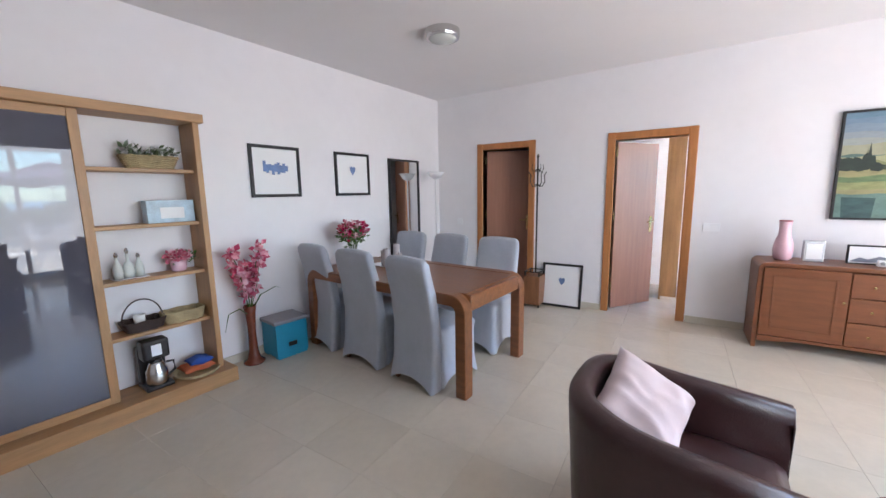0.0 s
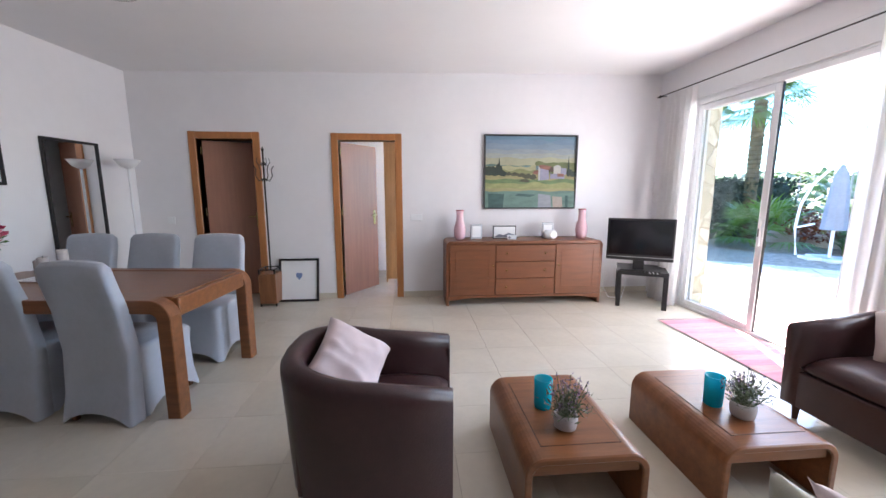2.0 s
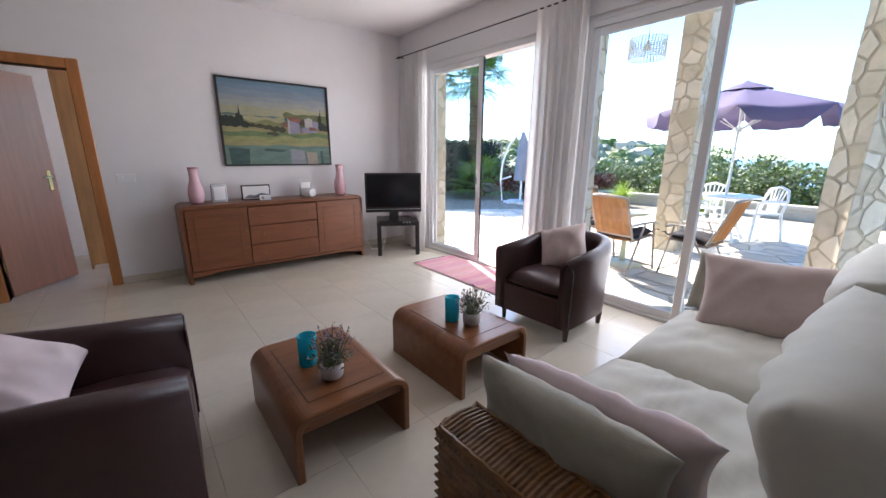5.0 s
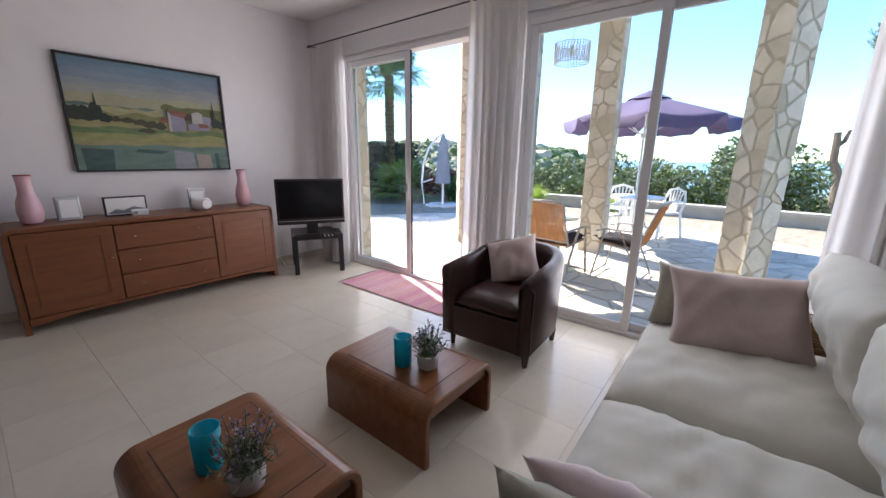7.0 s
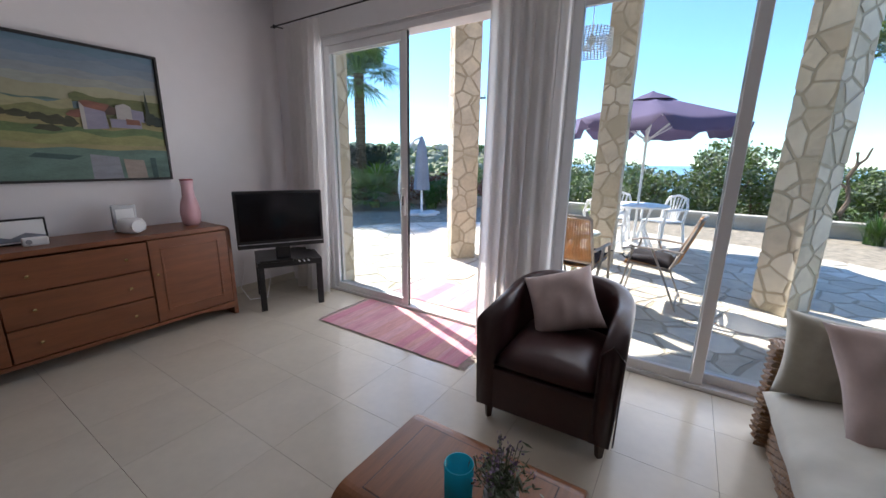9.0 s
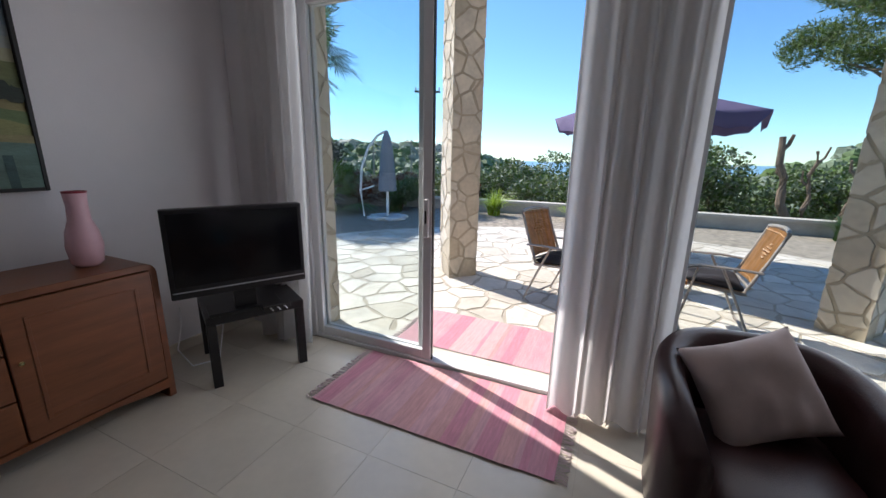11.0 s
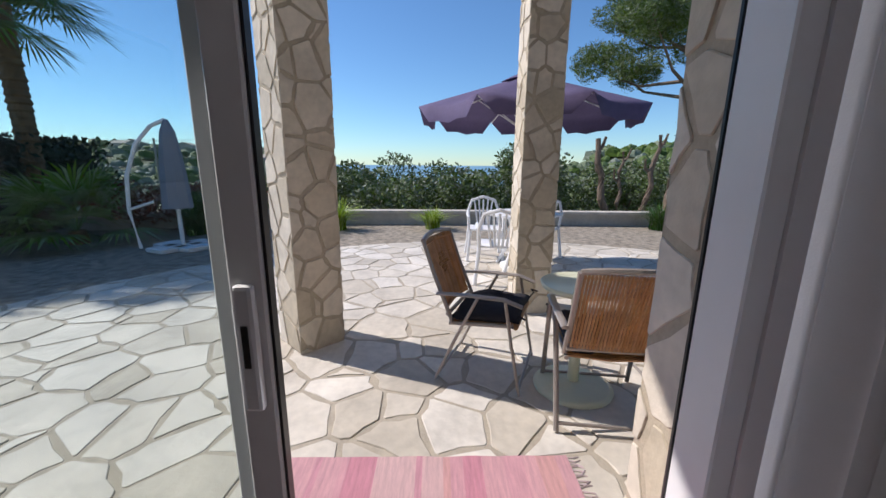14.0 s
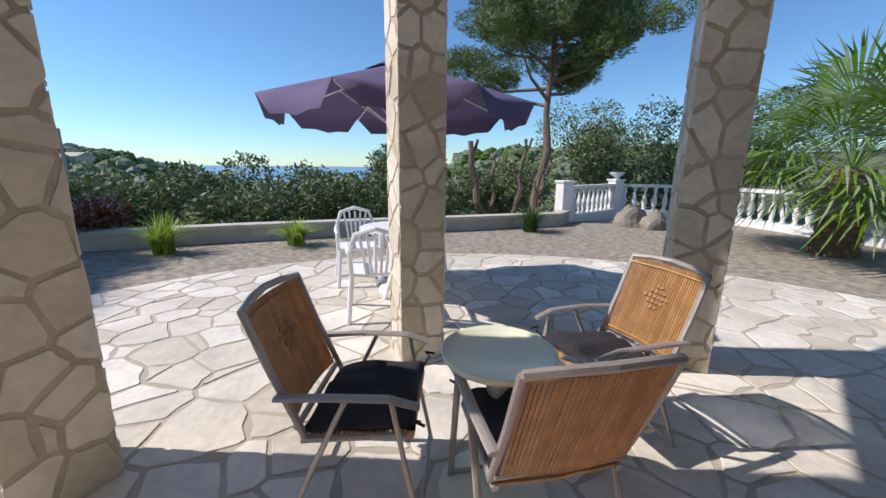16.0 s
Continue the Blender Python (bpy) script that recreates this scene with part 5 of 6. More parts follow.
def weave(x0, x1, y0, y1, z0, z1, step=0.016):
    """Woven strands round an upright block."""
    bm = box(x0 + 0.012, x1 - 0.012, y0 + 0.012, y1 - 0.012, z0, z1 - 0.012)
    nz = int((z1 - z0) / step)
    for k in range(nz + 1):
        z = z0 + (z1 - z0) * k / nz
        pts, per = [], []
        for a, b in (((x0, y0), (x1, y0)), ((x1, y0), (x1, y1)), ((x1, y1), (x0, y1)), ((x0, y1), (x0, y0))):
            m = max(2, int(math.hypot(b[0] - a[0], b[1] - a[1]) / 0.03))
            per += [(a[0] + (b[0] - a[0]) * i / m, a[1] + (b[1] - a[1]) * i / m) for i in range(m)]
        cx, cy = (x0 + x1) / 2, (y0 + y1) / 2
        for i, (px, py) in enumerate(per + per[:1]):
            o = 0.0075 * (-1) ** (i + k)
            dx, dy = px - cx, py - cy
            d = math.hypot(dx, dy)
            pts.append((px + dx / d * o, py + dy / d * o, z + 0.004 * noise.noise(Vector((px * 9, py * 9, k)))))
        tube(pts, step * 0.55, 5, bm)
    long_y = y1 - y0 > x1 - x0
    m = int(((y1 - y0) if long_y else (x1 - x0)) / step)
    for k in range(m + 1):
        f = k / m
        if long_y:
            y = y0 + (y1 - y0) * f
            tube([(x0 - 0.004, y, z1 - 0.03), (x0 + 0.012, y, z1 - 0.002), ((x0 + x1) / 2, y, z1 + 0.006), (x1 - 0.012, y, z1 - 0.002), (x1 + 0.004, y, z1 - 0.03)], step * 0.5, 5, bm)
        else:
            x = x0 + (x1 - x0) * f
            tube([(x, y0 - 0.004, z1 - 0.03), (x, y0 + 0.012, z1 - 0.002), (x, (y0 + y1) / 2, z1 + 0.006), (x, y1 - 0.012, z1 - 0.002), (x, y1 + 0.004, z1 - 0.03)], step * 0.5, 5, bm)
    return bm


part("arm_panel", weave(0.0, 0.16, 0.05, SDp - 0.02, 0.04, 0.54), M_RATTAN, sofa)
part("arm_panel", weave(SL - 0.14, SL, 0.05, SDp - 0.02, 0.04, 0.54), M_RATTAN, sofa)
part("back_panel", weave(0.161, SL - 0.141, 0.0, 0.12, 0.04, 0.66), M_RATTAN, sofa)
part("base_panel", weave(0.161, SL - 0.141, 0.121, SDp - 0.06, 0.04, 0.20), M_RATTAN, sofa)
for k in range(2):
    x = 0.17 + k * 0.99
    bm = cushion(0.985, 1.0, 0.25, 34, 3 + k, 0.0, 0.010)
    part("seat_cushion", bm, M_SOFA, sofa, smooth=True, m=pose(x + 0.49, 0.605, 0.325))
    bm = cushion(0.98, 0.58, 0.30, 30, 8 + k, 0.03, 0.012)
    part("back_cushion", bm, M_SOFA, sofa, smooth=True, m=pose(x + 0.49, 0.27, 0.66, 66, 0, 0))
throw("throw_cushion", pose(1.44, 0.96, 0.53, 0, 82, 2), 0.36, 0.58, 0.13, M_OLIVE, "olive-grey velvet cushion against the sofa arm", 4.0)
throw("throw_cushion", pose(1.60, 0.93, 0.52, 0, 64, 6), 0.40, 0.60, 0.12, M_PINK, "pale pink cushion against the sofa arm", 5.0)
throw("throw_cushion", pose(3.28, 1.05, 0.57, 0, -78, -6), 0.38, 0.40, 0.15, M_OLIVE, "olive-grey velvet cushion at the end of the sofa", 6.0)
throw("throw_cushion", pose(3.11, 0.84, 0.59, 0, -56, 16), 0.46, 0.62, 0.16, M_TAUPE, "pale pink-beige cushion at the end of the sofa", 7.0)


# ---- rugs ----
def rag_rug(x0, x1, y0, y1, seed, label):
    """A thin striped rug; the stripes lie across its length (along x)."""
    rg = random.Random(seed)
    e = thing("rag_rug", x0, y0, 0.0, 0, label, "rug", "pink rag rugs")
    y, k = 0.0, 0
    cols = [(0.59, 0.26, 0.32), (0.62, 0.33, 0.37), (0.64, 0.37, 0.40), (0.60, 0.30, 0.35), (0.63, 0.35, 0.38), (0.64, 0.42, 0.42), (0.62, 0.34, 0.33)]
    while y < y1 - y0 - 0.02:
        w = min(rg.uniform(0.025, 0.10), y1 - y0 - y)
        c = cols[rg.randrange(len(cols))]
        m = bpy.data.materials.get("rag_%d" % cols.index(c)) or mat("rag_%d" % cols.index(c), c, 0.95, 0.18, 7.0, 0.5, 90, stretch=(1, 9, 1))
        bm = bmesh.new()
        grid = []
        for i in range(13):
            row = []
            for j in range(4):
                px, py = (x1 - x0) * i / 12, y + w * j / 3
                h = 0.010 + 0.005 * noise.noise(Vector((px * 5 + seed, py * 5, 0)))
                wob = 0.008 * noise.noise(Vector((py * 6 + seed, 3, 0)))
                row.append(bm.verts.new((px + wob, py, h)))
            grid.append(row)
        for i in range(12):
            for j in range(3):
                bm.faces.new((grid[i][j], grid[i + 1][j], grid[i + 1][j + 1], grid[i][j + 1]))
        part("stripe", bm, m, e)
        y += w
    bm = bmesh.new()
    for ye, s in ((0.0, -1), (y1 - y0, 1)):
        for k in range(34):
            x = (x1 - x0) * (k + 0.5) / 34
            tube([(x, ye, 0.008), (x + rg.uniform(-0.01, 0.01), ye + s * 0.03, 0.008), (x + rg.uniform(-0.02, 0.02), ye + s * 0.055, 0.005)], 0.004, 4, bm)
    part("fringe", bm, M_PINK, e, "knotted fringe")
    return e


rag_rug(3.19, 3.80, 2.82, 4.18, 4, "pink striped rag rug on the tiles at the open window")
rag_rug(4.05, 4.68, 2.83, 4.13, 11, "sunlit pink striped rag rug on the terrace paving")

# ---- terrace ----
def ground_z(x, y):
    """Flat terrace ground that falls away beyond the low wall and rises to a wooded hill."""
    r = max(0.0, x - 12.5)
    z = -0.03 - 0.05 - 7.0 * (1 - math.exp(-r / 22.0))
    a = math.atan2(y - 3.3, max(x - 4.0, 0.1))
    d = math.hypot(x, y)
    hill = math.exp(-((d - 420) / 170) ** 2) * max(0.0, min(1.0, (a - 0.06) / 0.30)) * 28
    right = math.exp(-((d - 300) / 120) ** 2) * max(0.0, min(1.0, (-a - 0.12) / 0.3)) * 26
    far = -30 * min(1.0, max(0.0, (d - 60) / 300))
    k = min(1.0, r / 14.0)
    return z + (hill + right + far * (0.35 + 0.65 * (1 - min(1, abs(a) / 0.5)))) * k + (0.4 * noise.noise(Vector((x * 0.05, y * 0.05, 0))) * k)


xs = [-40, -10, 3.0] + [4.0 + i for i in range(30)] + [34 * 1.16 ** i for i in range(1, 34)]
ys = [-4000, -2000, -1000, -600] + [-400 + 20 * i for i in range(18)] + [-40 + 2 * i for i in range(45)] + [52 + 20 * i for i in range(22)] + [600, 1000, 2000, 4000]
verts = [(x, y, ground_z(x, y)) for x in xs for y in ys]
ny_ = len(ys)
faces = [(i * ny_ + j, (i + 1) * ny_ + j, (i + 1) * ny_ + j + 1, i * ny_ + j + 1) for i in range(2, len(xs) - 1) for j in range(ny_ - 1)]
ground = raw("ground", verts, faces, M_EARTH, smooth=True)
tagged(ground, "scrub ground falling away to wooded hills", "ground", kind="structure")
sea = link("water", box(350, 5000, -4800, 4800, -40.0, -24.0), M_SEA)
tagged(sea, "pale blue sea at the horizon", "sea", kind="structure")

CXc, CYc, CR = 4.35, 2.6, 5.35
gravel = prism([(4.14, -8.5), (12.0, -8.5), (12.0, 13), (4.14, 13)], -0.2, -0.012)
structure("ground_gravel", gravel, M_GRAVEL, "brown-grey gravel round the paved terrace", "gravel")
ring = [(4.135, CYc - 5.34), *[(CXc + CR * math.cos(radians(a)), CYc + CR * math.sin(radians(a))) for a in range(-87, 88, 6)], (4.135, CYc + 5.34)]
pavement = structure("pavement", prism(ring, -0.15, -0.002), M_PMORTAR, "crazy-paved terrace of pale irregular stone slabs", "terrace paving")

# porch roof on three stone pillars
roof = [(EXO, 5.9), (4.95, 5.6), (5.98, 4.55), (6.78, 3.0), (6.78, 2.1), (5.98, 0.62), (EXO, 0.40)]
structure("porch_roof", prism(roof, 3.45, 3.7), M_WALL, "white porch roof over the terrace", "roof")


def pillar(x, y, rz, seed, h=0.152):
    e = thing("stone_pillar", x, y, 0, rz, "square porch pillar clad in irregular cream stone", "pillar", "porch pillars")
    part("core", box(-h, h, -h, h, -0.02, 3.45), M_MORTAR, e)
    rg = random.Random(seed)
    for k in range(4):
        m = pose(0, 0, 0, 0, 0, 90 * k) @ pose(0, -h, 0, 90, 0, 0)
        for poly in crazy([(-h - 0.006, 0.0), (h + 0.006, 0.0), (h + 0.006, 3.44), (-h - 0.006, 3.44)], 0.20, rg, 0.024, 1.0):
            o = part("stone", prism(rough_outline(poly, rg, 0.008), -0.004, 0.005 + rg.uniform(0, 0.004), inset=0.003), M_STONE, e)
            o.matrix_basis = m
    return e


pillar(5.88, 4.37, 43, 1, 0.168)
pillar(6.56, 2.57, 2, 2)
pillar(5.83, 0.80, -42, 3)

# stone cladding of the outer wall and its reveals
clad = thing("stone_cladding", EXO, 0, 0, 0, "irregular cream stone cladding on the outer wall", "stone cladding")
clad["kind"] = "structure"
rg = random.Random(17)


def clad_face(outline, size, m):
    for poly in crazy(outline, size, rg, 0.024):
        o = part("stone", prism(rough_outline(poly, rg, 0.009), -0.002, 0.010 + rg.uniform(0, 0.004), inset=0.003), M_STONE, clad)
        o.matrix_basis = m


def mortar_face(outline, m):
    part("mortar_bed", prism(outline, 0.0005, 0.006), M_MORTAR, clad, m=m)


for a, b in ((W2[1], W1[0]), (W1[1], W1[1] + 0.64), (W2[0] - 0.7, W2[0])):
    o, m = [(a, 0), (b, 0), (b, 3.4), (a, 3.4)], pose(0, 0, 0, 90, 0, 90)
    mortar_face(o, m)
    clad_face(o, 0.25, m)
dep = EXO - EX - 0.12
for y, sgn in ((W1[0], 1), (W1[1], -1), (W2[0], 1), (W2[1], -1)):
    o = [(0, 0.0), (dep + 0.014, 0.0), (dep + 0.014, 2.60), (0, 2.60)]
    if sgn > 0:
        m = Matrix(((1, 0, 0, -dep), (0, 0, 1, y), (0, 1, 0, 0), (0, 0, 0, 1)))
    else:
        m = Matrix(((1, 0, 0, -dep), (0, 0, -1, y), (0, 1, 0, 0), (0, 0, 0, 1)))
    mortar_face(o, m)
    clad_face(o, 0.19, m)
structure("threshold_slab", box(EX + 0.116, EXO + 0.02, W1[0], W1[1], -0.12, 0.004), M_PAVE, "pale stone threshold", "threshold")
structure("threshold_slab_2", box(EX + 0.116, EXO + 0.02, W2[0], W2[1], -0.12, 0.004), M_PAVE, "pale stone threshold", "threshold")

# pendant lamp under the porch
e = thing("pendant_lamp", 5.37, 2.67, 2.38, 0, "white openwork wicker pendant lamp under the porch", "pendant lamp")
bm = bmesh.new()
for k in range(11):
    z = 0.02 * k + 0.005
    tube([(0.19 * math.cos(t), 0.19 * math.sin(t), z + 0.006 * math.sin(7 * t + k)) for t in [2 * math.pi * i / 28 for i in range(29)]], 0.004, 5, bm)
for k in range(36):
    a = 2 * math.pi * k / 36
    tube([(0.19 * math.cos(a), 0.19 * math.sin(a), 0.0), (0.19 * math.cos(a + 0.12), 0.19 * math.sin(a + 0.12), 0.22)], 0.005, 4, bm)
part("shade", bm, M_BAL, e)
part("cord", tube([(0, 0, 0.2), (0, 0, 1.07)], 0.004, 6), M_PLASTIC, e)
part("spokes", tube([(-0.19, 0, 0.2), (0.19, 0, 0.2)], 0.003, 5), M_BAL, e)
part("bulb", lathe([(0.012, 0.2), (0.03, 0.14), (0.03, 0.11), (0.01, 0.085)], 14), M_OPAL, e, smooth=True)


# ---- porch furniture ----
def cane_chair(x, y, rz, cushion_on=True):
    """A folding garden chair; local +x is its front."""
    e = thing("garden_chair", x, y, 0, rz, "folding garden chair of taupe metal with honey-coloured cane", "garden chair", "cane chairs round the small table")
    e.matrix_basis = pose(x, y, 0, 0, 0, rz) @ Matrix.Diagonal((0.95, 0.95, 0.95, 1))
    W = 0.24
    back = lambda z: -0.16 - (z - 0.40) * 0.36
    for s in (-1, 1):
        part("back_post", tube([(0.26, s * W, 0.02), (0.05, s * W, 0.28), (-0.15, s * W, 0.42), (back(0.7), s * W, 0.70), (back(0.92), s * W, 0.92)][2:], 0.016, 8, flat=0.8), M_ALU, e)
        part("front_leg", tube([(0.30, s * (W + 0.03), 0.012), (0.24, s * (W + 0.03), 0.32), (0.19, s * (W + 0.03), 0.60)], 0.015, 8, flat=0.7), M_ALU, e)
        part("rear_leg", tube([(-0.25, s * (W + 0.03), 0.012), (-0.11, s * (W + 0.03), 0.33), (0.02, s * (W + 0.03), 0.60)], 0.015, 8, flat=0.7), M_ALU, e)
        part("armrest", tube([(back(0.60) - 0.01, s * (W + 0.025), 0.60), (-0.05, s * (W + 0.035), 0.615), (0.18, s * (W + 0.03), 0.615), (0.29, s * (W + 0.02), 0.58)], 0.022, 8, flat=0.5), M_ALU, e)
        part("seat_rail", tube([(-0.17, s * (W - 0.01), 0.40), (0.24, s * (W - 0.01), 0.44)], 0.014, 8), M_ALU, e)
    part("top_rail", tube([(back(0.92), -W, 0.92), (back(0.935) - 0.02, -W / 2, 0.935), (back(0.94) - 0.03, 0, 0.94), (back(0.935) - 0.02, W / 2, 0.935), (back(0.92), W, 0.92)], 0.016, 8), M_ALU, e)
    part("lower_rail", tube([(back(0.46), -W, 0.46), (back(0.46), W, 0.46)], 0.013, 8), M_ALU, e)
    part("cross_bar", tube([(-0.232, -W - 0.03, 0.05), (-0.232, W + 0.03, 0.05)], 0.010, 8), M_ALU, e)
    part("cross_bar", tube([(0.292, -W - 0.03, 0.05), (0.292, W + 0.03, 0.05)], 0.010, 8), M_ALU, e)
    n = 30
    for k in range(n):
        yy = -W + 0.02 + (2 * W - 0.04) * k / (n - 1)
        bow = 0.03 * (1 - (yy / W) ** 2)
        sl = tube([(back(z) - bow, yy, z) for z in (0.475, 0.6, 0.70, 0.82, 0.915)], 0.0068, 5)
        part("cane_slat", sl, M_CANE, e)
    bead = None
    for i in range(5):
        for j in range(6):
            zz, yy = 0.68 + 0.028 * i, -0.07 + 0.028 * j
            if abs(i - 2) + abs(j - 2.5) > 3:
                continue
            if bead is None:
                ob = part("woven_knot", lathe([(0.004, -0.012), (0.013, 0), (0.004, 0.012)], 6), M_CANE, e)
                bead = ob.data
            else:
                ob = new("woven_knot", bead)
                ob.parent = e
            ob.matrix_basis = pose(back(zz) - 0.03 * (1 - (yy / W) ** 2) + 0.008, yy, zz)
    for z in (0.50, 0.89):
        part("binding", tube([(back(z) + 0.006, -W, z), (back(z) - 0.024, 0, z), (back(z) + 0.006, W, z)], 0.006, 6), M_CANE, e)
    for k in range(22):
        xx = -0.16 + 0.40 * k / 21
        part("seat_cane", tube([(xx, -W + 0.01, 0.41 + 0.1 * (xx + 0.16)), (xx, 0, 0.395 + 0.1 * (xx + 0.16)), (xx, W - 0.01, 0.41 + 0.1 * (xx + 0.16))], 0.008, 5), M_CANE, e)
    part("front_roll", tube([(0.25, -W + 0.01, 0.435), (0.25, W - 0.01, 0.435)], 0.018, 8), M_CANE, e)
    if cushion_on:
        c = new("seat_pad")
        c.matrix_basis = pose(x, y, 0, 0, 0, rz) @ pose(0.05, 0, 0.435, 0, -5, 0)
        tagged(c, "black cotton seat pad tied to a cane chair", "seat pad", "seat pads")
        part("pad", cushion(0.42, 0.46, 0.09, 14, x, 0.05, 0.02), M_CUSH, c, smooth=True)
        for s in (-1, 1):
            part("tie", tube([(0.2, s * 0.2, 0), (0.23, s * 0.235, 0.03), (0.21, s * 0.25, 0.045), (0.25, s * 0.26, 0.03)], 0.006, 5), M_CUSH, c)
    return e


cane_chair(5.48, 3.12, -112)
cane_chair(5.04, 2.54, -8)
cane_chair(5.44, 1.86, 88)
e = thing("bistro_table", 5.25, 2.60, 0, 0, "small round pale yellow metal table on a pedestal", "table")
part("tabletop", lathe([(0.02, 0.625), (0.20, 0.625), (0.222, 0.635), (0.23, 0.66), (0.222, 0.665), (0.208, 0.645), (0.02, 0.642)], 40), M_CREAMT, e, smooth=True)
part("pedestal", lathe([(0.035, 0.02), (0.03, 0.3), (0.05, 0.58), (0.09, 0.625)], 20), M_CREAMT, e, smooth=True)
part("base", lathe([(0.23, 0), (0.235, 0.012), (0.20, 0.03), (0.04, 0.05)], 32), M_CREAMT, e, smooth=True)


def plastic_chair(x, y, rz):
    e = thing("plastic_chair", x, y, 0, rz, "white moulded plastic garden armchair", "garden chair", "white plastic chairs")
    part("seat", box(-0.21, 0.22, -0.22, 0.22, 0.42, 0.445, 0.01, 2), M_PLASTIC, e)
    for sx, sy in ((1, 1), (1, -1), (-1, 1), (-1, -1)):
        part("leg", tube([(sx * 0.25, sy * 0.25, 0), (sx * 0.20, sy * 0.21, 0.43)], 0.022, 8), M_PLASTIC, e)
    part("back_rim", tube([(-0.20, 0.21 * 1.0, 0.43), (-0.25, 0.22, 0.65), (-0.28, 0.17, 0.80), (-0.29, 0, 0.85), (-0.28, -0.17, 0.80), (-0.25, -0.22, 0.65), (-0.20, -0.21, 0.43)], 0.022, 8), M_PLASTIC, e)
    for k in range(5):
        yy = -0.12 + 0.06 * k
        part("back_slat", tube([(-0.205, yy * 0.7, 0.44), (-0.25, yy * 0.9, 0.64), (-0.283, yy * 1.15, 0.81)], 0.014, 6), M_PLASTIC, e)
    for s in (-1, 1):
        part("armrest", tube([(-0.245, s * 0.23, 0.63), (0.10, s * 0.25, 0.64), (0.20, s * 0.24, 0.61), (0.22, s * 0.235, 0.43)], 0.02, 8), M_PLASTIC, e)
    return e


plastic_chair(7.42, 2.72, -8)
plastic_chair(8.52, 2.74, 178)
plastic_chair(8.45, 1.98, 140)
e = thing("plastic_table", 7.98, 2.33, 0, 0, "round white plastic garden table under the parasol", "garden table")
part("tabletop", lathe([(0.03, 0.69), (0.42, 0.69), (0.45, 0.70), (0.45, 0.72), (0.03, 0.725)], 36), M_PLASTIC, e)
for k in range(4):
    a = radians(45 + 90 * k)
    part("leg", tube([(0.36 * math.cos(a), 0.36 * math.sin(a), 0), (0.16 * math.cos(a), 0.16 * math.sin(a), 0.35), (0.30 * math.cos(a), 0.30 * math.sin(a), 0.69)], 0.024, 8), M_PLASTIC, e)

# open parasol
UX, UY = 7.98, 2.33
e = thing("parasol", UX, UY, 0, 0, "open faded purple garden parasol on a white pole", "parasol")
part("pole", lathe([(0.02, 0.05), (0.02, 2.38)], 12), M_PLASTIC, e)
part("base_plate", lathe([(0.26, 0), (0.26, 0.04), (0.05, 0.10), (0.03, 0.25)], 24), M_BAL, e)
UR, UZ, UT = 1.33, 1.95, 2.36
rib = [(UR * math.cos(2 * math.pi * k / 8 + 0.2), UR * math.sin(2 * math.pi * k / 8 + 0.2)) for k in range(8)]
bm = bmesh.new()
N_ = 7
for k in range(8):
    a, b = rib[k], rib[(k + 1) % 8]
    g = []
    for i in range(N_ + 1):
        f = 0.16 + 0.84 * i / N_
        row = []
        for j in range(7):
            u = j / 6
            x, y = (a[0] + (b[0] - a[0]) * u) * f, (a[1] + (b[1] - a[1]) * u) * f
            sag = 0.05 * math.sin(math.pi * u) * f
            row.append(bm.verts.new((x * (1 - 0.05 * math.sin(math.pi * u) * f), y * (1 - 0.05 * math.sin(math.pi * u) * f), UT - (UT - UZ) * f - sag)))
        g.append(row)
    last = g[-1]
    g.append([bm.verts.new((v.co.x * 1.012, v.co.y * 1.012, v.co.z - 0.15 - 0.012 * math.sin(9 * j))) for j, v in enumerate(last)])
    for i in range(len(g) - 1):
        for j in range(6):
            if i == len(g) - 2 and j in (0, 5):
                bm.faces.new((g[i][j], g[i][j + 1], g[i + 1][j + 1 if j == 0 else j]))
                continue
            bm.faces.new((g[i][j], g[i][j + 1], g[i + 1][j + 1], g[i + 1][j]))
bmesh.ops.remove_doubles(bm, verts=bm.verts[:], dist=0.001)
canopy = part("canopy", bm, M_PURPLE, e, smooth=True)
part("vent_cap", lathe([(0.34, UT - 0.085), (0.20, UT - 0.02), (0.04, UT + 0.04), (0.015, UT + 0.06)], 8), M_PURPLE, e, "small purple vent cap")
for x, y in rib:
    r = part("rib", tube([(x * 0.05, y * 0.05, UT - 0.06), (x * 0.98, y * 0.98, UZ - 0.015)], 0.009, 6), M_PLASTIC, e)
    part("strut", tube([(x * 0.03, y * 0.03, 1.72), (x * 0.5, y * 0.5, (UT + UZ) / 2 - 0.04)], 0.008, 6), M_PLASTIC, e)
part("hub", lathe([(0.05, 1.68), (0.05, 1.76)], 12), M_PLASTIC, e)
# closed cantilever parasol
e = thing("cantilever_parasol", 9.1, 7.42, 0, 20, "closed grey cantilever parasol on a curved white mast", "parasol")
part("mast", tube([(-0.0, 0.55, 0.02), (-0.0, 0.62, 0.6), (0, 0.58, 1.1), (0, 0.42, 1.55), (0, 0.2, 1.82), (0, 0.0, 1.92)], 0.028, 8), M_PLASTIC, e)
part("folded_canopy", lathe([(0.03, 0.62), (0.21, 0.62), (0.19, 0.9), (0.15, 1.4), (0.10, 1.75), (0.03, 1.92)], 9), M_GREYC, e, smooth=False)
part("lower_pole", lathe([(0.03, 0.02), (0.03, 0.64)], 10), M_PLASTIC, e)
part("crank_arm", tube([(0, 0.60, 0.62), (0, 0.3, 0.72)], 0.02, 8), M_PLASTIC, e)
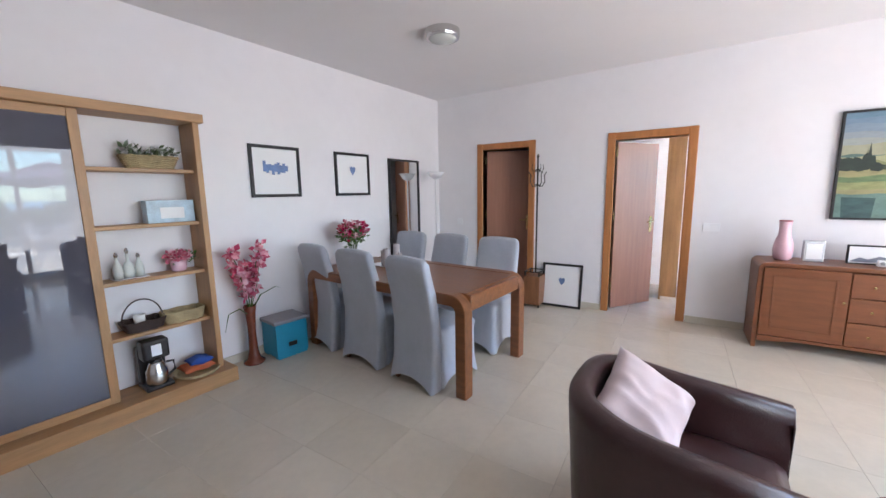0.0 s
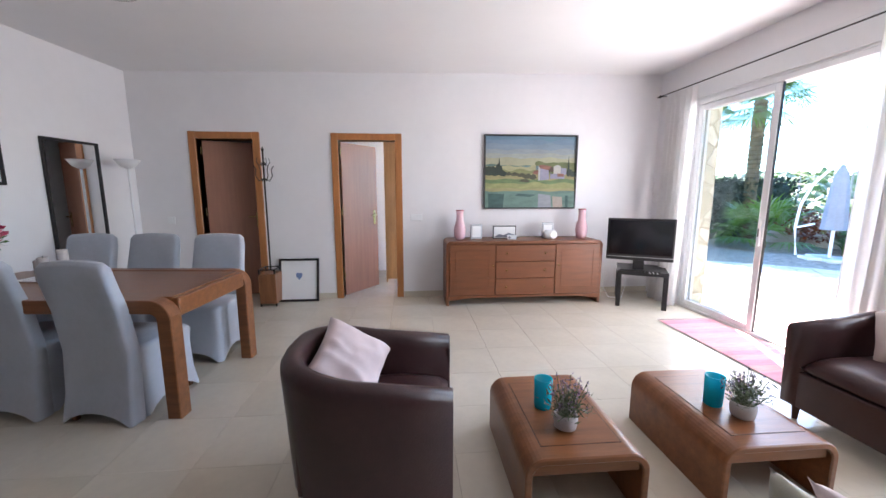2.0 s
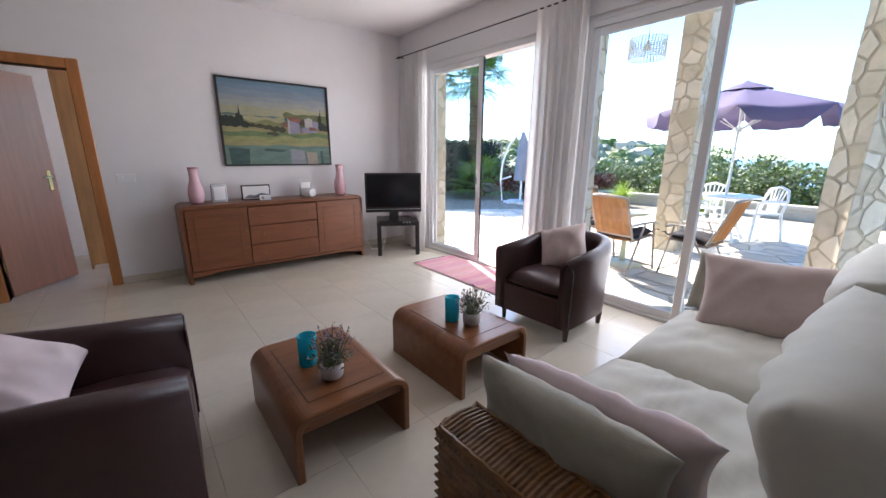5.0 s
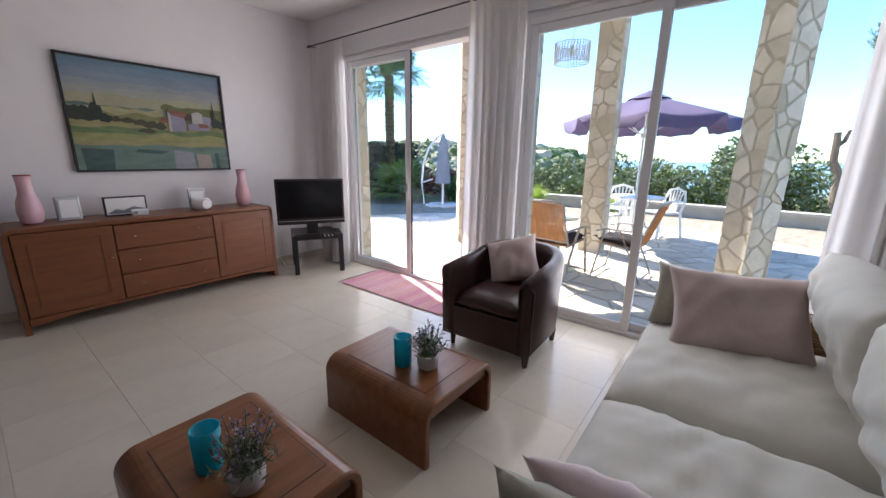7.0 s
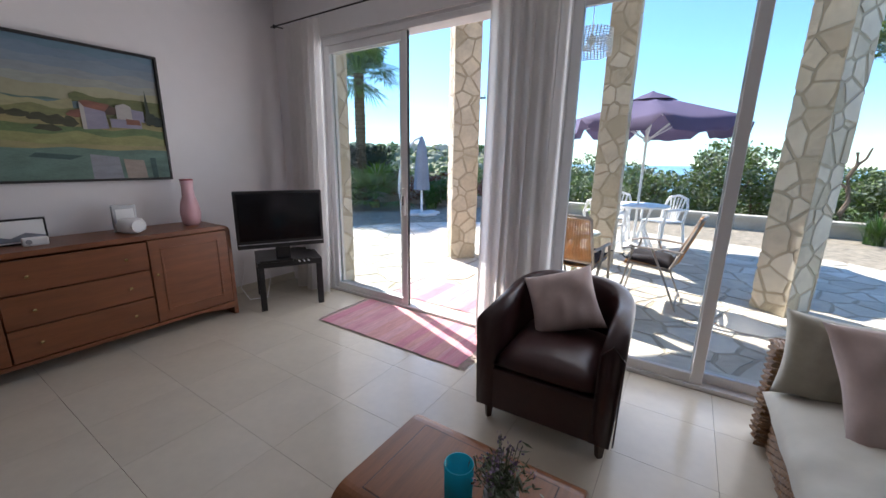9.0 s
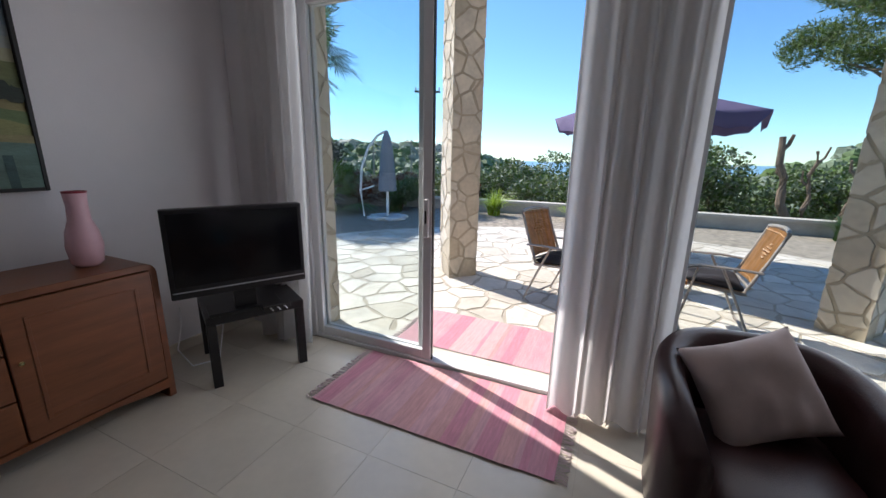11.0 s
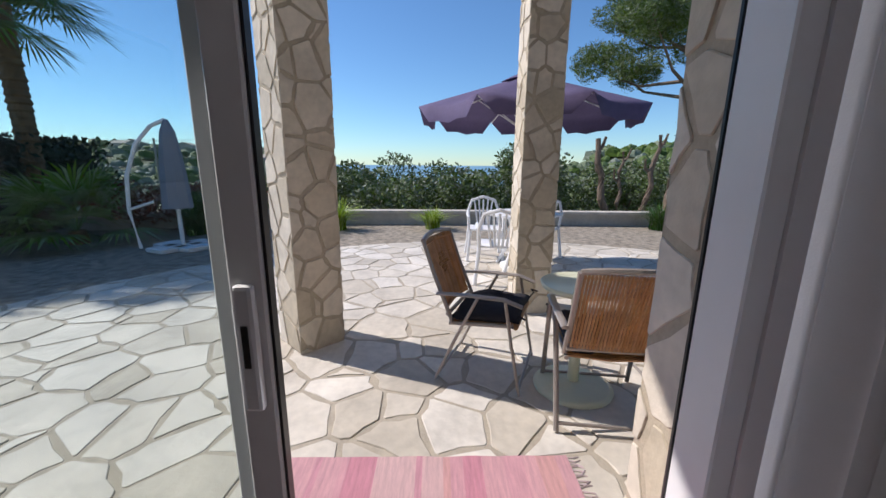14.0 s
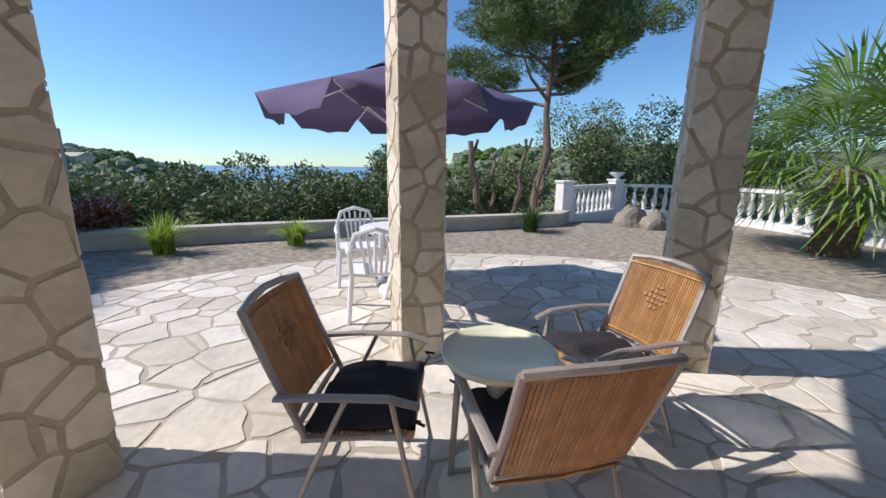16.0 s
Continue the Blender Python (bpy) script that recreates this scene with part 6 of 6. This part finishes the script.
for a in (0, 90, 180, 270):
    part("base_slab", box(0.04, 0.44, -0.20, 0.20, -0.012, 0.05, 0.01, 1), M_BAL, e, m=pose(0, 0, 0, 0, 0, a + 45))

# ---- low wall, balustrade ----
wl = [(10.6, 10.5), (11.45, 7.0), (11.65, 4.5), (11.65, 2.0), (11.6, 0.0), (11.55, -2.3), (12.1, -3.0)]


def strip(points, half, z0, z1):
    bm = bmesh.new()
    rows = []
    for k, (x, y) in enumerate(points):
        a, b = points[max(0, k - 1)], points[min(len(points) - 1, k + 1)]
        d = math.hypot(b[0] - a[0], b[1] - a[1])
        nx, ny = -(b[1] - a[1]) / d, (b[0] - a[0]) / d
        rows.append([bm.verts.new(c) for c in ((x - nx * half, y - ny * half, z0), (x + nx * half, y + ny * half, z0), (x + nx * half, y + ny * half, z1), (x - nx * half, y - ny * half, z1))])
    for a, b in zip(rows, rows[1:]):
        for i in range(4):
            bm.faces.new((a[i], a[(i + 1) % 4], b[(i + 1) % 4], b[i]))
    bm.faces.new(rows[0])
    bm.faces.new(rows[-1][::-1])
    return bm


lw = thing("garden_wall", 0, 0, 0, 0, "low weathered rendered wall along the terrace edge", "garden wall")
part("body", strip(wl, 0.11, -0.9, 0.24), M_RENDER, lw)
part("coping", strip(wl, 0.15, 0.24, 0.30), M_COPING, lw, "pale stone coping")
bal = thing("balustrade", 0, 0, 0, 0, "white cast-stone balustrade with turned balusters", "balustrade")
bp = [(12.1, -2.9), (13.0, -5.4), (11.6, -7.0), (7.2, -6.6)]
part("plinth", strip(bp, 0.13, -0.9, 0.16), M_BAL, bal)
part("handrail", strip(bp, 0.09, 0.82, 0.90), M_BAL, bal)
prof = [(0.06, 0.16), (0.06, 0.20), (0.035, 0.23), (0.07, 0.36), (0.075, 0.42), (0.04, 0.58), (0.03, 0.68), (0.05, 0.72), (0.055, 0.82)]
bme = None
for (ax, ay), (bx, by) in zip(bp, bp[1:]):
    L = math.hypot(bx - ax, by - ay)
    n = int(L / 0.24)
    for k in range(1, n):
        if bme is None:
            ob = part("baluster", lathe(prof, 10), M_BAL, bal, smooth=True)
            bme = ob.data
        else:
            ob = new("baluster", bme)
            ob.parent = bal
        ob.matrix_basis = pose(ax + (bx - ax) * k / n, ay + (by - ay) * k / n, 0)
for x, y in bp:
    p_ = part("post", box(x - 0.16, x + 0.16, y - 0.16, y + 0.16, -0.9, 0.98, 0.01, 1), M_BAL, bal)
    part("cap", box(x - 0.19, x + 0.19, y - 0.19, y + 0.19, 0.98, 1.03, 0.01, 1), M_BAL, p_)
e = thing("stone_urn", 13.0, -5.4, 1.03, 0, "white stone urn on a balustrade post", "urn")
part("bowl", lathe([(0.08, 0), (0.05, 0.05), (0.17, 0.13), (0.22, 0.2), (0.2, 0.2)], 18), M_BAL, e, smooth=True)


def boulder(x, y, r, h, seed):
    bm = bmesh.new()
    bmesh.ops.create_icosphere(bm, subdivisions=3, radius=1)
    for v in bm.verts:
        k = 1 + 0.28 * noise.noise(v.co * 1.3 + Vector((seed, 0, 0))) + 0.08 * noise.noise(v.co * 5)
        v.co = Vector((v.co.x * r * k, v.co.y * r * 1.2 * k, max(-0.02, v.co.z * h * k)))
    o = link("boulder", bm, M_ROCK)
    o.matrix_basis = pose(x, y, -0.02)
    tagged(o, "rough grey-brown boulder on the gravel", "rock", "boulders")


boulder(10.5, -4.25, 0.27, 0.42, 1)
boulder(11.0, -4.05, 0.33, 0.50, 5)


# ---- plants ----
def grass_clump(x, y, h, n, seed, material, label, z=-0.012):
    rg = random.Random(seed)
    verts, faces = [], []
    for k in range(n):
        a, lean, L, w = rg.uniform(0, 6.28), rg.uniform(0.15, 1.15), h * rg.uniform(0.7, 1.2), rg.uniform(0.010, 0.018)
        c, s = math.cos(a), math.sin(a)
        base = Vector((rg.gauss(0, 0.05), rg.gauss(0, 0.05), 0))
        b = len(verts)
        for i in range(5):
            t = i / 4
            p = base + Vector((c * lean * L * t * t, s * lean * L * t * t, L * (t - 0.45 * lean * t * t)))
            ww = w * (1 - t) + 0.002
            verts += [p + Vector((-s * ww, c * ww, 0)), p + Vector((s * ww, -c * ww, 0))]
        faces += [(b + 2 * i, b + 2 * i + 1, b + 2 * i + 3, b + 2 * i + 2) for i in range(4)]
    o = raw("grass_clump", verts, faces, material)
    o.matrix_basis = pose(x, y, z)
    tagged(o, label, "plant", "plants along the low wall")


for k, (x, y, h) in enumerate(((10.85, 5.40, 0.66), (10.95, 3.5, 0.50), (11.0, -1.25, 0.60), (10.2, 7.9, 0.6))):
    grass_clump(x, y, h, 280, k, M_LIME if k < 2 else M_LEAF, "bushy clump of bright green strap leaves" if k < 2 else "dark green strap-leaved plant")


def fan_palm(name, x, y, z, trunk_h, n, R, seed, label, tr=0.16):
    rg = random.Random(seed)
    e = thing(name, x, y, z, 0, label, "palm tree")
    prof = [(tr * 1.25, -0.3), (tr * 1.1, 0.1)]
    k = 0.1
    while k < trunk_h:
        prof += [(tr * rg.uniform(0.95, 1.12), k + 0.02), (tr * 0.9, k + 0.11)]
        k += 0.13
    part("trunk", lathe(prof, 14), M_PALMB, e)
    for f in range(n):
        a = 2.4 * f + rg.uniform(-0.3, 0.3)
        el = radians(rg.uniform(-28, 80))
        d = Vector((math.cos(a) * math.cos(el), math.sin(a) * math.cos(el), math.sin(el)))
        side = Vector((-math.sin(a), math.cos(a), 0))
        up = d.cross(side)
        base = Vector((0, 0, trunk_h))
        tip = base + d * R * 0.48
        verts, faces = [], []
        w = 0.012
        verts += [base - side * w, base + side * w, tip + side * w, tip - side * w]
        faces.append((0, 1, 2, 3))
        for s in range(26):
            b = radians(-105 + 210 * s / 25)
            dd = (d * math.cos(b) + side * math.sin(b)).normalized()
            L = R * 0.55 * (0.75 + 0.25 * math.cos(b)) * rg.uniform(0.9, 1.1)
            q = len(verts)
            sd = (d * -math.sin(b) + side * math.cos(b)) * 0.022
            mid = tip + dd * L * 0.55 + up * -0.02
            end = tip + dd * L + Vector((0, 0, -0.15 * R * rg.uniform(0.4, 1.2)))
            verts += [tip, mid + sd, mid - sd, end]
            faces += [(q, q + 1, q + 2), (q + 1, q + 3, q + 2)]
        raw("frond", verts, faces, M_FROND, e)
    return e


fan_palm("fan_palm", 7.6, -4.9, 0, 1.35, 60, 2.3, 3, "low bushy fan palm with a shaggy trunk", 0.30)
fan_palm("tall_palm", 10.6, 11.0, 0, 3.9, 44, 1.75, 7, "tall fan palm with a slim trunk", 0.17)
fan_palm("young_palm", 9.4, 9.3, 0, 0.2, 26, 1.35, 12, "young fan palm at the terrace corner", 0.12)


def tree(name, x, y, z, trunk, blobs, n, size, material, label, seed, limbs=5, tr=0.16, aspect=2.2):
    rg = random.Random(seed)
    e = thing(name, x, y, z, 0, label, "tree")
    part("trunk", tube(trunk, tr, 9, r1=tr * 0.45), M_BARK, e)
    top = Vector(trunk[-1])
    for b in blobs[:limbs]:
        c = Vector(b[:3])
        mid = top.lerp(c, 0.5) + Vector((rg.uniform(-0.2, 0.2), rg.uniform(-0.2, 0.2), -0.1))
        st = Vector(trunk[-2]).lerp(top, rg.uniform(0.2, 1.0))
        part("limb", tube([st, mid, c], tr * 0.4, 6, r1=tr * 0.1), M_BARK, e)
    v, f = foliage(cloud(rg, blobs, n), 0.15, size, rg, 1, aspect=aspect)
    raw("crown", v, f, material, e)
    return e


def pine(name, x, y, z, trunk, radius, z0, z1, n, size, seed, label, tr=0.2):
    """A pine: leaning trunk, rising limbs, and tufts of needles in flat clumps with gaps between."""
    rg = random.Random(seed)
    e = thing(name, x, y, z, 0, label, "tree")
    part("trunk", tube(trunk, tr, 10, r1=tr * 0.35), M_BARK, e)
    blobs = []
    for k in range(22):
        f = k / 21
        st = Vector(trunk[-2]).lerp(Vector(trunk[-1]), 0.05 + 0.9 * f)
        a = 2.4 * k + rg.uniform(-0.4, 0.4)
        reach = radius * (1.0 - 0.62 * f) * rg.uniform(0.7, 1.1)
        end = Vector((st.x + reach * math.cos(a), st.y + reach * math.sin(a), min(z1, max(z0, st.z + reach * rg.uniform(0.15, 0.55)))))
        mid = st.lerp(end, 0.5) + Vector((0, 0, -0.12 * reach))
        part("limb", tube([st, mid, end], tr * 0.34, 6, r1=tr * 0.08), M_BARK, e)
        for q in range(8):
            c = mid.lerp(end, rg.uniform(0.1, 1.1)) + Vector((rg.gauss(0, 0.34), rg.gauss(0, 0.34), rg.uniform(0.0, 0.4)))
            blobs.append((c.x, c.y, c.z, rg.uniform(0.34, 0.68), rg.uniform(0.34, 0.68), rg.uniform(0.26, 0.46)))
    v, f = foliage(cloud(rg, blobs, n), 0.35, size, rg, 1, aspect=6.0)
    raw("crown", v, f, M_PINE, e)
    return e


pine("pine_tree", 14.5, -3.75, -0.6, [(0, 0.15, -0.5), (0.05, 0.1, 1.0), (-0.1, -0.15, 2.4), (0.1, -0.15, 3.6), (0.1, -0.4, 7.6)], 3.2, 3.9, 8.4, 110000, 0.15, 23, "tall umbrella pine with a spreading open crown", 0.19)
pine("shade_pine", 12.9, 16.9, -0.1, [(0, 0, -0.3), (0.2, 0.1, 3.0), (0.0, -0.1, 5.2), (0.1, 0, 9.4)], 4.6, 6.0, 9.6, 80000, 0.26, 41, "broad garden pine shading the corner of the terrace", 0.28)


def olive(x, y, z, h, w, n, seed, material, name, label, size=0.13):
    rg = random.Random(seed)
    bl = []
    for k in range(11):
        a, r = rg.uniform(0, 6.28), rg.uniform(0.1, w * 0.62)
        bl.append((r * math.cos(a), r * math.sin(a), h * rg.uniform(0.35, 0.88), w * rg.uniform(0.22, 0.42), w * rg.uniform(0.22, 0.42), h * rg.uniform(0.12, 0.22)))
    tree(name, x, y, z, [(0, 0, -0.6), (rg.uniform(-0.2, 0.2), rg.uniform(-0.2, 0.2), h * 0.25), (rg.uniform(-0.3, 0.3), rg.uniform(-0.3, 0.3), h * 0.5)], bl, n, size, material, label, seed, 6, 0.11)


k = 0
for x, y, h, w, m in ((13.6, 7.4, 2.3, 1.6, M_SHRUB), (14.6, 6.0, 2.7, 1.9, M_SHRUB), (13.6, 4.6, 2.35, 1.6, M_SHRUB), (15.2, 3.4, 3.2, 2.2, M_SHRUB), (13.7, 2.4, 2.5, 1.5, M_SHRUB),
                      (14.4, 1.0, 3.2, 1.9, M_SHRUB), (15.6, 0.0, 2.6, 1.5, M_SHRUB), (17.2, -1.6, 2.9, 2.1, M_SHRUB), (16.4, -3.4, 2.6, 1.6, M_SHRUB), (17.6, -5.2, 3.4, 2.0, M_SHRUB),
                      (16.4, -7.6, 4.4, 2.2, M_SHRUB), (17.5, -8.5, 5.6, 2.8, M_SHRUB), (20.0, -11.5, 6.6, 3.4, M_SHRUB), (14.5, -9.8, 4.6, 2.4, M_SHRUB), (12.0, -10.5, 4.0, 2.4, M_SHRUB), (18.5, 5.6, 3.6, 2.6, M_SHRUB), (19.0, 1.5, 4.0, 2.6, M_SHRUB), (18.0, 9.5, 3.6, 2.6, M_SHRUB)):
    olive(x, y, ground_z(x, y) - (0.75 if y > 0.5 else 0.2), h, w, int(2600 * w), 100 + k, m, "scrub_tree", "grey-green olive-like scrub tree beyond the wall")
    k += 1
# bare twisted trunks by the pine
for y, top, dy, r, sd in ((-0.90, 1.95, 0.42, 0.11, 1), (-1.18, 1.65, 0.02, 0.06, 2), (-1.80, 2.05, -0.28, 0.085, 3), (-2.45, 1.30, -0.25, 0.08, 4)):
    rg = random.Random(sd)
    e = thing("bare_trunk", 12.7, y, 0.0, 0, "twisted bare grey tree trunk with cut branches", "tree trunk", "bare trunks")
    pth = [(0.03 * math.sin(5 * i + sd), dy * (i / 8) ** 1.2 + (0.05 * math.sin(2.1 * i + sd) if 0 < i else 0), -0.4 + (top + 0.4) * i / 8) for i in range(9)]
    part("trunk", tube(pth, r, 8, r1=r * 0.55), M_BARK, e)
    for i, sy in ((5, 1), (7, -1)):
        b = Vector(pth[i])
        part("branch", tube([b, b + Vector((0.05, sy * 0.12, 0.12)), b + Vector((0.0, sy * 0.16, 0.34))], r * 0.5, 7, r1=r * 0.3), M_BARK, e)
# shrubs at the corner
for x, y, h, w, m, lab in ((11.0, 8.4, 1.0, 1.0, M_REDSH, "red-leaved shrub by the low wall"), (10.4, 9.4, 1.1, 1.1, M_REDSH, "red-leaved shrub by the low wall"), (11.9, 6.7, 0.9, 0.9, M_REDSH, "red-leaved shrub behind the low wall"), (10.6, 8.0, 0.9, 0.7, M_LEAF, "green shrub by the low wall")):
    olive(x, y, -0.05, h, w, 2200, 300 + k, m, "shrub", lab, 0.09)
    k += 1
# dark hedge and white garden wall in the shade
rg = random.Random(77)
structure("garden_wall_north", box(4.2, 11.5, 12.2, 12.4, -0.3, 1.25), M_WALL, "white painted garden wall in shade", "wall")
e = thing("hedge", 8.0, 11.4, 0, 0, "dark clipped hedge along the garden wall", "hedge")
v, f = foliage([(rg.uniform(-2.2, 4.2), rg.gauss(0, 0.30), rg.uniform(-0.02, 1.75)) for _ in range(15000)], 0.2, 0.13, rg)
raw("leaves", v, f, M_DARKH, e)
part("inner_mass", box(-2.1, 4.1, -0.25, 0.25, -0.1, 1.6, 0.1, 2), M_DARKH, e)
# distant woods
rg = random.Random(9)
verts, faces = [], []
for k in range(2600):
    d = 26 + 470 * rg.random() ** 1.6
    a = rg.uniform(-0.95, 1.0)
    x, y = 4 + d * math.cos(a), 3.3 + d * math.sin(a)
    z = ground_z(x, y)
    if z < -23.5:
        continue
    s = (1.5 + 0.010 * d) * rg.uniform(0.7, 1.4)
    b = len(verts)
    for i in range(4):
        for j in range(7):
            th, ph = math.pi * 0.55 * (i + 0.3) / 3.3, 2 * math.pi * j / 7
            r = s * (1 + 0.45 * noise.noise(Vector((k * 1.7, i * 1.3, j * 1.9))))
            verts.append((x + r * math.sin(th) * math.cos(ph), y + r * math.sin(th) * math.sin(ph), z + s * 0.15 + r * 0.85 * math.cos(th)))
    for i in range(3):
        for j in range(7):
            faces.append((b + i * 7 + j, b + i * 7 + (j + 1) % 7, b + (i + 1) * 7 + (j + 1) % 7, b + (i + 1) * 7 + j))
    faces.append(tuple(b + j for j in range(7)))
woods = raw("distant_woods", verts, faces, M_SHRUB)
tagged(woods, "far green woodland covering the hills", "woodland", kind="stuff")
# mid-distance bushes of loose leaves
pts = []
for k in range(150):
    d = rg.uniform(17, 36)
    a = rg.uniform(-0.95, 0.95)
    x, y = 4 + d * math.cos(a), 3.3 + d * math.sin(a)
    s = rg.uniform(1.0, 1.7)
    z = ground_z(x, y) + s * (0.35 if a > -0.2 else 0.7)
    pts += cloud(rg, [(x, y, z, s, s, s * 0.95)], 420)
v, f = foliage(pts, 0.15, 0.24, rg)
tagged(raw("scrub_thicket", v, f, M_SHRUB), "dense green scrub on the slope below", "scrub", kind="stuff")
# houses on the far hill
for x, y, s in ((300, 190, 9), (330, 160, 7), (285, 225, 8), (360, 205, 8), (320, 245, 7), (270, 120, 7)):
    e = thing("far_house", x, y, ground_z(x, y) + 1.0, rg.uniform(0, 90), "pale distant house on the wooded hill", "house", "houses on the hill")
    part("walls", box(-s, s, -s * 0.6, s * 0.6, -3, 5), M_HOUSE, e)
    part("roof", prism([(-s * 0.65, 0), (s * 0.65, 0), (0, 2.2)], -s * 1.03, s * 1.03, m=pose(0, 0, 5.01, 90, 0, 90)), M_RENDER, e)
    for q in (-0.5, 0.0, 0.5):
        part("window", box(-s - 0.06, -s + 0.02, q * s - 0.6, q * s + 0.6, 1, 2.6), M_BLACK, e)
# telegraph pole and fence
e = thing("telegraph_pole", 18.6, 11.2, 0, 0, "wooden telegraph pole with a cross-arm", "telegraph pole")
part("pole", tube([(0, 0, -6.5), (0, 0, 4.55)], 0.11, 10, r1=0.07), M_POLE, e)
part("cross_arm", tube([(-0.25, 0.55, 4.35), (0.25, -0.55, 4.35)], 0.05, 6), M_POLE, e)
for q in (-0.9, 0.0, 0.9):
    part("insulator", lathe([(0.03, 4.40), (0.05, 4.46), (0.02, 4.56)], 8, c=(-0.25 * q, 0.55 * q, 0)), M_BAL, e)
e = thing("wire_fence", 13.0, 8.0, -0.4, 0, "wire mesh fence with thin metal posts", "fence")
fp = [(0, -0.6), (0.8, 1.4), (1.4, 3.4), (1.8, 5.4), (2.0, 7.4)]
for x, y in fp:
    part("post", tube([(x, y, -1), (x, y, 2.35)], 0.028, 6), M_ALU, e)
bm = bmesh.new()
for (ax, ay), (bx, by) in zip(fp, fp[1:]):
    for q in range(9):
        tube([(ax, ay, 0.3 + q * 0.25), (bx, by, 0.3 + q * 0.25)], 0.004, 4, bm)
    for q in range(24):
        t = q / 24
        tube([(ax + (bx - ax) * t, ay + (by - ay) * t, 0.3), (ax + (bx - ax) * t, ay + (by - ay) * t, 2.3)], 0.003, 4, bm)
part("mesh", bm, M_ALU, e)

# ---- paving slabs ----
rg = random.Random(31)
far = bmesh.new()
for poly in crazy(ring, 0.35, rg, 0.024, 0.8):
    cx, cy = sum(p[0] for p in poly) / len(poly), sum(p[1] for p in poly) / len(poly)
    outline, top = rough_outline(poly, rg, 0.02), rg.uniform(0.001, 0.006)
    if cx < 8.3 and -0.6 < cy < 6.2:
        part("paving_slab", prism(outline, -0.02, top, inset=0.004), M_PAVE, pavement)
    else:
        prism(outline, -0.02, top, far, inset=0.004)
far_paving = part("far_paving", far, M_PAVE_FAR, pavement)
far_paving["kind"] = "stuff"

# ---- floor tiles ----
TS = 0.45
cx = [0.73 + TS * k for k in range(-10, 8)]
cy = [1.39 + TS * k for k in range(-10, 13)]
cache = {}
for x in cx:
    for y in cy:
        x0, x1, y0, y1 = max(x, -3.35), min(x + TS, EX + 0.004), max(y, SY), min(y + TS, 7.15)
        if x1 - x0 < 0.03 or y1 - y0 < 0.03 or x1 < wx(y) - 0.2:
            continue
        key = (round(x1 - x0, 3), round(y1 - y0, 3))
        g = 0.0008
        if key not in cache:
            ob = part("floor_tile", box(g, key[0] - g, g, key[1] - g, -0.02, 0.0), M_TILE, floor)
            cache[key] = ob.data
        else:
            ob = new("floor_tile", cache[key])
            ob.parent = floor
        ob.matrix_basis = pose(x0, y0, 0)
